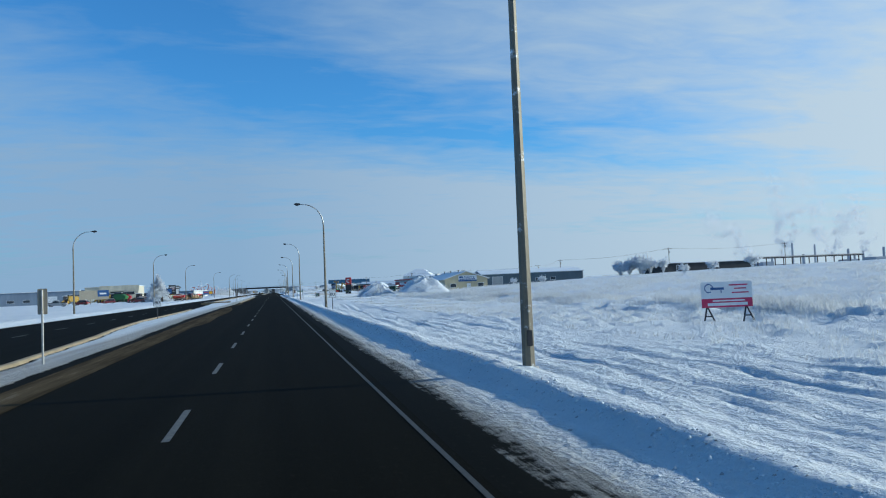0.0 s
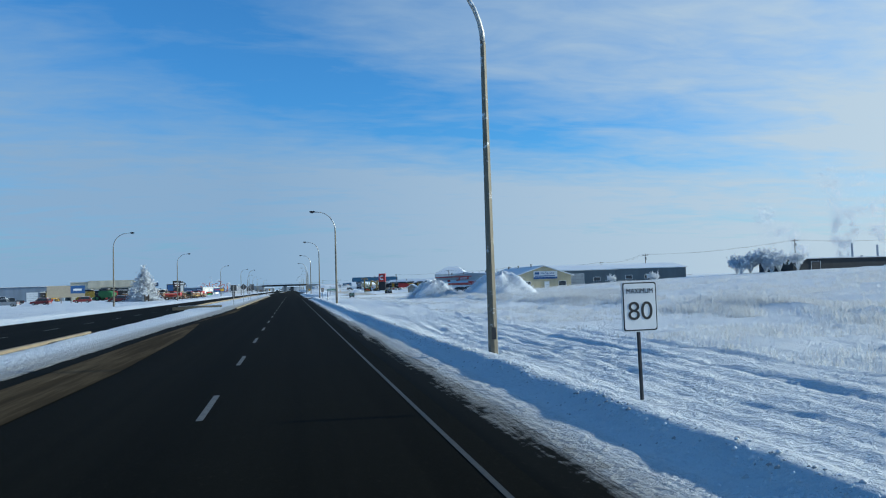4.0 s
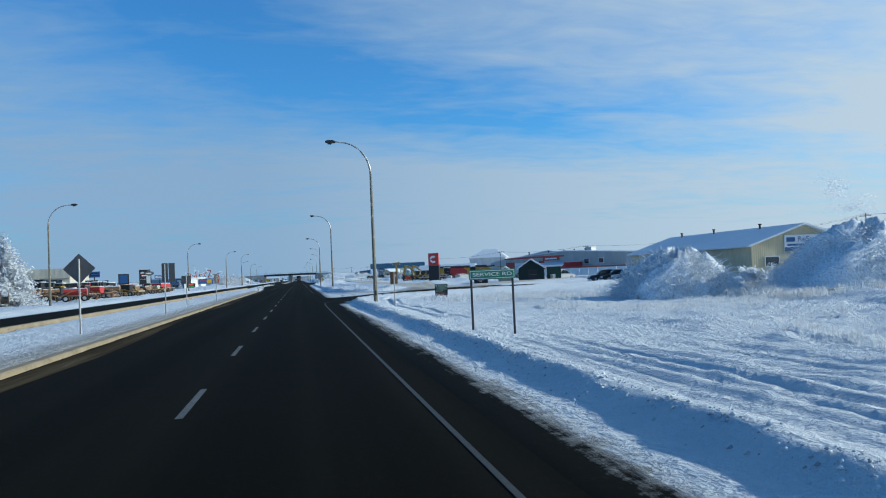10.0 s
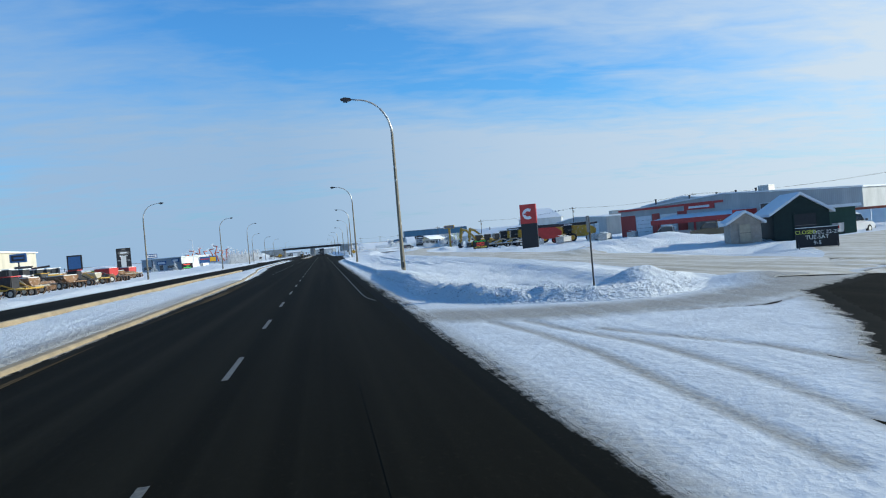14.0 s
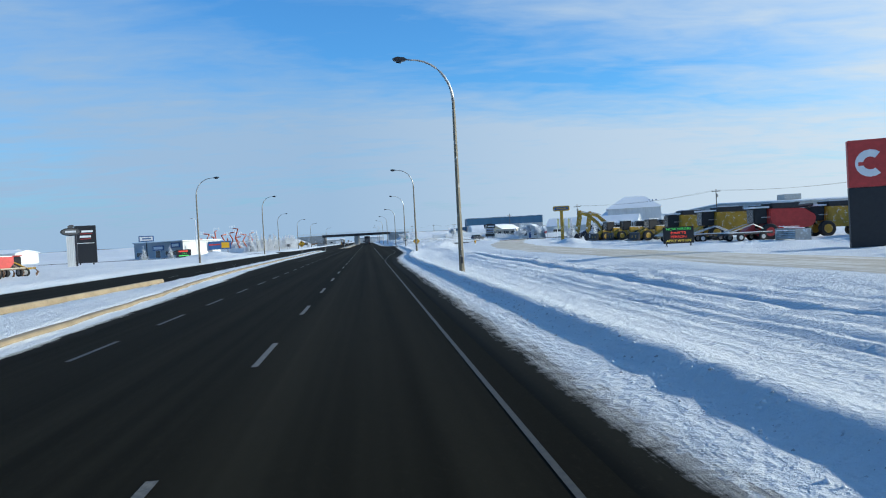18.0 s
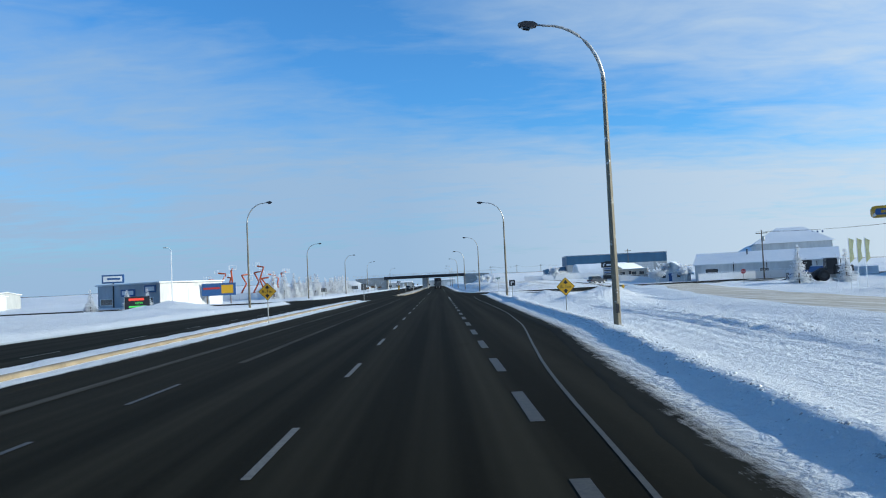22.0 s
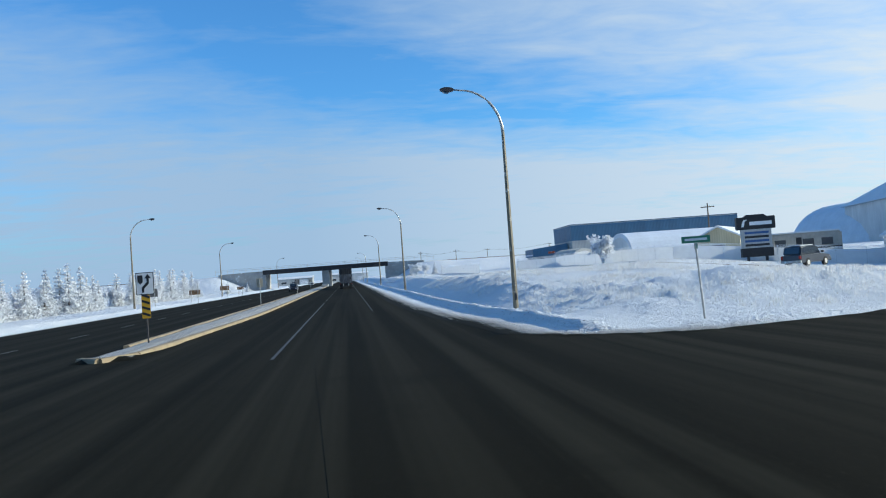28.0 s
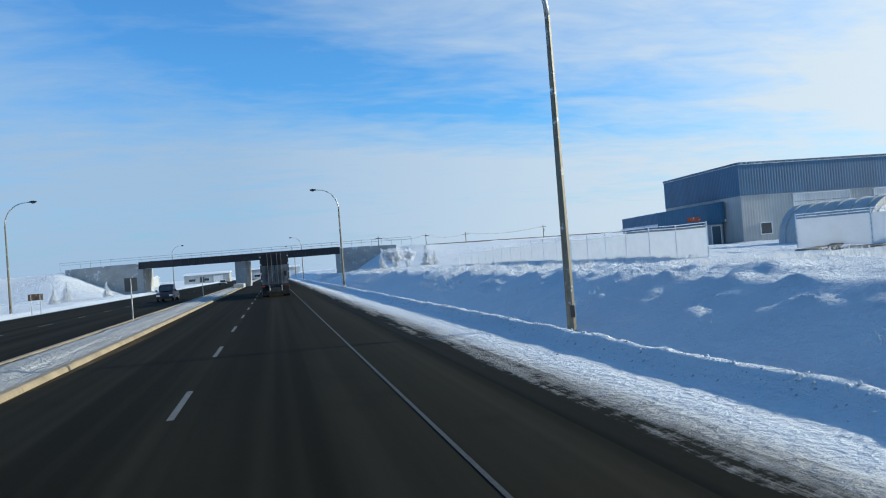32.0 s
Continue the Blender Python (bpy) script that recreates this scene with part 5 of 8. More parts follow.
pole_sign(-55.0, 447, 8, 2.8, 1.6, 5.0, BLUE, "dark blue sign on a single post", BLACK)
pole_sign(-65.0, 600.5, 10, 4.2, 1.7, 5.0, BLUE, "blue and white sign on a single post")
pole_sign(-52.5, 470, 8, 3.0, 3.2, 2.6, BLACK, "dark blue sign on a single post", BLUE)
s = thing("billboard", -65, 362, ground_z(-65, 362), 12, "weathered billboard on posts", "billboard")
for u in (-4, -1.3, 1.3, 4):
    post(s, 5.2, u, 0.12, WOOD)
boxpart("panel", (-5, 5, -0.15, 0.0, 1.8, 5.2), TAN, s)
boxpart("blue_panel", (1.2, 5, -0.16, -0.151, 2.9, 5.2), BLUE, s)
boxpart("lettering_bar", (1.9, 4.2, -0.17, -0.161, 3.7, 4.3), WHITE, s)
s = thing("billboard", -44, 601, ground_z(-44, 601), 12, "blue billboard with red and yellow shapes", "billboard")
for u in (-2.3, 2.3):
    post(s, 2.5, u, 0.1, WOOD)
boxpart("panel", (-3.3, 3.3, -0.15, 0.0, 1.7, 4.2), BLUE, s)
boxpart("picture", (0.5, 2.8, -0.16, -0.151, 2.1, 3.8), SIGN_YELLOW, s)
boxpart("red_band", (-3.0, 0.2, -0.16, -0.151, 3.0, 3.4), RED, s)
s = thing("led_message_board", -46, 565.5, ground_z(-46, 565.5), 14, "black lit message board in the snow", "sign board")
boxpart("cabinet", (-1.8, 1.8, -0.15, 0.15, 0.3, 2.2), BLACK, s)
boxpart("red_line", (-1.2, 1.0, -0.165, -0.151, 1.6, 1.95), LED_RED, s)
words("lettering", "NEW", 0.5, 0.3, -0.165, 1.2, s, LED_GREEN)
boxpart("green_line", (-1.2, 1.2, -0.165, -0.151, 0.55, 0.8), LED_GREEN, s)

# stop sign at the side street
s = thing("stop_sign", 46.5, 563, ground_z(46.5, 563), -10, "red octagonal stop sign on a thin post", "road sign")
post(s, 2.1)
bm = bmesh.new()
prism(bm, [(0.38 * math.cos(radians(22.5 + 45 * k)), 1.95 + 0.38 * math.sin(radians(22.5 + 45 * k))) for k in range(8)], -0.02, 0)
part("panel", bm, RED, s)
words("lettering", "STOP", 0.22, 0, -0.028, 1.95, s, WHITE, width=0.55)
back_sign(9.7, 326.0, 0.6, 0.6, 2.35, 78, SIGN_BACK, "thin sign turned side-on, on a post in the ploughed bank", material_post=DARK_STEEL)

# brown sand and slush drifted beside the median
def drift(name, pts, label, z=0.014):
    bm = bmesh.new()
    bm.faces.new([bm.verts.new((x, y, z)) for x, y in pts])
    tagged(new(name, mesh_of(name, bm, SLUSH)), label, "road dirt", kind="structure")


SLUSH = Mat("brown_slush", 0.9, 0, 0.02)
_v = SLUSH.coord((1.3, 0.07, 1))
_n = SLUSH.noise(_v, 1.1, 7, 0.72)
SLUSH.color(SLUSH.ramp(_n, [(0.30, (0.026, 0.019, 0.011)), (0.46, (0.050, 0.035, 0.018)), (0.60, (0.095, 0.068, 0.038)), (0.74, (0.26, 0.22, 0.165))]))
SLUSH.bump(_n, 0.4, 0.03)
SLUSH = SLUSH.m
drift("sand_drift", [(-5.4, 58), (-5.35, 105), (-5.4, 116), (-4.9, 123), (-5.2, 135), (-5.0, 150), (-5.4, 165), (-6.4, 180), (-6.75, 180), (-7.0, 165), (-6.9, 130), (-6.6, 105), (-6.4, 58)], "brown sand and slush beside the median")
for y0, y1, w in ((180, 300, 0.75), (300, 372, 0.65), (604, 780, 0.55)):
    ys = np.arange(y0, y1 + 1, 8)
    edge = [(float(median_right(np.array(y))) + w * (0.75 + 0.5 * math.sin(y * 0.13)), float(y)) for y in ys]
    drift("sand_drift", edge + [(float(median_right(np.array(y))), float(y)) for y in ys[::-1]], "strip of brown slush along the median kerb")


# ---- buildings ----
def opening(parent, name, u0, u1, z0, z1, material, front=True, y=-0.05, frame_m=None):
    """A door or window set in the front wall: frame proud, pane recessed."""
    bm = bmesh.new()
    w = 0.09
    for a in ((u0 - w, u1 + w, z1, z1 + w), (u0 - w, u1 + w, z0 - w, z0), (u0 - w, u0, z0, z1), (u1, u1 + w, z0, z1)):
        box(bm, a[0], a[1], y - 0.06, y + 0.04, a[2], a[3])
    f = part(name, bm, frame_m or WHITE, parent)
    bm = bmesh.new()
    box(bm, u0, u1, y - 0.01, y + 0.03, z0, z1)
    part("pane" if name == "window" else "leaf", bm, material, f)
    if name == "door":
        bm = bmesh.new()
        n = max(2, int((z1 - z0) / 0.7))
        for k in range(1, n):
            z = z0 + (z1 - z0) * k / n
            box(bm, u0, u1, y - 0.02, y - 0.011, z - 0.02, z + 0.02)
        part("panel_joint", bm, SIGN_BACK, f)


def building(name, x, y, z, rz, w, d, h, wall_m, label, ridge=0.0, axis="x", roof_m=None, doors=(), windows=(), band=0.0, band_m=None, eave=0.4, plinth=0.0):
    """Walls, roof and openings. Local x runs along the front, y into the depth; axis: way of the ridge."""
    b = thing(name, x, y, z, rz, label, "building")
    t = 0.25
    lo = -1.5
    for dims in ((0, w, 0, t), (0, w, d - t, d), (0, t, t, d - t), (w - t, w, t, d - t)):
        boxpart("wall", (*dims, lo, h), wall_m, b)
    if band:
        for dims in ((-0.06, w + 0.06, -0.06, -0.003), (-0.06, -0.003, 0, d), (w + 0.003, w + 0.06, 0, d)):
            boxpart("fascia_band", (*dims, h - band, h + 0.05), band_m, b)
    rm = roof_m or CLEAN_SNOW
    e = eave
    if ridge <= 0:
        boxpart("roof", (-e, w + e, -e, d + e, h + 0.003, h + 0.28), rm, b)
    else:
        if axis == "x":
            tri = [(0, h), (d, h), (d / 2, h + ridge)]
            for u in (0, w - t):
                bm = bmesh.new()
                prism(bm, tri, u, u + t, "x")
                part("gable", bm, wall_m, b)
            s = ridge / (d / 2)
            for k in (0, 1):
                bm = bmesh.new()
                if k == 0:
                    pts = [(-e, h - e * s + 0.02), (d / 2, h + ridge + 0.02), (d / 2, h + ridge + 0.26), (-e, h - e * s + 0.26)]
                else:
                    pts = [(d + e, h - e * s + 0.02), (d / 2, h + ridge + 0.02), (d / 2, h + ridge + 0.26), (d + e, h - e * s + 0.26)]
                prism(bm, pts, -e, w + e, "x")
                part("roof_slope", bm, rm, b)
        else:
            tri = [(0, h), (w, h), (w / 2, h + ridge)]
            for v in (0, d - t):
                bm = bmesh.new()
                prism(bm, tri, v, v + t)
                part("gable", bm, wall_m, b)
            s = ridge / (w / 2)
            for k in (0, 1):
                o = -e if k == 0 else w + e
                bm = bmesh.new()
                prism(bm, [(o, h - e * s + 0.02), (w / 2, h + ridge + 0.02), (w / 2, h + ridge + 0.26), (o, h - e * s + 0.26)], -e, d + e)
                part("roof_slope", bm, rm, b)
    for u0, u1, z0, z1, m in doors:
        opening(b, "door", u0, u1, z0, z1, m, frame_m=wall_m if name == "garden_shed" else None)
    for u0, u1, z0, z1 in windows:
        opening(b, "window", u0, u1, z0, z1, GLASS)
    return b


def side_openings(b, d, items):
    """Openings in the left (local x = 0) wall: (v0, v1, z0, z1, kind, material)."""
    for v0, v1, z0, z1, kind, m in items:
        bm = bmesh.new()
        box(bm, -0.10, -0.005, v0 - 0.1, v1 + 0.1, z0 - 0.1, z1 + 0.1)
        f = part(kind, bm, WHITE, b)
        bm = bmesh.new()
        box(bm, -0.125, -0.103, v0, v1, z0, z1)
        part("pane" if kind == "window" else "leaf", bm, m, f)


def chimney(b, u, v, z, h=1.2, r=0.16):
    bm = bmesh.new()
    tube(bm, [(u, v, z), (u, v, z + h)], r, 8)
    tube(bm, [(u, v, z + h), (u, v, z + h + 0.15)], r * 1.5, 8)
    part("roof_vent", bm, DARK_STEEL, b)


# beige store with its long snowy roof; gable to the south
b = building("store_building", 58.4, 317, ground_z(60, 330) - 0.1, 0, 15.5, 35, 3.8, BEIGE_METAL, "beige metal store with a long snow-covered roof", 2.5, "y", eave=0.7,
             windows=((2, 4, 1, 2.2), (12, 14, 1, 2.2)), doors=((8, 9.2, 0, 2.1, WHITE),))
side_openings(b, 36, [(22, 29, 0.6, 2.4, "window", GLASS), (14, 18.5, 0, 3.0, "door", WHITE), (31, 32, 1.2, 2.0, "window", GLASS), (8, 9, 0, 2.1, "door", WHITE)])
boxpart("sign_panel", (4.9, 11.6, -0.13, -0.06, 2.9, 5.0), WHITE, b, "white store sign panel")
boxpart("sign_band", (4.9, 11.6, -0.14, -0.131, 2.9, 3.4), BLUE, b)
words("lettering", "ReStore", 1.0, 8.8, -0.15, 4.4, b, BLUE, width=3.8)
boxpart("lettering_bar", (5.2, 6.5, -0.14, -0.131, 4.1, 4.7), BLUE, b)
boxpart("lettering_bar", (5.3, 11.0, -0.142, -0.132, 3.55, 3.8), BLUE, b)
boxpart("side_sign", (-0.2, -0.11, 18.8, 22, 2.3, 3.2), WHITE, b)
for v in (8, 20, 30):
    chimney(b, 7, v, 5.7)

b = building("long_workshop", 78, 338, ground_z(95, 340) - 0.3, -6, 18, 20, 4.4, TEAL_METAL, "long slate-grey workshop with a snowy roof", 1.6, "x", doors=((4, 8, 0, 3.4, GREY_METAL),), windows=((11, 13, 1.2, 2.2),))
b = building("long_workshop", 95.8, 336, ground_z(105, 340) - 0.3, -6, 22, 22, 4.2, TEAL_METAL, "low slate-grey workshop with a snowy roof", 1.5, "x", windows=((3, 5, 1.2, 2.2), (9, 11, 1.2, 2.2)))
building("storage_shed", 143, 318, ground_z(160, 325) - 0.2, 0, 40, 16, 3.4, plain("dark_boards", (0.035, 0.04, 0.045), 0.8, 0, 0.3, 0.6), "long dark low storage shed in the snow", 0, doors=((6, 9, 0, 2.6, DARK_STEEL),))

# pipe rack and refinery, far off to the side of the sun
rack = thing("pipe_rack", 186, 326, ground_z(200, 326) - 0.2, 0, "long dark steel pipe rack on posts", "pipe rack")
for k in range(14):
    boxpart("post", (k * 4 - 0.15, k * 4 + 0.15, -0.15, 0.15, 0, 3.4), DARK_STEEL, rack)
boxpart("beam", (-1, 54, -0.5, 0.5, 3.4, 3.9), DARK_STEEL, rack)
boxpart("pipe", (-1, 54, -0.2, 0.2, 3.95, 4.25), GALV, rack)

# grey service building with red trim
b = building("service_building", 62, 446, -0.1, -63, 48, 9, 5.2, GREY_METAL, "grey metal service building with red trim and snow", 1.3, "y", eave=0.3,
             doors=((4, 7.6, 0, 3.8, WHITE), (10, 13.6, 0, 3.8, WHITE)), windows=((31, 32.6, 2.9, 4.1), (36, 37.6, 2.9, 4.1)))
for u0, u1 in ((0, 3.7), (7.9, 9.7), (13.9, 16)):
    boxpart("red_panel", (u0, u1, -0.09, -0.02, 0, 4.2), RED_METAL, b)
boxpart("red_trim", (-0.3, 24, -0.35, -0.31, 5.1, 5.5), RED, b)
boxpart("sign_panel", (15.5, 22, -0.14, -0.05, 4.2, 5.2), RED, b)
boxpart("lettering_bar", (16.5, 21, -0.16, -0.141, 4.5, 4.9), WHITE, b)
bm = bmesh.new()
prism(bm, [(-7, 2.4), (0, 3.3), (0, 3.6), (-7, 2.7)], 13, 30, "x")
canopy = part("canopy_roof", bm, CLEAN_SNOW, b)
boxpart("canopy_fascia", (13, 30, -7.2, -7.003, 1.9, 2.75), RED, b)
boxpart("canopy_end", (30.003, 30.2, -7.2, 0, 1.5, 3.4), RED, b)
boxpart("canopy_post", (14, 14.3, -6.8, -6.5, -0.5, 2.3), RED, b)
boxpart("canopy_post", (22, 22.3, -6.8, -6.5, -0.5, 2.3), RED, b)
for u in (6, 14, 20, 24, 28):
    chimney(b, u, 4, 6.0, 1.0)
boxpart("roof_unit", (29, 31, 3, 5, 6.2, 7.4), GALV, b)
b = building("service_building", 70, 452, -0.1, -63, 20, 22, 6.0, WHITE_METAL, "pale metal shop behind the service building", 1.2, "y", windows=((4, 5.5, 3.5, 4.7), (14, 15.5, 3.5, 4.7)))

b = thing("snow_fence", 56, 398, 0, -63, "long white hoarding with an orange top rail", "fence")
for k in range(10):
    boxpart("panel", (k * 2.6, k * 2.6 + 2.55, 0, 0.08, 0, 1.7), WHITE, b)
boxpart("top_rail", (0, 26, -0.02, 0.1, 1.703, 2.0), ORANGE, b)

b = building("garden_shed", 39.6, 360, -0.1, -20, 4.6, 6, 2.2, plain("dark_green_boards", (0.007, 0.022, 0.02), 0.7, 0, 0.3), "dark green shed with a snowy gable roof", 1.5, "y", doors=((1.7, 3.5, 0, 2.0, BLACK),))
building("garden_shed", 36.0, 361, -0.1, -20, 2.6, 3, 1.7, plain("tan_boards", (0.35, 0.30, 0.25), 0.7), "small tan shed with a snowy gable roof", 0.8, "y", doors=((0.8, 1.7, 0, 1.5, TAN),))
building("container", 45.4, 361, -0.1, -20, 2.6, 5, 2.3, plain("green_container", (0.02, 0.06, 0.045), 0.6), "dark green steel container in the snow", 0)

# dealership shop behind the machine yard
b = building("dealer_shop", 98, 600, -0.1, -97, 82, 30, 5.6, GREY_METAL, "long grey metal dealership shop with snowy roof", 1.2, "y", doors=((60, 64, 0, 4, WHITE), (68, 72, 0, 4, WHITE)), windows=((40, 42, 2.6, 3.8), (50, 52, 2.6, 3.8)))
boxpart("yellow_band", (20, 50, -0.12, -0.03, 3.4, 4.0), YELLOW, b)
boxpart("sign_panel", (54, 57, -0.14, -0.03, 3.6, 5.0), RED, b)
boxpart("roof_unit", (56, 60, 8, 12, 6.6, 7.9), GALV, b)

# low white warehouse and the high hipped store behind it
b = building("white_warehouse", 65, 637, -0.1, -27, 32, 14, 3.7, WHITE_METAL, "long low white warehouse with a deep snowy roof", 2.7, "x", windows=((2.5, 5.5, 1.6, 2.6), (15, 17, 1.2, 2.2)))
for u in (9, 16.5, 25):
    boxpart("downpipe", (u, u + 0.2, -0.15, -0.03, 0, 4.0), BLACK, b)
chimney(b, 12, 5, 5.8)
b = building("small_house", 56.5, 640, -0.1, -27, 7, 7, 2.7, WHITE_METAL, "small white house with a snowy gable roof", 2.0, "y", doors=((2.6, 3.5, 0, 2.0, BLUE),), windows=((0.9, 1.9, 0.9, 1.9), (4.6, 5.6, 0.9, 1.9)))
hip = thing("hipped_store", 130, 720, 3.3, -20, "large store under a high snow-covered hipped roof", "building")
boxpart("wall", (-13, 11, -15, 15, -4.3, 7.5), WHITE_METAL, hip)
bm = bmesh.new()
base = [bm.verts.new(p) for p in ((-14, -16, 7.3), (12, -16, 7.3), (12, 16, 7.3), (-14, 16, 7.3))]
ridge_v = [bm.verts.new(p) for p in ((-5.0, 0, 13.2), (4.0, 0, 13.2))]
for f in ((base[0], base[1], ridge_v[1], ridge_v[0]), (base[1], base[2], ridge_v[1]), (base[2], base[3], ridge_v[0], ridge_v[1]), (base[3], base[0], ridge_v[0]), tuple(base[::-1])):
    bm.faces.new(f)
part("roof", bm, CLEAN_SNOW, hip)
for k in range(3):
    boxpart("roof_vent", (6 + k * 1.6, 6.5 + k * 1.6, -6, -5.5, 10.5, 11.2), BLUE, hip)

# blue-banded shop on the bank, with its annexe and doors
zb = ground_z(60, 730) - 0.05
b = building("blue_shop", 47.6, 721.5, zb, -4, 36, 17, 8.2, GREY_METAL, "grey shop with a deep dark blue metal band", 0, band=3.2, band_m=BLUE_METAL, eave=0.1,
             doors=((6, 12.5, 0.1, 4.8, WHITE_METAL), (15.5, 22, 0.1, 4.8, WHITE_METAL), (25, 31.0, 0.1, 4.8, WHITE_METAL)), windows=((2.0, 3.2, 0.9, 2.0),))
boxpart("parapet", (-0.1, 36.1, -0.1, 17.1, 8.2 + 0.05, 8.45), BLUE_METAL, b)
for u in (5, 5.5, 13.2, 23, 32.5):
    bm = bmesh.new()
    tube(bm, [(u, -0.6, 0), (u, -0.6, 1.1)], 0.11, 8)
    part("bollard", bm, BLACK, b)
b = building("blue_annexe", 40.4, 725.5, zb, -4, 7.2, 9, 2.5, GREY_METAL, "low annexe with a dark blue sloping roof band", 0, band=0.2, band_m=BLUE_METAL, windows=((1.2, 2.0, 0.9, 1.9),), doors=((5.9, 6.9, 0, 2.1, TEAL_METAL),))
bm = bmesh.new()
prism(bm, [(-0.4, 2.2), (7.2, 2.5), (7.2, 4.7), (-0.4, 3.9)], -0.5, 9)
part("blue_roof", bm, BLUE_METAL, b)
boxpart("sign_panel", (2.9, 4.4, -0.58, -0.505, 2.75, 3.2), ORANGE, b)


def quonset(name, x, y, z, rz, w, length, h, m, label, ribs=0):
    """An arched shed: local x across, y along."""
    q = thing(name, x, y, z, rz, label, "building")
    bm = bmesh.new()
    prof = [(w / 2 * math.cos(radians(a)), h * math.sin(radians(a)) ** 0.85) for a in range(0, 181, 12)]
    prism(bm, prof, 0, length)
    part("shell", bm, m, q, smooth=False)
    bm = bmesh.new()
    prism(bm, [(u * 0.86, v * 0.86) for u, v in prof], -0.06, -0.003)
    part("end_wall", bm, WHITE_METAL, q)
    for k in range(ribs):
        bm = bmesh.new()
        v = length * (k + 0.5) / ribs
        tube(bm, [(u * 1.004, v, zz * 1.004 + 0.02) for u, zz in prof], 0.06, 5)
        part("rib", bm, m, q)
    return q


quonset("fabric_shed", 43.6, 684, ground_z(50, 684) - 0.1, -88, 10, 16, 4.7, FABRIC, "white fabric arched shed on the bank", 0)
quonset("arched_warehouse", 131, 720, 0.3, -8, 28, 40, 12.3, FABRIC, "large pale arched warehouse behind the yards", 0)
quonset("steel_hut", 41.8, 696.5, ground_z(42, 696) - 0.1, 15, 6, 7, 3.0, GREY_METAL, "small grey arched steel hut", 6)

b = building("yard_house", 49.2, 669, ground_z(51, 670) - 0.1, -38, 5.6, 15, 2.5, BEIGE_METAL, "tan gabled house with a long snowy roof behind the fence", 1.4, "y", windows=((1.6, 3.6, 0.9, 1.5),))

# far verge
CREAM_METAL = corrugated("cream_sheet_metal", (0.62, 0.56, 0.43))
b = building("equipment_dealer", -92, 466, 0, 3, 25, 26, 7.8, CREAM_METAL, "cream and white equipment dealership with a flat top", 0, windows=((10, 16, 1.0, 3.2), (17, 23, 3.6, 5.0)), doors=((4, 8, 0, 4, WHITE),))
boxpart("upper_band", (7, 25.3, -0.6, -0.05, 5.4, 8.3), CREAM_METAL, b)
boxpart("lettering_bar", (12, 18, -0.63, -0.601, 4.5, 5.2), BLACK, b)
building("grey_workshop", -132, 462, 0, 3, 38, 24, 6.4, corrugated("pale_blue_sheet", (0.22, 0.27, 0.33)), "long low blue-grey metal workshop", 0, doors=((24, 28, 0, 4, WHITE), (31, 34, 0, 3.5, RED)), windows=((6, 9, 1.5, 2.7), (13, 16, 1.5, 2.7)))
# grey-blue wall colour holds the shade on this pale building
b = building("rental_shop", -69.5, 603.5, 0, -33, 20, 15, 4.7, corrugated("shade_toned_pale_sheet", (0.36, 0.40, 0.44)), "pale metal rental shop with blue signs", 0, windows=((1, 5, 0.8, 2.0), (13, 18, 0.8, 2.0)), doors=((9, 11, 0, 2.3, GLASS),))
# added white sheet makes the sun-facing wall lighter by colour
boxpart("lit_tone_side", (20.003, 20.06, 0, 15, 0, 4.6), WHITE_METAL, b)
for v in (2, 6.5, 11):
    boxpart("loading_door", (20.065, 20.12, v, v + 3.2, 0, 3.8), WHITE, b)
boxpart("sign_panel", (8, 12.5, -0.2, -0.05, 2.4, 3.8), BLUE, b)
boxpart("sign_face", (8.4, 12.1, -0.22, -0.201, 2.7, 3.5), WHITE, b)
boxpart("sign_panel", (15.5, 19, -0.2, -0.05, 3.0, 4.4), BLUE, b)
boxpart("sign_face", (15.9, 18.6, -0.22, -0.201, 3.3, 4.1), WHITE, b)
for x, y, w, h, m in ((-150, 640, 30, 4, WHITE_METAL), (-190, 700, 40, 5, GREY_METAL), (-40, 1010, 20, 4, GREY_METAL), (-12, 1060, 26, 5, WHITE_METAL), (-75, 980, 26, 4, GREY_METAL), (30, 985, 18, 4, WHITE_METAL), (48, 1120, 34, 5, TEAL_METAL), (-130, 900, 36, 5, WHITE_METAL)):
    building("far_workshop", x, y, ground_z(x, y) - 0.2, 0, w, 18, h, m, "distant low metal workshop with snowy roof", 1.0, "x", windows=((2, 5, 1.2, 2.4), (8, 11, 1.2, 2.4)), doors=((w - 7, w - 3, 0, 3.2, WHITE),))


# ---- railway bridge over the road ----
br = thing("railway_bridge", 0, 0, 0, 0, "dark steel railway bridge on concrete abutments", "bridge")
bm = bmesh.new()
ang = math.atan2(-8.0, 38.1)
deck_m = Matrix.Translation((-25.5, 811, 0)) @ Matrix.Rotation(ang, 4, "Z")
L = 38.95


def bridge_part(name, dims, m, label=""):
    bm = bmesh.new()
    box(bm, *dims)
    bmesh.ops.transform(bm, matrix=deck_m, verts=bm.verts)
    return part(name, bm, m, br, label)


bridge_part("girder", (-0.6, L + 0.6, 0, 0.35, 5.15, 6.35), DARK_STEEL)
bridge_part("girder", (-0.6, L + 0.6, 4.2, 4.55, 5.15, 6.35), DARK_STEEL)
bridge_part("top_flange", (-0.6, L + 0.6, -0.3, 0.65, 6.353, 6.45), DARK_STEEL)
bridge_part("bottom_flange", (-0.6, L + 0.6, -0.2, 0.55, 5.05, 5.147), DARK_STEEL)
bridge_part("deck", (-0.6, L + 0.6, 0.36, 4.19, 5.9, 6.3), CONCRETE)
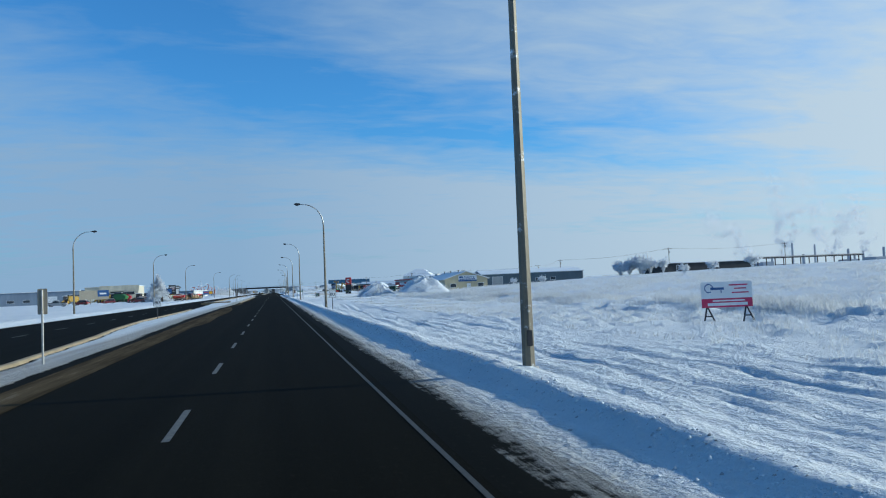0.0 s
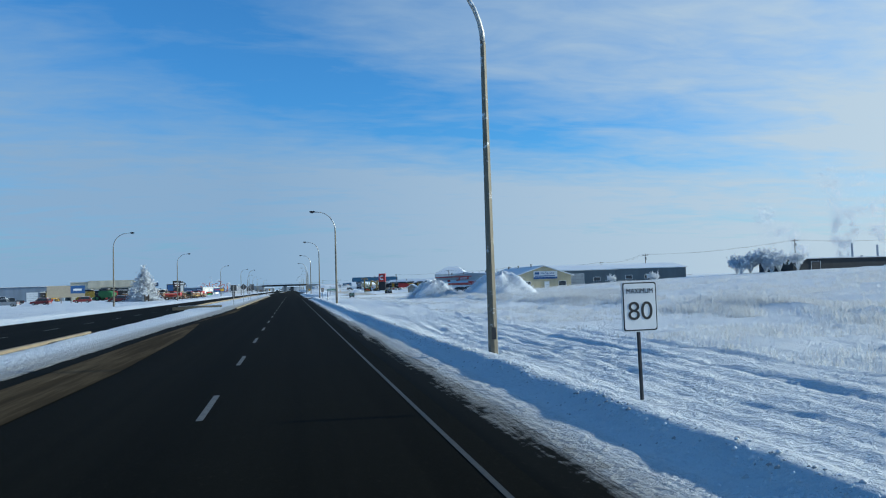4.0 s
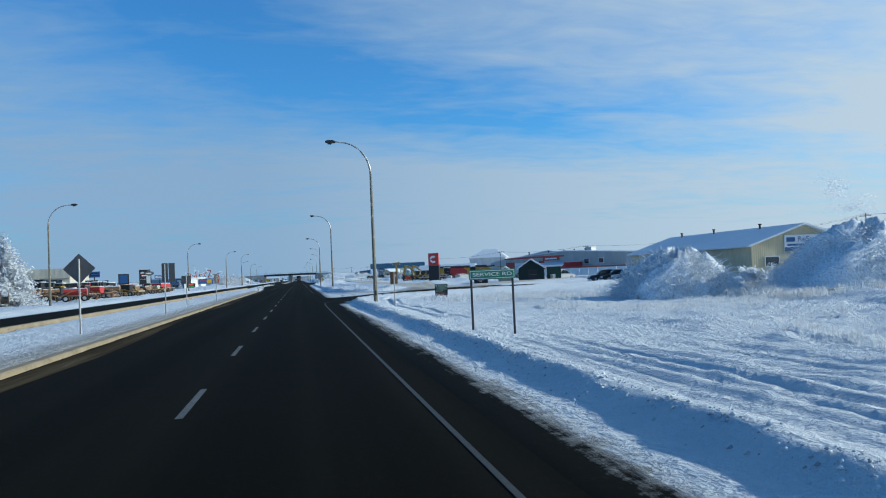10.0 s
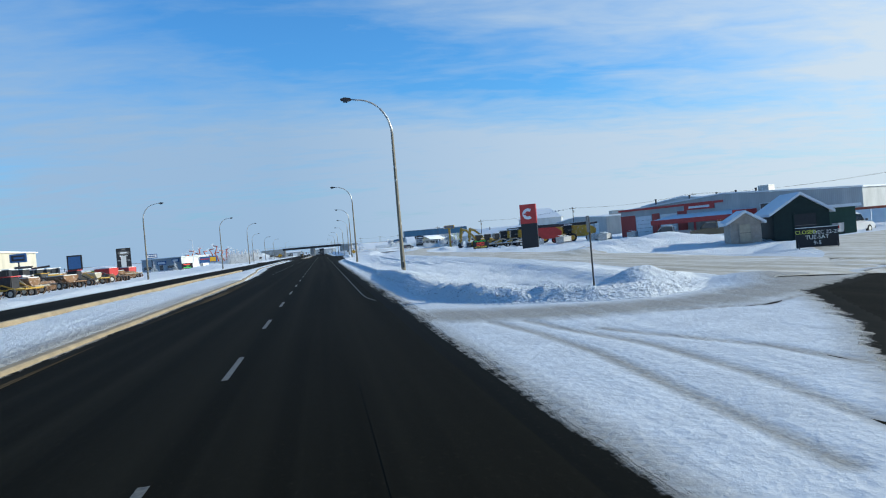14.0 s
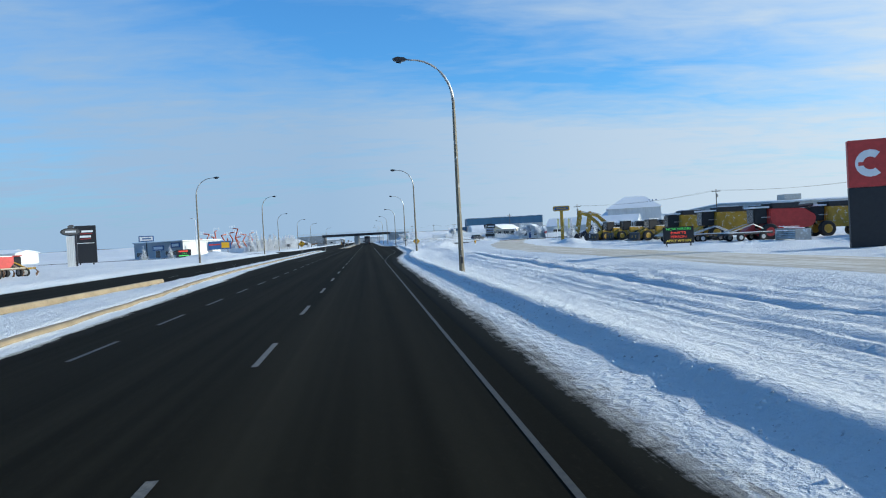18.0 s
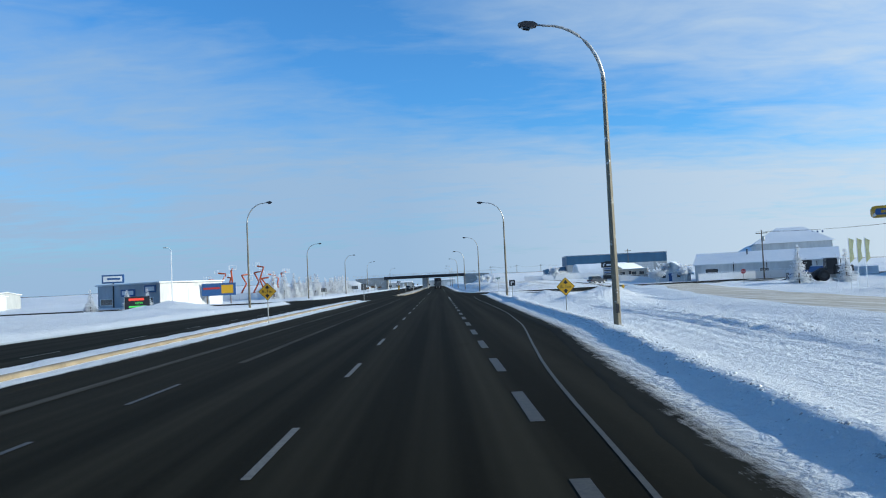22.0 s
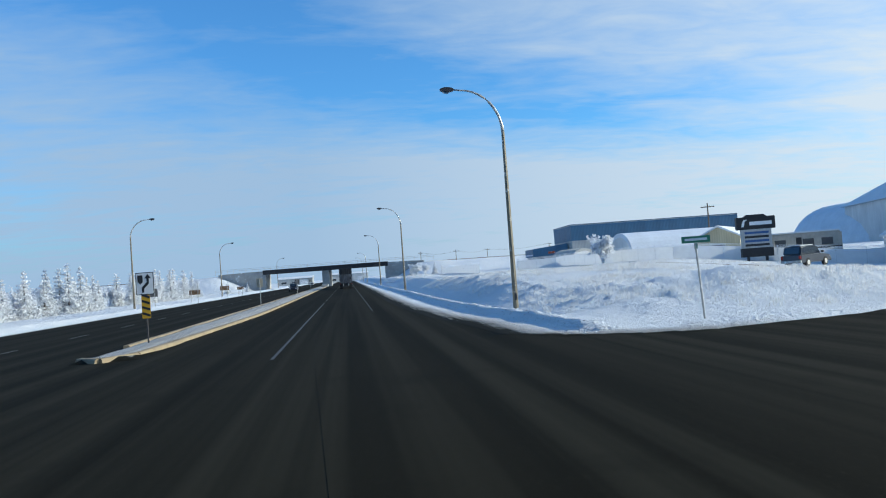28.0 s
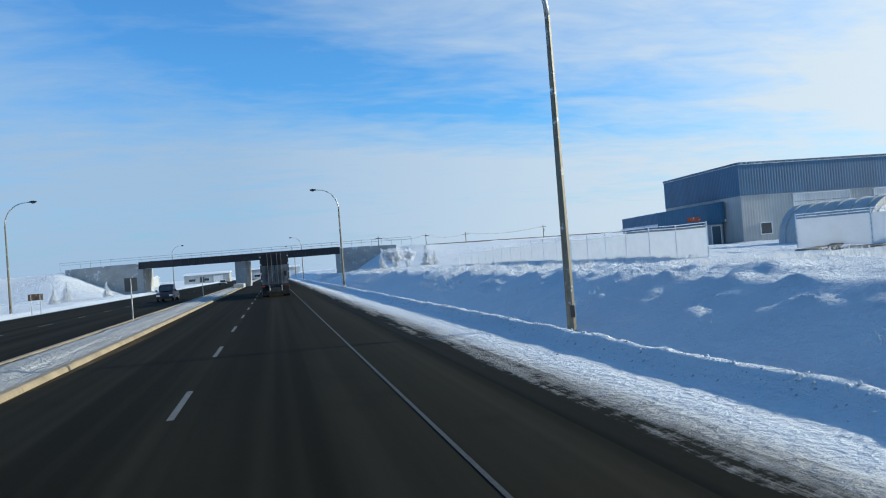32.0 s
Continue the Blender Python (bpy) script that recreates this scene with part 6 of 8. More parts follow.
for k in range(26):
    bridge_part("stiffener", (k * 1.55, k * 1.55 + 0.08, -0.15, -0.003, 5.15, 6.35), DARK_STEEL)
bridge_part("pier", (18.4, 20.6, 0.1, 4.4, -0.5, 5.05), CONCRETE)
bridge_part("left_abutment", (-6.0, 0.3, -0.4, 5.0, -0.5, 5.04), CONCRETE)
bridge_part("right_abutment", (L - 0.3, L + 6, -0.4, 5.0, -0.5, 5.04), CONCRETE)
for nm, u0, u1 in (("left_wing_wall", -15, -6.003), ("right_wing_wall", L + 6.003, L + 12)):
    bm = bmesh.new()
    inner = u1 if u0 < 0 else u0
    outer = u0 if u0 < 0 else u1
    prism(bm, [(inner, -0.5), (inner, 6.2), (outer, 6.0), (outer, 4.6)], -0.4, 0.3)
    bmesh.ops.transform(bm, matrix=deck_m, verts=bm.verts)
    part(nm, bm, CONCRETE, br)
bridge_part("abutment_cap", (-6.0, -0.62, -0.45, 0.35, 5.043, 6.2), CONCRETE)
bridge_part("abutment_cap", (L + 0.62, L + 6, -0.45, 0.35, 5.043, 6.2), CONCRETE)
rail_m = GALV
for z in (6.95, 7.4):
    bridge_part("hand_rail", (-16, L + 15, -0.3, -0.24, z, z + 0.06), rail_m)
for k in range(36):
    u = -16 + k * 2
    bridge_part("rail_post", (u, u + 0.06, -0.3, -0.24, 6.0 if (u < -0.6 or u > L) else 6.45, 7.4), rail_m)
bridge_part("snow_ledge", (-0.6, L + 0.6, -0.28, 0.63, 6.453, 6.53), CLEAN_SNOW)
gd = thing("crash_barrier", -6.3, 795, 0, 0, "grey concrete barrier round the bridge pier", "barrier")
boxpart("barrier_block", (-0.9, 0.9, -5, 5, 0, 0.8), CONCRETE, gd, "", 0.1)

# railway track along the embankment, far verge
for xs in ((-420, -45), (30, 420)):
    for off in (-0.72, 0.72):
        pts = []
        for x in np.arange(xs[0], xs[1], 15):
            rx = [p[0] for p in RAIL]
            ry = [p[1] for p in RAIL]
            yy = float(np.interp(x, rx, ry)) + off
            pts.append((float(x), yy, ground_z(x, yy) + 0.12))
        bm = bmesh.new()
        tube(bm, pts, 0.09, 4)
        tagged(new("rail", mesh_of("rail", bm, RUST)), "rusty steel rail along the snowy embankment", "rail", kind="structure")


# ---- fences ----
def panel_fence(pts, h, label, step=3.0, wire=True):
    f = thing("fence", 0, 0, 0, 0, label, "fence")
    for (ax, ay), (bx, by) in zip(pts, pts[1:]):
        a, bb = Vector((ax, ay, 0)), Vector((bx, by, 0))
        n = max(1, round((bb - a).length / step))
        for k in range(n):
            p, q = a.lerp(bb, k / n), a.lerp(bb, (k + 1) / n)
            zp, zq = ground_z(p.x, p.y), ground_z(q.x, q.y)
            t = (q - p).normalized()
            nn = Vector((t.y, -t.x, 0)) * 0.025
            bm = bmesh.new()
            vs = [bm.verts.new(Vector((*(c + s).xy, z))) for c, s, z in
                  ((p, nn, zp - 0.1), (q, nn, zq - 0.1), (q, nn, zq + h), (p, nn, zp + h), (p, -nn, zp - 0.1), (q, -nn, zq - 0.1), (q, -nn, zq + h), (p, -nn, zp + h))]
            for fc in ((0, 1, 2, 3), (7, 6, 5, 4), (0, 4, 5, 1), (3, 2, 6, 7)):
                bm.faces.new([vs[i] for i in fc])
            part("panel", bm, FROSTED_MESH, f)
            bm = bmesh.new()
            tube(bm, [(p.x, p.y, zp - 0.1), (p.x, p.y, zp + h + 0.3)], 0.04, 6)
            part("post", bm, TWIG, f)
            if wire:
                bm = bmesh.new()
                tube(bm, [(p.x, p.y, zp + h + 0.12), (q.x, q.y, zq + h + 0.12)], 0.025, 4)
                tube(bm, [(p.x, p.y, zp + h + 0.26), (q.x, q.y, zq + h + 0.26)], 0.025, 4)
                part("frosted_wire", bm, FROST, f)
    return f


FROSTED_MESH = plain("rimed_chain_link", (0.82, 0.84, 0.86), 0.8, 0, 0.12, 1.5, world_space=True)
letting_light(FROSTED_MESH, 0.45, (0.85, 0.85, 0.84))
panel_fence([(21.4, 687.4), (22.3, 742)], 1.5, "chain-link fence panels white with hoar frost")
panel_fence([(28.0, 689.1), (33, 684), (35.5, 668), (40, 657), (46.5, 651), (60, 640)], 1.6, "chain-link fence panels white with hoar frost")
panel_fence([(64, 632), (66, 604), (88, 598)], 1.7, "white frosted fence round the warehouse")


# ---- power poles and wires ----
POLE_TOPS = {}


def power_pole(x, y, h, key="", rz=0):
    z = ground_z(x, y)
    p = thing("power_pole", x, y, z - 0.1, rz, "grey wooden power pole with a crossarm", "power pole", group="power poles")
    bm = bmesh.new()
    tube(bm, [(0, 0, 0), (0, 0, h)], [0.15, 0.10], 8)
    part("pole", bm, WOOD, p)
    boxpart("crossarm", (-1.1, 1.1, -0.07, 0.07, h - 0.7, h - 0.55), WOOD, p)
    for u in (-1.0, -0.4, 0.4, 1.0):
        bm = bmesh.new()
        tube(bm, [(u, 0, h - 0.55), (u, 0, h - 0.35)], 0.05, 6)
        part("insulator", bm, WHITE, p)
    if h > 9:
        bm = bmesh.new()
        tube(bm, [(0.3, 0, h - 2.2), (0.3, 0, h - 1.3)], 0.22, 8)
        part("transformer", bm, GALV, p)
    if key:
        POLE_TOPS[key] = (x, y, z + h - 0.4)


for key, x, y, h in (("a", 66, 600, 10), ("b", 92, 560, 11), ("c", 118, 520, 11), ("d", 150, 470, 11), ("e", 124, 372, 11), ("f", 153, 330, 10), ("g", 206, 330, 10), ("h", 62, 690, 9), ("i", 30, 865, 9), ("j", 45, 870, 9), ("k", 60, 880, 9), ("l", 90, 890, 10)):
    power_pole(x, y, h, key, -30)
for a, b2 in ("ab", "bc", "cd", "ef", "fg", "de", "ij", "jk", "kl"):
    p, q = Vector(POLE_TOPS[a]), Vector(POLE_TOPS[b2])
    for off in (-0.9, 0.9):
        bm = bmesh.new()
        pts = []
        for k in range(9):
            t = k / 8
            v = p.lerp(q, t)
            pts.append((v.x + off * 0.87, v.y + off * -0.5, v.z - 1.1 * 4 * t * (1 - t)))
        tube(bm, pts, 0.022, 4)
        w = new("power_line", mesh_of("power_line", bm, BLACK))
        tagged(w, "thin black power line between poles", "cable")


# ---- frosted trees, brush and grass ----
def leaf_cards(rng, centers, size, up_bias=0.2, flat=0.5):
    """Small bent triangles, two to a clump, round the given centres."""
    n = len(centers)
    a = rng.normal(size=(n, 3))
    a[:, 2] *= flat
    a /= np.linalg.norm(a, axis=1, keepdims=True)
    b = rng.normal(size=(n, 3))
    b -= a * (a * b).sum(1, keepdims=True)
    b /= np.linalg.norm(b, axis=1, keepdims=True)
    s = size * rng.uniform(0.6, 1.4, (n, 1))
    c = np.asarray(centers)
    v = np.stack([c - a * s - b * s * 0.45, c + a * s, c - a * s * 0.7 + b * s * 0.55, c + b * s * 0.2 + np.array([0, 0, 1]) * s * 0.55], 1)
    base = np.arange(n)[:, None] * 4
    f = np.concatenate([base + np.array([[0, 1, 3]]), base + np.array([[1, 2, 3]]), base + np.array([[2, 0, 3]])], 0)
    return v.reshape(-1, 3), f


def spruce_meshes(seed, h, r, n):
    rng = np.random.default_rng(seed)
    cs = []
    tiers = max(9, int(h * 2.2))
    for k in range(tiers):
        t = k / (tiers - 1)
        z = h * (0.07 + 0.90 * t)
        reach = r * (1 - t) ** 0.85 * rng.uniform(0.85, 1.1) + 0.08
        arms = max(5, int(15 * (1 - t) + 4))
        for j in range(arms):
            ang = rng.uniform(0, math.tau)
            ln = reach * rng.uniform(0.65, 1.15)
            m = max(5, int(n * ln / r / 2.2))
            u = rng.uniform(0.15, 1, m)
            sag = -0.28 * ln * u ** 2 + 0.12 * ln * u ** 4
            wob = rng.normal(0, 0.05 * r, (m, 3)) * (0.5 + u[:, None])
            cs.append(np.stack([np.cos(ang) * ln * u, np.sin(ang) * ln * u, z + sag + 0.0 * u], 1) + wob)
    cs = np.concatenate(cs)
    cs[:, 2] = np.maximum(cs[:, 2], 0.12)
    v, f = leaf_cards(rng, cs, 0.034 * r + 0.055, flat=0.55)
    crown = array_mesh("crown", v, f, FROST_DARK, False)
    bm = bmesh.new()
    tube(bm, [(0, 0, -0.2), (0, 0, h * 0.5), (0, 0, h * 0.97)], [0.04 * h * 0.5, 0.012 * h, 0.01], 7)
    return crown, mesh_of("trunk", bm, BARK)


def tree(name, meshes, x, y, rz, s, label, group=""):
    t = thing(name, x, y, ground_z(x, y) - 0.05, rz, label, "tree", group)
    t.scale = (s, s, s)
    for nm, me in zip(("crown", "trunk"), meshes):
        o = new(nm, me)
        o.parent = t
    return t


big_spruce = spruce_meshes(5, 10.0, 4.7, 190)
tree("spruce", big_spruce, -39.6, 340.5, 0, 1.0, "tall spruce thickly white with hoar frost", "")
row = [spruce_meshes(20 + k, 5.6, 1.75, 95) for k in range(4)]
rng = random.Random(4)
for k in range(58):
    y = 596 + k * 2.9 + rng.uniform(-1, 1)
    if y < 628:
        continue
    x = -38.5 + rng.uniform(-1.2, 1.2) + (1.5 if y > 700 else 0)
    tree("spruce", row[k % 4], x, y, rng.uniform(0, 360), rng.uniform(0.75, 1.25), "young spruce white with frost, one of a row", "row of frosted spruces")
for x, y, s in ((51.5, 556, 0.98), (56, 552, 0.8), (59, 560, 0.7), (-47, 572, 0.6), (-52, 576, 0.65), (-60, 580, 0.7), (-31, 770, 0.5), (-33, 785, 0.6), (-29, 795, 0.5), (24, 770, 0.6), (27, 778, 0.5), (18.5, 782, 0.55), (-36, 758, 0.8), (-43, 770, 0.9)):
    tree("spruce", row[int(abs(x)) % 4], x, y, x * 37, s, "young spruce white with frost in deep snow")


def shrub_meshes(seed, h, r, stems, n):
    rng = np.random.default_rng(seed)
    bm = bmesh.new()
    tips = []
    for k in range(stems):
        ang, lean = rng.uniform(0, math.tau), rng.uniform(0.1, 0.9)
        top = Vector((math.cos(ang) * r * lean, math.sin(ang) * r * lean, h * rng.uniform(0.6, 1.0)))
        mid = top * 0.5 + Vector((0, 0, h * 0.12))
        tube(bm, [(0, 0, -0.1), mid, top], [0.035, 0.025, 0.008], 4, False)
        for j in range(5):
            t = rng.uniform(0.4, 1)
            p = mid.lerp(top, t)
            q = p + Vector(rng.normal(0, 0.22 * r, 3)) + Vector((0, 0, 0.15 * h))
            tube(bm, [p, q], [0.015, 0.006], 3, False)
            tips += [p.lerp(q, u) for u in rng.uniform(0, 1.1, n)]
    cs = np.array([tuple(p) for p in tips]) + rng.normal(0, 0.04 * r, (len(tips), 3))
    v, f = leaf_cards(rng, cs, 0.06 * r + 0.02, flat=1.0)
    return array_mesh("crown", v, f, FROST, False), mesh_of("stem", bm, TWIG)


def shrub(meshes, x, y, s, label="bare shrub thick with hoar frost"):
    t = thing("shrub", x, y, ground_z(x, y) - 0.05, x * 53 % 360, label, "shrub")
    t.scale = (s, s, s)
    for nm, me in zip(("crown", "stem"), meshes):
        o = new(nm, me)
        o.parent = t


bushes = [shrub_meshes(50 + k, 2.0, 1.7, 22, 22) for k in range(3)]
for k, (x, y, s) in enumerate(((134, 318, 2.8), (131, 321, 2.4), (137, 316, 2.4), (128, 323, 2.2), (133, 314, 2.2), (140, 312, 2.0), (126, 318, 1.9), (33.9, 665, 1.5), (78, 300, 0.9), (85, 292, 1.0), (120, 250, 1.2), (105, 240, 1.1), (140, 260, 1.5), (60, 640, 2.0), (62, 637, 1.7), (55, 636, 1.4), (19, 770, 1.3), (22, 776, 1.2),
                               (38, 286, 0.7), (40, 290, 0.8), (42, 288, 0.8), (35, 292, 0.6), (-48, 690, 1.5), (-52, 705, 1.7), (-50, 730, 1.6), (-55, 745, 1.7), (-46, 755, 1.5), (-60, 720, 1.8), (36.5, 289, 0.6), (-38, 700, 1.2), (-49, 660, 1.3))):
    shrub(bushes[k % 3], x, y, s)


def brush_heap(x, y, r, h, seed, label):
    """A mound of cut branches under rime."""
    rng = np.random.default_rng(seed)
    z0 = ground_z(x, y) - 0.2
    t = thing("brush_heap", x, y, z0, 0, label, "brush heap", group="frosted brush heaps")
    na, nr = 48, 18
    v, f = [(0, 0, h)], []
    for i in range(1, nr + 1):
        for j in range(na):
            a, q = j / na * math.tau, i / nr
            rr = r * q * (1 + 0.12 * math.sin(3 * a + seed) + 0.08 * math.sin(7 * a))
            v.append((rr * math.cos(a) * 1.25, rr * math.sin(a), h * (1 - q ** 2.1) * (1 + 0.14 * math.sin(5 * a + 9 * q)) + rng.normal(0, 0.22)))
    for j in range(na):
        f.append((0, 1 + j, 1 + (j + 1) % na))
    for i in range(nr - 1):
        for j in range(na):
            a, b2 = 1 + i * na + j, 1 + i * na + (j + 1) % na
            f += [(a, a + na, b2), (b2, a + na, b2 + na)]
    m = new("mound", array_mesh("mound", v, np.array(f), TWIG, False))
    m.parent = t
    bm = bmesh.new()
    n = 1500
    for k in range(n):
        a, q = rng.uniform(0, math.tau), math.sqrt(rng.uniform(0.0, 1))
        p = Vector((r * q * math.cos(a) * 1.25, r * q * math.sin(a), h * (1 - q ** 2.1) - 0.15))
        d = Vector((math.cos(a) * 0.9, math.sin(a) * 0.9, 0.35)) + Vector(rng.normal(0, 0.55, 3))
        d.normalize()
        ln = rng.uniform(0.6, 1.7)
        tube(bm, [p, p + d * ln * 0.6, p + d * ln + Vector((0, 0, -0.16))], [0.024, 0.018, 0.008], 3, False)
    part("branch_tangle", bm, TWIG, t, "tangled rimed branches")
    cs = []
    for k in range(9500):
        a, q = rng.uniform(0, math.tau), math.sqrt(rng.uniform(0, 1))
        cs.append((r * q * math.cos(a) * 1.25 + rng.normal(0, 0.2), r * q * math.sin(a) + rng.normal(0, 0.2), h * (1 - q ** 2.1) + rng.uniform(-0.1, 0.45)))
    vv, ff = leaf_cards(rng, np.array(cs), 0.075, flat=0.8)
    o = new("rime", array_mesh("rime", vv, ff, FROST, False))
    o.parent = t


brush_heap(43.0, 279.5, 6.2, 4.6, 3, "great heap of cut branches white with rime")
brush_heap(29.6, 284.2, 4.3, 3.5, 8, "lower heap of cut branches white with rime")


def grass_field(name, areas, count, hmin, hmax, seed, blades=7):
    rng = np.random.default_rng(seed)
    V, F = [], []
    n0 = 0
    for x0, x1, y0, y1, share in areas:
        n = int(count * share)
        x, y = rng.uniform(x0, x1, n * 3), rng.uniform(y0, y1, n * 3)
        keep = (fnoise(x, y, 6, 77, 3) + rng.normal(0, 0.16, n * 3)) > 0.1
        keep &= (paved(x, y) < -3.0)
        x, y = x[keep][:n], y[keep][:n]
        z = land(x, y)
        m = len(x)
        for k in range(blades):
            a = rng.uniform(0, math.tau, m)
            hh = rng.uniform(hmin, hmax, m)
            w = 0.005 + 0.010 * hh
            bx, by = x + rng.normal(0, 0.11, m), y + rng.normal(0, 0.11, m)
            lx, ly = np.cos(a) * hh * 0.7, np.sin(a) * hh * 0.7
            px, py = -np.sin(a) * w, np.cos(a) * w
            V.append(np.stack([np.stack([bx - px, by - py, z - 0.05], 1), np.stack([bx + px, by + py, z - 0.05], 1),
                               np.stack([bx + lx * 0.45 + px * 0.7, by + ly * 0.45 + py * 0.7, z + hh * 0.7], 1),
                               np.stack([bx + lx * 0.45 - px * 0.7, by + ly * 0.45 - py * 0.7, z + hh * 0.7], 1),
                               np.stack([bx + lx * 1.25, by + ly * 1.25, z + hh * 0.92], 1)], 1).reshape(-1, 3))
            base = n0 + np.arange(m)[:, None] * 5
            F += [base + np.array([[0, 1, 2]]), base + np.array([[0, 2, 3]]), base + np.array([[3, 2, 4]])]
            n0 += m * 5
    tagged(new(name, array_mesh(name, np.concatenate(V), np.concatenate(F), GRASS, False)), "rimed dead grass standing out of the snow", "grass", kind="stuff")


grass_field("field_grass", [(46, 75, 60, 300, 0.35), (75, 140, 80, 300, 0.30), (14, 46, 60, 285, 0.42)], 42000, 0.08, 0.32, 1, 10)
grass_field("bank_grass", [(9.5, 24, 602, 690, 0.40), (9.5, 21, 690, 780, 0.2), (14, 42, 596, 650, 0.35), (-60, -29, 770, 815, 0.25), (14, 40, 775, 800, 0.1)], 10000, 0.08, 0.27, 2, 11)
grass_field("tall_grass", [(30, 41, 60, 290, 1.4), (55, 110, 130, 260, 0.6), (34, 90, 285, 312, 0.2), (34, 56, 236, 275, 0.3)], 8000, 0.35, 0.75, 3, 9)
grass_field("corner_grass", [(10, 30, 286, 305, 1.0)], 900, 0.15, 0.55, 5, 10)

# loose snow clods along the ploughed ridge
CLOD = Mat("ploughed_clods", 0.8)
_geo = CLOD.n("ShaderNodeNewGeometry")
CLOD.color(CLOD.ramp(_geo.outputs["Random Per Island"], [(0.08, (0.34, 0.34, 0.34)), (0.30, (0.60, 0.62, 0.64)), (0.75, (0.72, 0.74, 0.75))]))
CLOD = CLOD.m
rng = np.random.default_rng(9)
n = 62000
cy = rng.uniform(56, 700, n)
cxx = right_edge(cy) + np.interp(cy, [56, 560, 610, 640], [1.78, 1.35, 2.05, 2.55]) + rng.normal(0, 0.20, n)
cy[-3500:] = rng.uniform(398, 504, 3500)
cxx[-3500:] = 12.0 + rng.normal(0, 0.8, 3500)
ok = (cy < 262) | (cy > 350)
cxx, cy = cxx[ok], cy[ok]
for foot, count in ((FOOT_SOUTH[:11], 7000), (FOOT_NORTH[:13], 9000)):
    pa = np.array(foot)
    run = np.concatenate([[0], np.cumsum(np.hypot(*np.diff(pa, axis=0).T))])
    at = rng.uniform(0, run[-1], count)
    fx, fy = np.interp(at, run, pa[:, 0]), np.interp(at, run, pa[:, 1])
    kx, ky = rng.normal(0.30, 0.25, (2, count))
    cxx, cy = np.concatenate([cxx, fx + kx]), np.concatenate([cy, fy + ky * (1 if foot[0][1] > 300 else -1)])
ok = (paved(cxx, cy) < -0.45) & ((near_corner(cxx, cy, FOOT_SOUTH) > 0.02) | (near_corner(cxx, cy, FOOT_NORTH) > 0.02) | (cy < 262) | (cy > 350))
cxx, cy = cxx[ok], cy[ok]
cz = land(cxx, cy)
sz = np.minimum(rng.gamma(1.4, 0.009, len(cy)), 0.042)[:, None, None] + 0.006
unit = np.array([(1, 0, 0.2), (-0.9, 0.2, 0), (0, 1, 0.1), (0.1, -0.9, 0.15), (0.1, 0, 0.85), (0, 0.1, -0.6)])
vv = unit[None] * sz * rng.uniform(0.6, 1.3, (len(cy), 6, 1)) + np.stack([cxx, cy, cz - 0.008], 1)[:, None, :]
oct_f = np.array([(0, 2, 4), (2, 1, 4), (1, 3, 4), (3, 0, 4), (2, 0, 5), (1, 2, 5), (3, 1, 5), (0, 3, 5)])
ff = (np.arange(len(cy))[:, None, None] * 6 + oct_f[None]).reshape(-1, 3)
tagged(new("snow_clods", array_mesh("snow_clods", vv.reshape(-1, 3), ff, CLOD, False)), "loose lumps of ploughed snow along the road edge", "snow", kind="stuff")


# ---- vehicles and machines ----
def wheel(parent, x, y, z, r, w, rim_m=None, n=18):
    """Axle along x."""
    bm = bmesh.new()
    tube(bm, [(x - w / 2, y, z), (x - w / 2 + 0.05 * r, y, z), (x + w / 2 - 0.05 * r, y, z), (x + w / 2, y, z)], [r * 0.9, r, r, r * 0.9], n)
    t = part("tyre", bm, RUBBER, parent)
    bm = bmesh.new()
    tube(bm, [(x - w / 2 - 0.012, y, z), (x + w / 2 + 0.012, y, z)], r * 0.56, 12)
    part("rim", bm, rim_m or GALV, t)
    return t


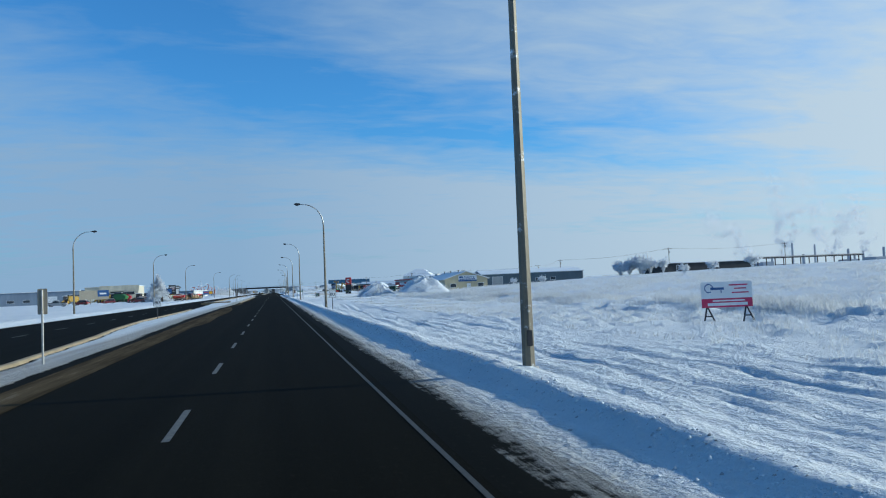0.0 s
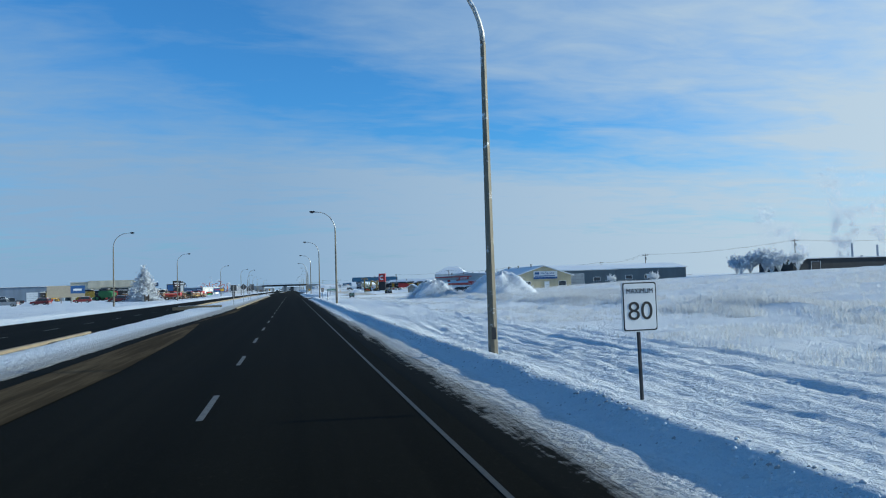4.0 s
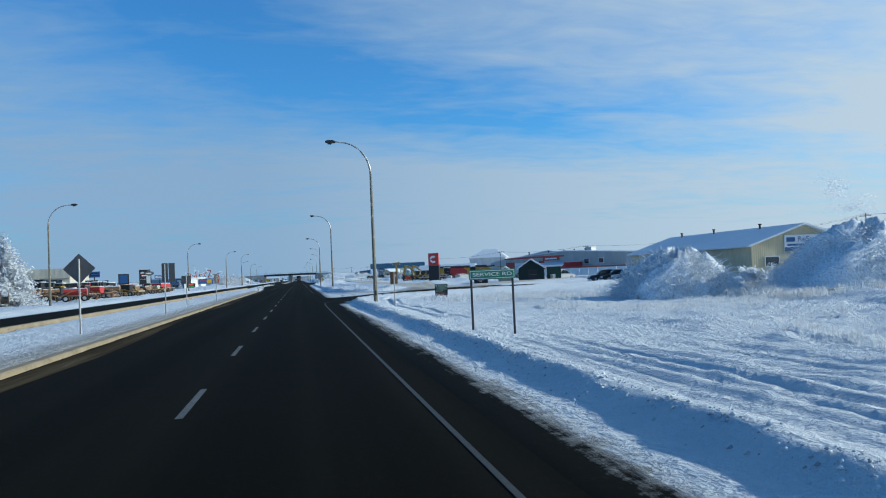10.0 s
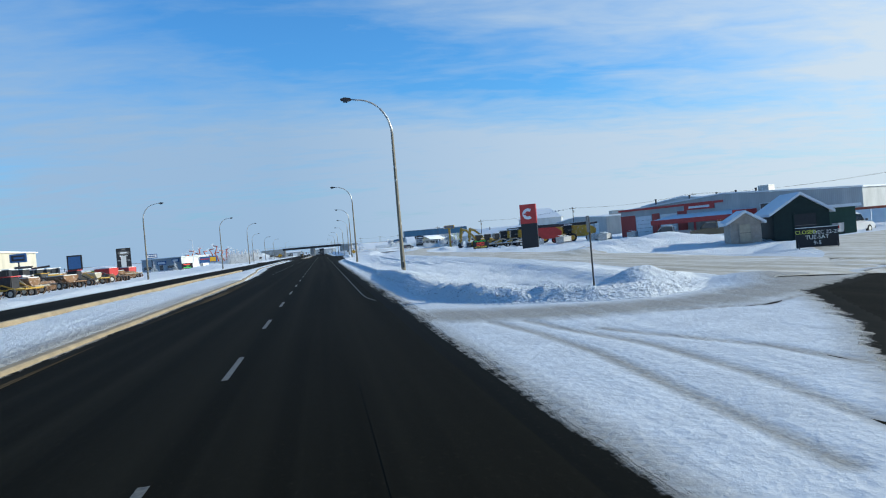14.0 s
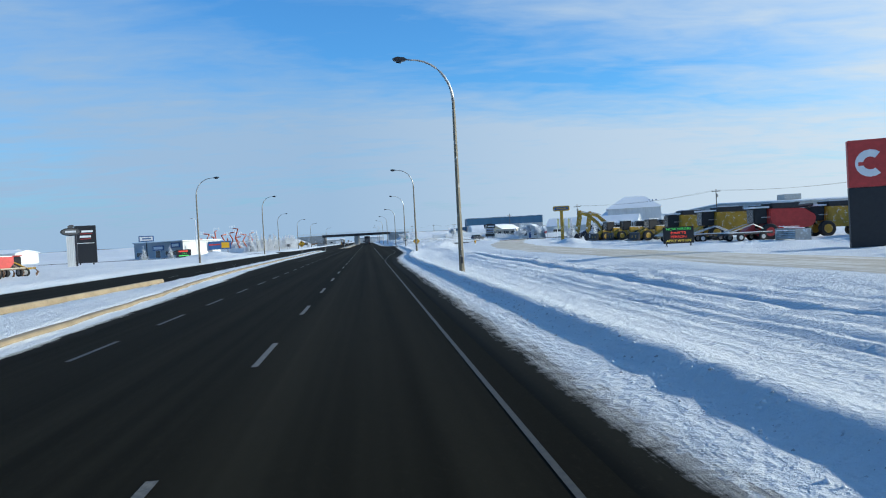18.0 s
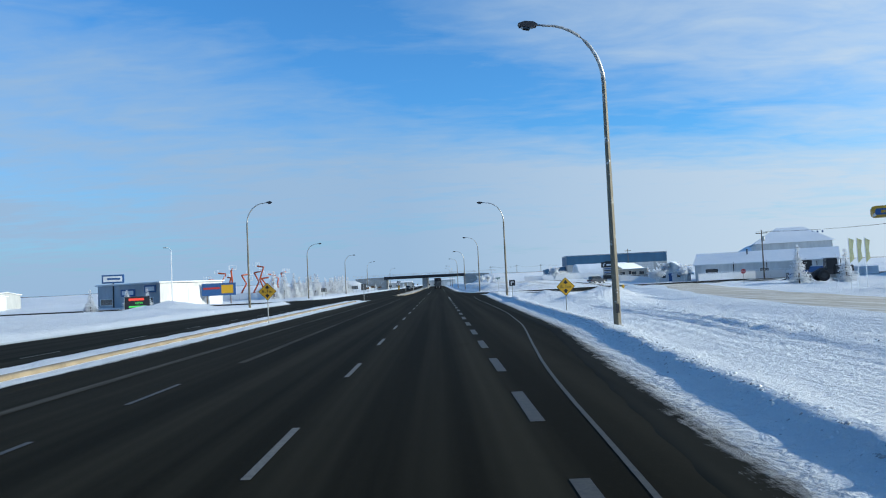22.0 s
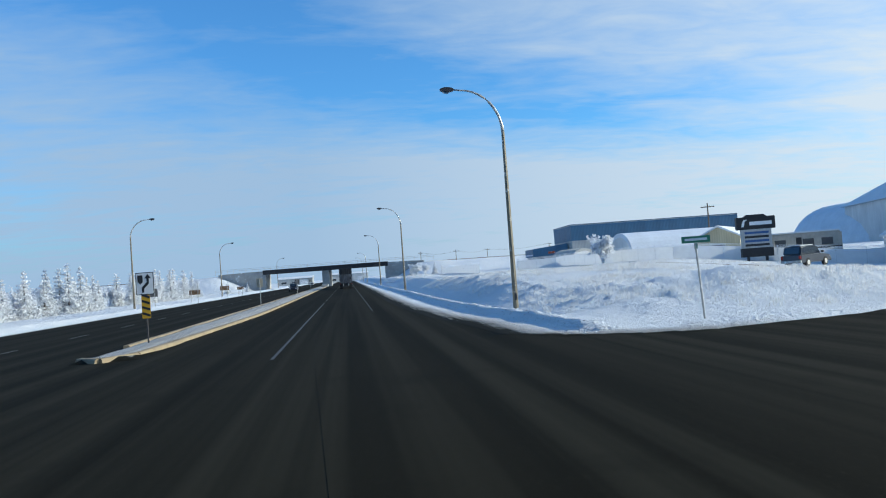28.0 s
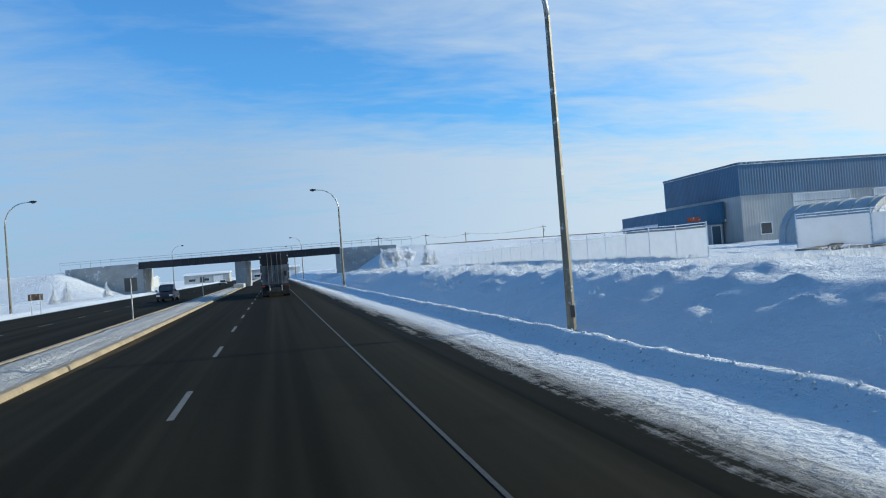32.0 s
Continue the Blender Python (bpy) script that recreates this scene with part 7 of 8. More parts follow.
def car(name, x, y, rz, kind, paint, label):
    """kind: suv, pickup or sedan. Nose along +y."""
    z = ground_z(x, y) if paved(np.array([x]), np.array([y]))[0] < 0 else 0.0
    c = thing(name, x, y, z, rz, label, "car")
    if kind == "sedan":
        low, roof, L = 0.78, 1.42, 4.6
        cab = [(-1.7, 0.82), (-1.25, 1.36), (-0.2, 1.44), (0.5, 1.36), (1.25, 0.85)]
    elif kind == "suv":
        low, roof, L = 0.98, 1.75, 4.7
        cab = [(-2.2, 1.0), (-2.0, 1.66), (-0.8, 1.76), (0.35, 1.70), (1.05, 1.02)]
    else:
        low, roof, L = 1.05, 1.88, 5.6
        cab = [(-0.75, 1.06), (-0.65, 1.80), (0.1, 1.90), (0.9, 1.82), (1.55, 1.08)]
    h = L / 2
    bm = bmesh.new()
    prism(bm, [(-h, 0.45), (-h + 0.05, low), (h - 1.2, low + 0.02), (h - 0.15, low - 0.12), (h, 0.62), (h - 0.05, 0.35), (-h + 0.1, 0.33)], -0.88, 0.88, "x")
    bmesh.ops.bevel(bm, geom=bm.edges[:], offset=0.05, segments=2, affect="EDGES")
    part("body", bm, paint, c)
    bm = bmesh.new()
    prism(bm, cab, -0.76, 0.76, "x")
    bmesh.ops.bevel(bm, geom=bm.edges[:], offset=0.07, segments=2, affect="EDGES")
    part("cab", bm, paint, c)
    for s in (-1, 1):
        bm = bmesh.new()
        mid = sum(p[0] for p in cab) / len(cab)
        prism(bm, [(mid + (u - mid) * 0.84, low + 0.10 + (v - low) * 0.78) for u, v in cab], s * 0.765, s * 0.775, "x")
        part("side_window", bm, GLASS, c)
    bm = bmesh.new()
    (u0, v0), (u1, v1) = cab[-1], cab[-2]
    for s, (pa, pb) in (("windscreen", (cab[-1], cab[-2])), ("rear_window", (cab[0], cab[1]))):
        bm = bmesh.new()
        off = 0.02 if s == "windscreen" else -0.02
        q = [(pa[0] * 0.9 + pb[0] * 0.1 + off, pa[1] * 0.9 + pb[1] * 0.1 + 0.02), (pa[0] * 0.15 + pb[0] * 0.85 + off, pa[1] * 0.15 + pb[1] * 0.85 + 0.02)]
        prism(bm, [q[0], q[1], (q[1][0] + off, q[1][1] + 0.012), (q[0][0] + off, q[0][1] + 0.012)], -0.64, 0.64, "x")
        part(s, bm, GLASS, c)
    if kind == "pickup":
        boxpart("load_bed", (-0.72, 0.72, -h + 0.15, -0.85, low - 0.1, low + 0.012), RUBBER, c)
        for s in (-1, 1):
            boxpart("bed_rail", (s * 0.84 - 0.05, s * 0.84 + 0.05, -h + 0.06, -0.8, low - 0.02, low + 0.10), paint, c)
        boxpart("tailgate", (-0.8, 0.8, -h - 0.01, -h + 0.08, 0.6, low + 0.10), paint, c)
    for s in (-1, 1):
        for v in (-h + 1.0, h - 0.95):
            wheel(c, s * 0.80, v, 0.36, 0.36, 0.24)
        boxpart("headlight", (s * 0.66 - 0.18, s * 0.66 + 0.18, h - 0.16, h - 0.02, 0.62, 0.78), WHITE, c)
        boxpart("tail_light", (s * 0.76 - 0.09, s * 0.76 + 0.09, -h - 0.015, -h + 0.06, 0.66, 0.92), RED_LAMP, c)
        boxpart("mirror", (s * 0.98 - 0.1, s * 0.98 + 0.1, cab[-1][0] - 0.3, cab[-1][0] - 0.15, low + 0.1, low + 0.26), BLACK, c)
    boxpart("bumper", (-0.86, 0.86, h - 0.08, h + 0.05, 0.34, 0.55), BLACK, c)
    boxpart("rear_bumper", (-0.86, 0.86, -h - 0.06, -h + 0.06, 0.36, 0.55), GALV, c)
    boxpart("number_plate", (-0.16, 0.16, -h - 0.075, -h - 0.062, 0.42, 0.52), WHITE, c)
    boxpart("snow_cover", (-0.55, 0.55, cab[1][0] + 0.25, cab[-2][0] - 0.2, roof - 0.02, roof + 0.05), CLEAN_SNOW, c)
    return c


def paint(name, col):
    return plain(name, col, 0.3, 0.2, 0.15, 1.5, spec=0.6)


P_BLACK, P_SILVER, P_WHITE, P_RED, P_TAN, P_BLUE = paint("black_car_paint", (0.02, 0.02, 0.025)), paint("silver_car_paint", (0.30, 0.31, 0.32)), paint("white_car_paint", (0.65, 0.65, 0.65)), paint("maroon_car_paint", (0.22, 0.03, 0.03)), paint("bronze_car_paint", (0.16, 0.12, 0.07)), paint("blue_grey_car_paint", (0.03, 0.042, 0.06))
car("suv", 38.4, 628.5, -62, "suv", P_BLUE, "dark blue-grey estate car parked in the snow")
car("pickup_truck", 48.5, 362, -70, "pickup", P_WHITE, "white pickup truck parked beside the sheds")
car("pickup_truck", 45.5, 392, 60, "pickup", P_SILVER, "silver pickup truck parked in the yard")
car("pickup_truck", 49.5, 388, 60, "pickup", P_TAN, "bronze pickup truck parked in the yard")
for k, (x, y, kind, p, nm) in enumerate(((47.5, 340, "suv", P_BLACK, "suv"), (48.2, 336.8, "suv", P_BLACK, "suv"), (48.6, 333.6, "suv", P_WHITE, "suv"), (48.6, 330.4, "pickup", P_BLACK, "pickup_truck"), (49.4, 327, "suv", P_RED, "suv"), (49.6, 323.6, "suv", P_BLACK, "suv"))):
    car(nm, x, y, 78, kind, p, "%s %s parked in front of the store" % ({id(P_BLACK): "black", id(P_WHITE): "white", id(P_RED): "maroon"}[id(p)], nm.replace("_", " ")))
car("pickup_truck", -11.8, 742, 180, "pickup", P_BLACK, "dark pickup truck coming through the underpass")
car("sedan", -14.0, 870, 180, "sedan", P_SILVER, "silver car beyond the underpass")
car("suv", -46, 340, 95, "suv", P_RED, "maroon car parked by the frosted spruce")
for k, (x, y) in enumerate(((-62, 330), (-66, 318), (-58, 352), (-72, 340))):
    car("pickup_truck" if k % 2 else "suv", x, y, 80 + 9 * k, "pickup" if k % 2 else "suv", (P_RED, P_SILVER, P_RED, P_BLACK)[k], "%s parked in the yard, snow on its roof" % ("red suv", "silver pickup", "red suv", "black pickup")[k])


def box_truck(x, y):
    """Highway trailer seen from behind, with its tractor ahead."""
    t = thing("semi_trailer", x, y, 0, 0, "grimy dark semi-trailer with double rear doors", "truck")
    body_m = plain("grimy_trailer_side", (0.20, 0.205, 0.21), 0.6, 0.2, 0.4, 0.8)
    door_m = Mat("road_grime_doors", 0.65)
    v = door_m.coord((1, 1, 0.45), False)
    door_m.color(door_m.mix(door_m.ramp(door_m.noise(v, 1.3, 7, 0.7), [(0.38, (0, 0, 0)), (0.62, (1, 1, 1))]), (0.16, 0.17, 0.18), (0.028, 0.028, 0.03)))
    top_m = plain("sooty_top", (0.02, 0.02, 0.021), 0.7, 0, 0.3)
    boxpart("box_body", (-1.3, 1.3, 0, 15.5, 1.15, 4.1), body_m, t, "", 0.02)
    boxpart("door_frame", (-1.3, 1.3, -0.06, -0.003, 1.05, 4.12), DARK_STEEL, t)
    for s in (-1, 1):
        d = boxpart("rear_door", (min(s * 1.22, s * 0.02), max(s * 1.22, s * 0.02), -0.10, -0.063, 1.2, 2.95), door_m.m, t)
        boxpart("upper_door", (min(s * 1.22, s * 0.02), max(s * 1.22, s * 0.02), -0.10, -0.063, 2.953, 4.02), top_m, t)
        for u in (0.25, 0.62):
            bm = bmesh.new()
            tube(bm, [(s * u, -0.13, 1.1), (s * u, -0.13, 4.05)], 0.022, 6)
            part("lock_rod", bm, SIGN_BACK, t)
        for zz in (1.5, 2.2, 3.0, 3.7):
            boxpart("hinge", (s * 1.24 - 0.06, s * 1.24 + 0.06, -0.12, -0.101, zz, zz + 0.12), GALV, t)
        boxpart("tail_light", (s * 1.1 - 0.1, s * 1.1 + 0.1, -0.12, -0.061, 0.98, 1.1), RED_LAMP, t)
        bm = bmesh.new()
        tube(bm, [(s * 0.55, -0.05, 1.1), (s * 0.55, 0.0, 0.55)], 0.05, 6)
        part("bumper_strut", bm, GALV, t)
        boxpart("mud_flap", (s * 0.9 - 0.3, s * 0.9 + 0.3, 0.55, 0.58, 0.2, 1.0), RUBBER, t)
        for v2 in (1.3, 2.6):
            wheel(t, s * 1.12, v2, 0.51, 0.51, 0.28)
            wheel(t, s * 0.80, v2, 0.51, 0.51, 0.28)
    boxpart("placard", (0.80, 1.05, -0.115, -0.101, 1.9, 2.35), BLACK, t)
    boxpart("rear_bumper", (-0.85, 0.85, -0.08, 0.02, 0.45, 0.57), DARK_STEEL, t)
    boxpart("chassis", (-0.5, 0.5, 0.3, 15, 0.85, 1.147), DARK_STEEL, t)
    tr = thing("tractor_unit", x, y + 15.9, 0, 0, "white highway tractor unit ahead of its trailer", "truck")
    boxpart("cab", (-1.2, 1.2, 0.6, 3.2, 1.0, 3.7), P_WHITE, tr, "", 0.08)
    boxpart("bonnet", (-0.95, 0.95, 3.2, 5.0, 0.9, 2.0), P_WHITE, tr, "", 0.08)
    boxpart("chassis", (-0.45, 0.45, -2.5, 5.0, 0.6, 0.9), DARK_STEEL, tr)
    for s in (-1, 1):
        for v2 in (-1.6, -0.3, 4.1):
            wheel(tr, s * 1.0, v2, 0.51, 0.51, 0.3)


box_truck(0.05, 724.5)


def excavator(x, y, rz, label):
    e = thing("excavator", x, y, ground_z(x, y), rz, label, "excavator", group="excavators in the machine yard")
    for s in (-1, 1):
        bm = bmesh.new()
        prism(bm, [(-1.9, 0.45), (-1.6, 0.05), (1.6, 0.05), (1.9, 0.45), (1.6, 0.9), (-1.6, 0.9)], s * 1.25 - 0.3, s * 1.25 + 0.3, "x")
        part("crawler_track", bm, RUBBER, e)
    boxpart("turntable", (-0.9, 0.9, -0.9, 0.9, 0.7, 1.1), DARK_STEEL, e)
    boxpart("counterweight", (-1.35, 1.35, -2.7, -1.2, 1.1, 2.3), YELLOW, e, "", 0.12)
    boxpart("engine_deck", (-1.3, 1.3, -1.2, 1.0, 1.1, 2.1), YELLOW, e, "", 0.06)
    cab = boxpart("cab", (-1.3, -0.35, 0.0, 1.6, 1.15, 2.9), BLACK, e, "", 0.06)
    boxpart("windscreen", (-1.2, -0.45, 1.6, 1.62, 1.6, 2.7), GLASS, cab)
    boxpart("side_window", (-1.325, -1.301, 0.3, 1.4, 1.7, 2.7), GLASS, cab)
    bm = bmesh.new()
    prism(bm, [(1.0, 1.5), (2.2, 3.6), (4.0, 5.2), (5.6, 5.6), (5.7, 5.15), (4.2, 4.65), (2.9, 3.3), (1.7, 1.5)], -0.28, 0.28, "x")
    part("boom", bm, YELLOW, e)
    bm = bmesh.new()
    prism(bm, [(5.3, 5.9), (5.9, 5.8), (6.5, 2.2), (6.1, 1.4), (5.7, 2.0), (5.2, 4.8)], -0.2, 0.2, "x")
    part("stick", bm, YELLOW, e)
    bm = bmesh.new()
    prism(bm, [(6.4, 1.6), (6.9, 0.9), (6.6, 0.15), (5.8, 0.05), (5.3, 0.5), (5.9, 0.7), (6.0, 1.4)], -0.55, 0.55, "x")
    part("bucket", bm, DARK_STEEL, e)
    for s in (-0.33, 0.33):
        bm = bmesh.new()
        tube(bm, [(s, 1.4, 1.3), (s, 3.0, 3.6)], 0.09, 8)
        part("lift_ram", bm, GALV, e)
    bm = bmesh.new()
    tube(bm, [(0, 3.4, 5.1), (0, 5.4, 5.75)], 0.09, 8)
    part("stick_ram", bm, GALV, e)


excavator(45.5, 508.0, 72, "yellow crawler excavator with its boom folded down")
excavator(49.5, 515.0, 80, "yellow crawler excavator parked behind another")


def wheel_loader(x, y, rz, paint_m, label, bucket=True, name="wheel_loader"):
    w = thing(name, x, y, ground_z(x, y), rz, label, "machine", group="machines in the dealer yards")
    boxpart("rear_body", (-1.1, 1.1, -3.0, -0.4, 1.0, 2.2), paint_m, w, "", 0.12)
    boxpart("front_frame", (-0.8, 0.8, -0.4, 1.6, 0.9, 1.7), paint_m, w, "", 0.08)
    cab = boxpart("cab", (-0.8, 0.8, -0.9, 0.6, 1.7, 3.3), BLACK, w, "", 0.06)
    boxpart("cab_roof", (-0.95, 0.95, -1.05, 0.75, 3.3, 3.45), WHITE, cab)
    boxpart("windscreen", (-0.7, 0.7, 0.6, 0.62, 2.0, 3.15), GLASS, cab)
    for s in (-1, 1):
        for v in (-1.8, 1.2):
            wheel(w, s * 1.15, v, 0.8, 0.8, 0.55, paint_m, 20)
        bm = bmesh.new()
        prism(bm, [(0.6, 1.7), (1.0, 2.0), (3.0, 0.9), (3.0, 0.5), (2.5, 0.6)], s * 0.55 - 0.1, s * 0.55 + 0.1, "x")
        if bucket:
            part("lift_arm", bm, paint_m, w)
        else:
            bm.free()
    if bucket:
        bm = bmesh.new()
        prism(bm, [(2.7, 0.1), (4.0, 0.1), (3.5, 0.25), (3.0, 0.4), (2.9, 1.3), (2.7, 1.35)], -1.4, 1.4, "x")
        part("bucket", bm, DARK_STEEL, w)
    bm = bmesh.new()
    tube(bm, [(0.6, -1.8, 2.2), (0.6, -1.8, 3.1)], 0.07, 8)
    part("exhaust_pipe", bm, DARK_STEEL, w)
    boxpart("snow_cover", (-0.9, 0.9, -2.8, -0.6, 2.2, 2.3), CLEAN_SNOW, w)


def combine(x, y, rz, paint_m, label):
    c = thing("combine_harvester", x, y, ground_z(x, y), rz, label, "combine", group="combines in the dealer yard")
    bm = bmesh.new()
    prism(bm, [(-4.2, 1.6), (-4.4, 2.6), (-3.0, 3.5), (1.0, 3.6), (1.2, 1.5), (0.5, 1.1), (-3.0, 1.1)], -1.45, 1.45, "x")
    bmesh.ops.bevel(bm, geom=bm.edges[:], offset=0.15, segments=2, affect="EDGES")
    part("body", bm, paint_m, c)
    bm = bmesh.new()
    prism(bm, [(-2.2, 3.6), (-2.6, 4.2), (0.8, 4.2), (0.6, 3.6)], -1.3, 1.3, "x")
    part("grain_tank", bm, DARK_STEEL, c)
    cab = boxpart("cab", (-0.95, 0.95, 1.1, 2.7, 1.9, 3.7), BLACK, c, "", 0.1)
    boxpart("windscreen", (-0.88, 0.88, 2.7, 2.73, 2.0, 3.55), GLASS, cab)
    boxpart("cab_roof", (-1.1, 1.1, 0.9, 2.95, 3.7, 3.9), WHITE, cab)
    for s in (-1, 1):
        wheel(c, s * 1.55, 1.2, 0.95, 0.95, 0.65, paint_m, 20)
        wheel(c, s * 1.2, -3.2, 0.65, 0.65, 0.45, paint_m, 18)
        boxpart("side_panel", (s * 1.47 - 0.012, s * 1.47 + 0.012, -3.2, 0.6, 2.0, 3.2), paint_m, c)
        boxpart("handrail", (s * 1.3 - 0.03, s * 1.3 + 0.03, 0.6, 2.0, 2.6, 2.68), GALV, c)
    bm = bmesh.new()
    prism(bm, [(2.4, 1.2), (3.9, 0.4), (3.9, 1.0), (2.6, 1.9)], -0.7, 0.7, "x")
    part("feeder_house", bm, paint_m, c)
    bm = bmesh.new()
    tube(bm, [(1.5, -0.6, 3.5), (1.7, -5.6, 3.9)], 0.2, 8)
    part("unloading_auger", bm, DARK_STEEL, c)
    boxpart("snow_cover", (-1.2, 1.2, -2.0, 0.6, 4.2, 4.3), CLEAN_SNOW, c)


def header(x, y, rz, w, label):
    """A cutting header on the ground: trough, reel, bats."""
    h = thing("combine_header", x, y, ground_z(x, y), rz, label, "farm machine", group="headers in the dealer yard")
    bm = bmesh.new()
    prism(bm, [(-0.6, 0.3), (-0.6, 1.2), (-0.45, 1.2), (-0.4, 0.5), (0.7, 0.25), (0.7, 0.15)], -w / 2, w / 2, "x")
    part("trough", bm, GALV, h)
    for a in range(5):
        ang = a / 5 * math.tau
        bm = bmesh.new()
        yy, zz = 0.35 + 0.45 * math.cos(ang), 1.05 + 0.45 * math.sin(ang)
        tube(bm, [(-w / 2, yy, zz), (w / 2, yy, zz)], 0.035, 5)
        part("reel_bat", bm, FROST, h)
    for u in (-w / 2, w / 2):
        boxpart("end_plate", (u - 0.05, u + 0.05, -0.6, 0.9, 0.0, 1.25), GALV, h)


wheel_loader(45.5, 500.5, 95, YELLOW, "yellow wheel loader with its bucket down, frosted")
wheel_loader(47.5, 493.5, 95, YELLOW, "yellow wheel loader parked in the yard, frosted")
wheel_loader(45.0, 487.5, 100, YELLOW, "yellow tractor loader with big wheels, frosted")
combine(46.5, 478, 85, YELLOW, "yellow combine with dark tank and snow on top")
combine(46.0, 466, 85, YELLOW, "yellow combine parked in a row in snow")
combine(47.5, 456, 85, RED, "red combine with white cab roof in snow")
for x, y, rz, w in ((44.5, 447, 75, 7.0), (46, 436, 62, 9), (52, 430, 62, 9), (60, 436, 62, 9), (55, 444, 62, 8)):
    header(x, y, rz, w, "long combine header rimed white on the ground")
wheel_loader(43.8, 504.5, 100, YELLOW, "yellow backhoe loader beside the excavators, frosted")
wheel_loader(50.5, 507, 80, YELLOW, "yellow wheel loader in the back row, frosted")
wheel_loader(51.5, 498, 100, BLACK, "dark tractor in the back row, frosted", True, "tractor")
wheel_loader(52, 486, 80, BLUE, "blue tractor in the back row, frosted", True, "tractor")
combine(53.5, 470, 85, YELLOW, "yellow combine in the back row under snow")
combine(56.5, 459, 85, YELLOW, "yellow combine in the back row under snow")
for x, y, rz, m in ((42.8, 462, 80, RUST), (43.5, 455, 95, DARK_STEEL), (41.8, 470, 85, TAN)):
    t = thing("frosted_trailer", x, y, ground_z(x, y), rz, "low rimed farm trailer with folded arms in the yard", "trailer", group="farm trailers in the dealer yard")
    boxpart("deck", (-1.1, 1.1, -2.8, 2.8, 0.75, 0.95), m, t)
    boxpart("snow_cover", (-1.05, 1.05, -2.7, 2.7, 0.95, 1.03), CLEAN_SNOW, t)
    for s2 in (-1, 1):
        for v2 in (-1.4, 1.4):
            wheel(t, s2 * 1.15, v2, 0.45, 0.45, 0.3, FROST)
        bm = bmesh.new()
        tube(bm, [(s2 * 0.8, -2.6, 0.95), (s2 * 0.7, -0.5, 1.9), (s2 * 0.8, 2.6, 1.0)], 0.07, 5)
        part("folded_arm", bm, GALV, t)
    bm = bmesh.new()
    tube(bm, [(0, 2.8, 0.8), (0, 4.2, 0.6)], 0.07, 5)
    part("drawbar", bm, DARK_STEEL, t)
t = thing("sprayer_boom", 50, 478, ground_z(50, 478), -6, "long dark folded sprayer boom with snow on it", "farm machine")
for z in (3.4, 3.9):
    bm = bmesh.new()
    tube(bm, [(0, -12, z), (0, 12, z - 0.1)], 0.08, 5)
    part("boom_rail", bm, DARK_STEEL, t)
for k in range(13):
    bm = bmesh.new()
    tube(bm, [(0, -12 + k * 2, 3.4), (0, -11 + k * 2 if k < 12 else 12, 3.9)], 0.04, 4)
    part("boom_brace", bm, DARK_STEEL, t)
for v2 in (-8, 0, 8):
    boxpart("support", (-0.12, 0.12, v2 - 0.12, v2 + 0.12, 0, 3.4), DARK_STEEL, t)
wheel_loader(58, 560, 80, DARK_STEEL, "dark tractor with loader forks beside frosted spruces", True, "tractor")
wheel_loader(62, 575, 70, BLUE, "blue tractor parked in the far yard", True, "tractor")
FLAG_CLOTH = plain("pale_flag_cloth", (0.60, 0.60, 0.34), 0.8, 0, 0.5, 1.2)
for x in (38.2, 39.6, 41.0):
    f = thing("flag_pole", x, 519 + (x - 38) * 0.8, 0, 0, "pale flag wrapped on a slim pole", "flag", group="flags by the machine yard")
    post(f, 4.6, 0, 0.04, FROST, 0)
    bm = bmesh.new()
    prism(bm, [(0.05, 2.2), (0.45, 2.6), (0.35, 3.4), (0.5, 4.3), (0.05, 4.5)], -0.02, 0.02)
    part("flag", bm, FLAG_CLOTH, f)
h = thing("hydrant", 27.3, 559.5, ground_z(27.3, 559.5), 0, "yellow hydrant marker in the snow", "hydrant")
bm = bmesh.new()
tube(bm, [(0, 0, 0), (0, 0, 0.5), (0, 0, 0.65), (0, 0, 0.8)], [0.16, 0.16, 0.20, 0.08], 10)
part("barrel", bm, SIGN_YELLOW, h)
bm = bmesh.new()
tube(bm, [(-0.25, 0, 0.5), (0.25, 0, 0.5)], 0.07, 8)
part("outlet", bm, SIGN_YELLOW, h)


def camper(x, y, rz, label):
    c = thing("travel_trailer", x, y, ground_z(x, y), rz, label, "trailer")
    boxpart("body", (-4, 4, -1.2, 1.2, 0.7, 3.2), plain("tan_camper_skin", (0.42, 0.38, 0.32), 0.5), c, "", 0.15)
    for u in (-2.6, 0.4, 2.4):
        boxpart("window", (u - 0.6, u + 0.6, -1.22, -1.203, 1.7, 2.5), GLASS, c)
    boxpart("door", (-0.9, -0.3, -1.225, -1.203, 0.9, 2.7), BLACK, c)
    boxpart("stripe", (-3.9, 3.9, -1.22, -1.203, 1.3, 1.5), BLACK, c)
    boxpart("snow_cover", (-3.8, 3.8, -1.1, 1.1, 3.2, 3.35), CLEAN_SNOW, c)
    for u in (-0.5, 0.4):
        wheel(c, u, 0, 0.36, 0.36, 2.2)


camper(53.0, 651, -20, "tan travel trailer behind the frosted fence")


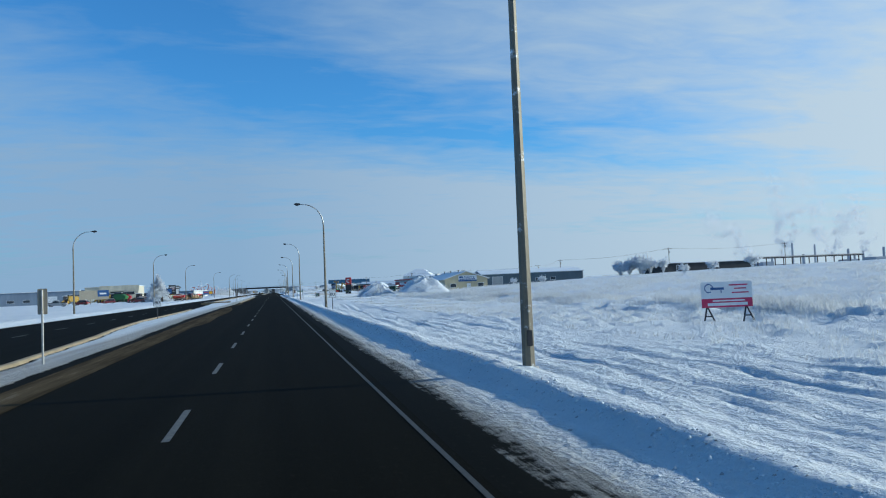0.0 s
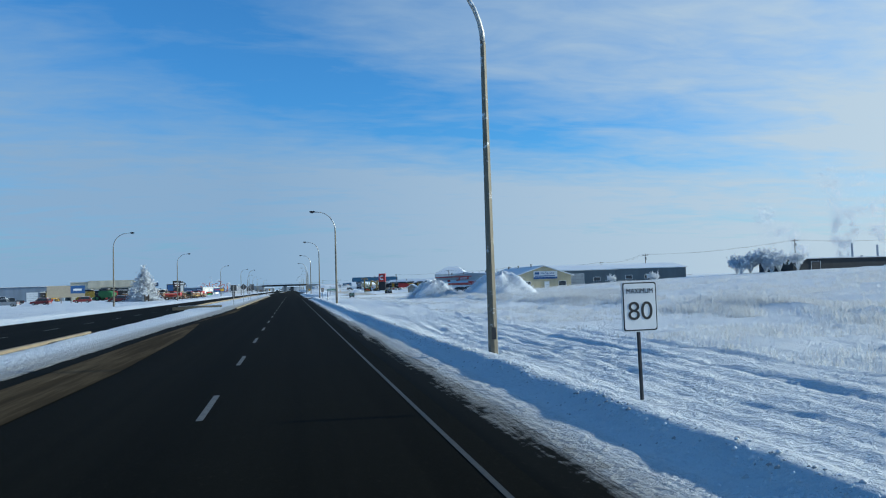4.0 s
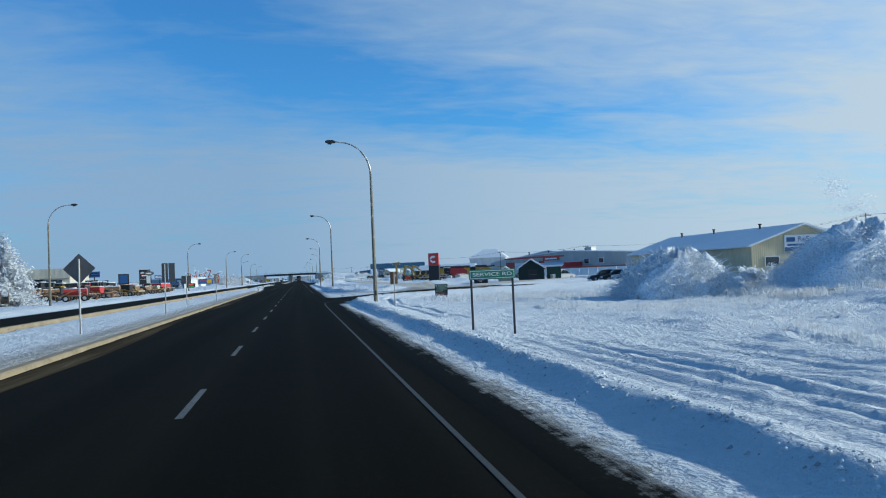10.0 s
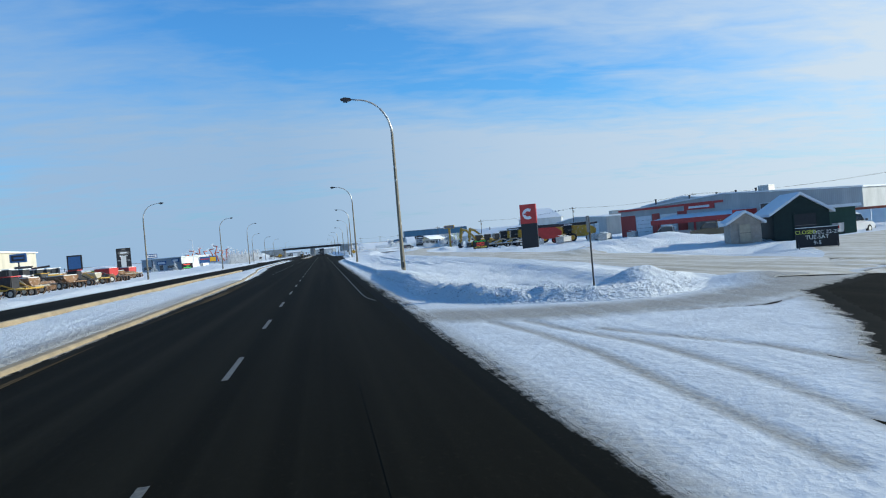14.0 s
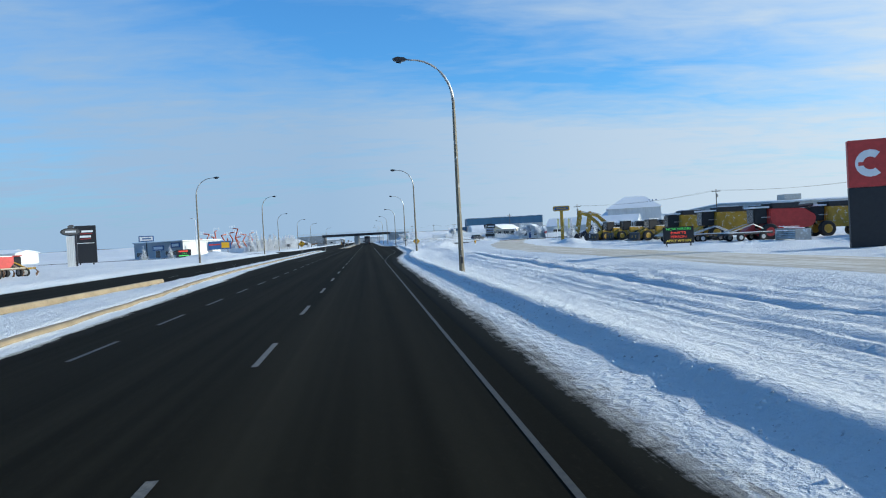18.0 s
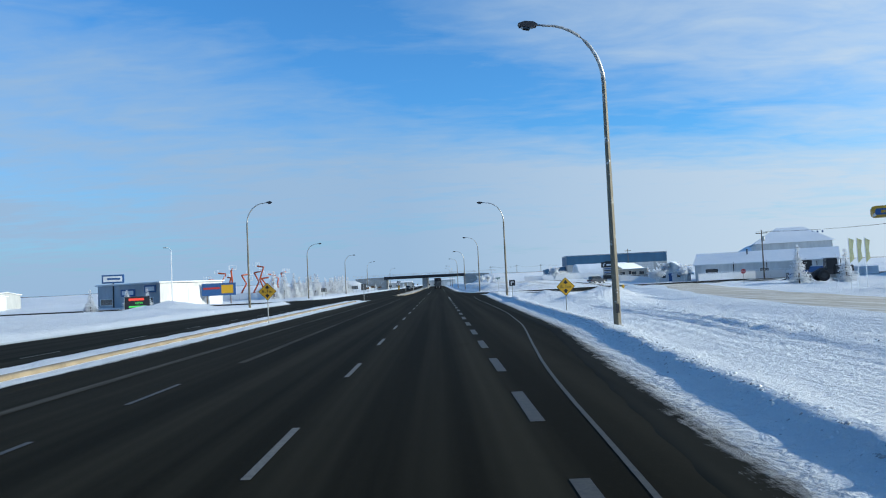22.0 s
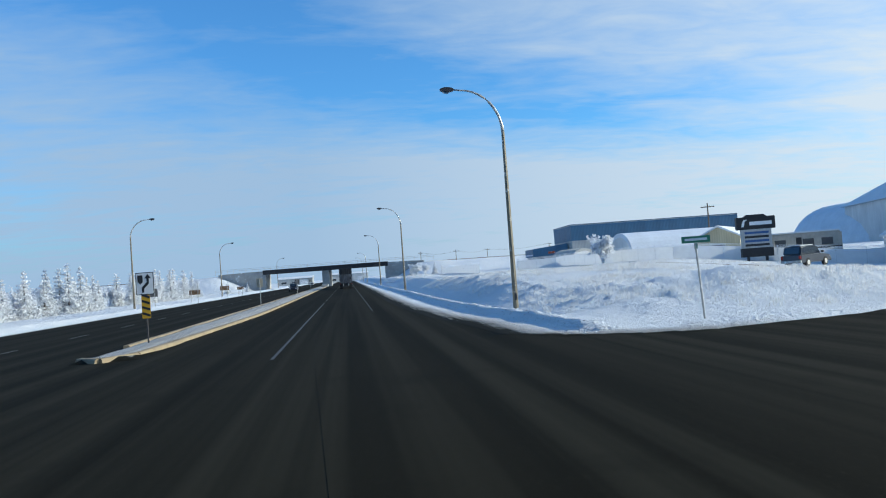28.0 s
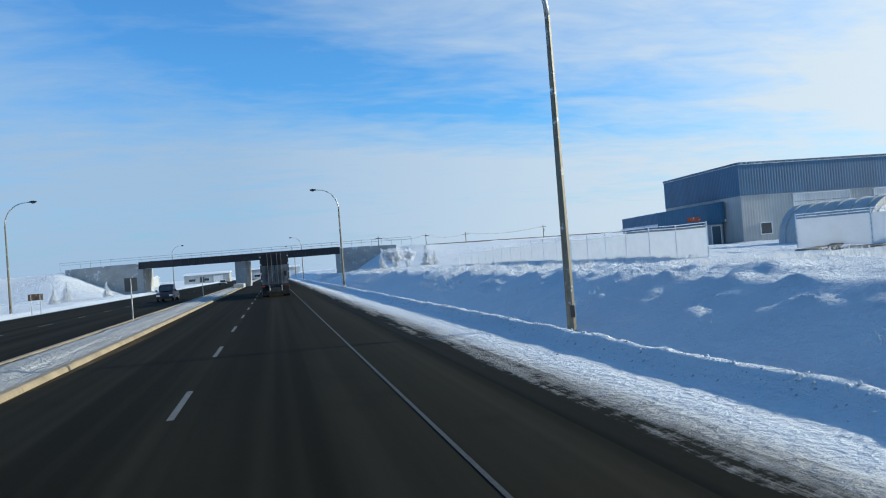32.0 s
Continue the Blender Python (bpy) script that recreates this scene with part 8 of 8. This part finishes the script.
# far verge yard: rows of used machines
def implement(x, y, rz, m, label, seed):
    """Used seeder or tillage tool: frame, shanks, hopper or roller, wheels, low folded wings."""
    r = random.Random(seed)
    i = thing("farm_implement", x, y, ground_z(x, y), rz, label, "farm machine", group="used machines in the far yard")
    L = r.uniform(1.8, 3.0)
    for u in (-1.4, 1.4):
        bm = bmesh.new()
        tube(bm, [(u, -L, 0.9), (u, L, 0.9)], 0.10, 5)
        part("frame_bar", bm, m, i)
    for v in np.linspace(-L, L, 4):
        bm = bmesh.new()
        tube(bm, [(-1.5, v, 0.95), (1.5, v, 0.95)], 0.09, 5)
        part("cross_bar", bm, m, i)
        for u in (-1.0, 0.1, 1.1):
            bm = bmesh.new()
            tube(bm, [(u, v, 0.9), (u, v - 0.35, 0.5), (u, v - 0.1, 0.05)], 0.06, 4)
            part("shank", bm, RUST, i)
    kind = seed % 4
    if kind in (0, 2):
        w, top = r.uniform(0.9, 1.3), r.uniform(1.7, 2.4)
        bm = bmesh.new()
        prism(bm, [(-w * 0.5, 1.0), (w * 0.5, 1.0), (w, 1.5), (w, top), (-w, top), (-w, 1.5)], -L * 0.6, L * 0.6)
        h = part("hopper", bm, r.choice((YELLOW, RUST, RED, GREEN, DARK_STEEL, TAN)), i)
        boxpart("snow_cover", (-w * 0.92, w * 0.92, -L * 0.56, L * 0.56, top, top + 0.10), CLEAN_SNOW, h)
    elif kind == 1:
        for v in (-L * 0.55, L * 0.45):
            bm = bmesh.new()
            tube(bm, [(-1.7, v, 0.75), (-1.6, v, 0.75), (1.6, v, 0.75), (1.7, v, 0.75)], [0.45, 0.62, 0.62, 0.45], 12)
            part("roller", bm, RUST, i)
    else:
        boxpart("cab", (-0.7, 0.7, -0.8, 0.6, 1.0, 2.3), DARK_STEEL, i, "", 0.08)
        boxpart("bonnet", (-0.55, 0.55, 0.6, 2.0, 0.9, 1.6), m, i, "", 0.08)
        boxpart("roof", (-0.78, 0.78, -0.9, 0.7, 2.303, 2.42), YELLOW if seed % 3 else RED, i)
    for s in (-1, 1):
        bm = bmesh.new()
        tube(bm, [(s * 1.4, -L * 0.6, 0.95), (s * 1.1, 0, 1.45 + 0.5 * r.random()), (s * 1.4, L * 0.6, 0.95)], 0.09, 5)
        part("wing", bm, m, i)
        for v in (-L * 0.5, L * 0.45):
            wheel(i, s * 1.7, v, 0.5, 0.5, 0.32)


rr = random.Random(12)
for k in range(54):
    row_i = k % 3
    y = 356 + (k // 3) * 6.2 + rr.uniform(-1, 1)
    x = -33.5 - row_i * 7.0 - rr.uniform(0, 2) - max(0, (y - 420)) * 0.12
    if k % 3 == 2:
        wheel_loader(x, y, rr.uniform(60, 120), rr.choice((YELLOW, DARK_STEEL, RUST)), "used tractor with snow on its bonnet in the far yard", rr.random() < 0.5, "tractor")
    else:
        implement(x, y, rr.uniform(40, 130), rr.choice((RUST, RUST, RUST, TAN, DARK_STEEL, DARK_STEEL, YELLOW)), "used tillage machine dusted with snow", k)
for k, (x, y) in enumerate(((-66, 410), (-74, 420), (-70, 440), (-80, 450), (-60, 460), (-90, 430))):
    combine(x, y, 70 + 10 * k, (GREEN, YELLOW, RED, GREEN, RED, YELLOW)[k], "used combine harvester in the far yard, snow on top")
s = thing("boulder", -38.0, 336, ground_z(-38, 336), 20, "dark wooden cable drum leaning by the spruce", "cable drum")
bm = bmesh.new()
tube(bm, [(-0.5, 0, 0.95), (-0.4, 0, 0.95)], 0.95, 16)
tube(bm, [(0.4, 0, 0.95), (0.5, 0, 0.95)], 0.95, 16)
tube(bm, [(-0.4, 0, 0.95), (0.4, 0, 0.95)], 0.5, 12)
part("drum", bm, WOOD, s)
s.name = "cable_drum"


def boom_lift(x, y, rz, reach, label):
    b = thing("boom_lift", x, y, ground_z(x, y), rz, label, "boom lift", group="boom lifts in the rental yard")
    boxpart("chassis", (-1.1, 1.1, -1.6, 1.6, 0.5, 1.0), ORANGE, b, "", 0.05)
    boxpart("turret", (-0.8, 0.8, -1.5, 0.9, 1.0, 1.9), ORANGE, b, "", 0.08)
    for s in (-1, 1):
        for v in (-1.1, 1.1):
            wheel(b, s * 1.0, v, 0.45, 0.45, 0.3)
    pts = [(0, -0.8, 1.9), (0, 0.9, 1.9 + reach * 0.5), (0, -0.5, 1.9 + reach * 0.95), (0, 1.6, 1.9 + reach)]
    for a, c in zip(pts, pts[1:]):
        bm = bmesh.new()
        tube(bm, [a, c], 0.22, 6)
        part("boom_section", bm, ORANGE, b)
    bk = boxpart("basket_floor", (-0.9, 0.9, 1.6, 2.4, 1.7 + reach, 1.78 + reach), FROST, b)
    for u, v in ((-0.9, 1.6), (0.9, 1.6), (-0.9, 2.4), (0.9, 2.4)):
        boxpart("basket_post", (u - 0.03, u + 0.03, v - 0.03, v + 0.03, 1.78 + reach, 2.8 + reach), FROST, bk)
    boxpart("basket_rail", (-0.9, 0.9, 1.57, 1.63, 2.75 + reach, 2.82 + reach), FROST, bk)


for k, (x, y, r2) in enumerate(((-56, 652, 4.0), (-58.5, 655, 5.0), (-60, 650, 3.4), (-54.5, 648, 5.6), (-52, 664, 5.2), (-53.5, 656, 4.6), (-51, 652, 3.2), (-48, 655, 6.4), (-46, 660, 4.4), (-43.5, 654, 3.4), (-44.5, 664, 4.8), (-49.5, 662, 3.6))):
    boom_lift(x, y, 40 + 55 * k, r2 * 1.15, "orange boom lift folded up, rimed, in a rental yard")
panel_fence([(-58, 645), (-40, 632)], 1.7, "frosted yard fence beside the boom lifts", 3.0, False)
s = thing("yard_lamp", -46.2, 581, ground_z(-46.2, 581), 0, "slim white yard lamp with a short arm", "street lamp")
bm = bmesh.new()
tube(bm, [(0, 0, 0), (0, 0, 10.2), (-0.2, 0, 10.6), (-0.8, 0, 10.7)], [0.12, 0.08, 0.06, 0.05], 8)
part("pole", bm, FROST, s)
boxpart("luminaire", (-1.3, -0.75, -0.15, 0.15, 10.6, 10.78), GALV, s)


# ---- refinery and its steam, far away ----
ref = thing("refinery", 620, 880, ground_z(620, 880) - 1, 0, "distant refinery stacks, tinted pale blue-grey for haze", "refinery")
rr = random.Random(3)
# distance haze is put into this pale blue-grey base colour
HAZE_TINT = plain("haze_tinted_steel", (0.34, 0.38, 0.43), 0.8, 0, 0.15, 0.05)
for k in range(16):
    bm = bmesh.new()
    u, v, hh, r0 = rr.uniform(-90, 330), rr.uniform(-30, 60), rr.uniform(10, 34), rr.uniform(0.8, 2.4)
    tube(bm, [(u, v, 0), (u, v, hh)], [r0, r0 * 0.7], 8)
    part("stack", bm, HAZE_TINT, ref)
for k in range(9):
    u, w, hh = -80 + k * 45 + rr.uniform(-10, 10), rr.uniform(14, 34), rr.uniform(6, 13)
    boxpart("process_block", (u, u + w, -10, 10, 0, hh), HAZE_TINT, ref)
STEAM = Mat("steam", 1.0, 0, 0.0)
STEAM.color((0.97, 0.97, 0.97))
letting_light(STEAM.m, 0.55, (0.97, 0.97, 0.97))


def plume(x, y, z, height, drift, seed):
    """Drops of condensed steam, thick in billows along the plume's line and thinning outwards."""
    rg = np.random.default_rng(seed)
    n = 6500
    t = rg.uniform(0, 1, n) ** 0.8
    lump = np.floor(t * 22)
    shift = rg.normal(0, 1, (23, 3))[lump.astype(int)]
    r0 = 4.5 + 13 * t
    off = rg.normal(0, 1, (n, 3))
    off /= np.linalg.norm(off, axis=1, keepdims=True)
    c = off * (r0 * rg.beta(1.6, 2.2, n))[:, None] * 1.25 + shift * (r0 * 0.45)[:, None]
    c += np.stack([x + drift * t ** 1.4, np.full(n, float(y)), z + height * t], 1)
    keep = fnoise(c[:, 0], c[:, 2] + c[:, 1] * 0.3, 11, seed, 3) > -0.16 - 0.25 * (1 - t)
    v, f = leaf_cards(rg, c[keep & (rg.uniform(0, 1, n) > 0.35 * t)], 0.50, flat=1.0)
    ob = new("steam_plume", array_mesh("steam_plume", v, f, STEAM.m, False))
    tagged(ob, "white steam plume drifting over the refinery", "steam", kind="stuff")


for k, (x, y, hh, dr) in enumerate(((585, 880, 55, -60), (640, 890, 105, -10), (655, 900, 95, 30), (700, 880, 80, -35), (725, 900, 70, 40), (780, 900, 75, -30), (850, 880, 90, -40), (930, 880, 85, 30))):
    plume(x, y, 18, hh, dr, k + 2)
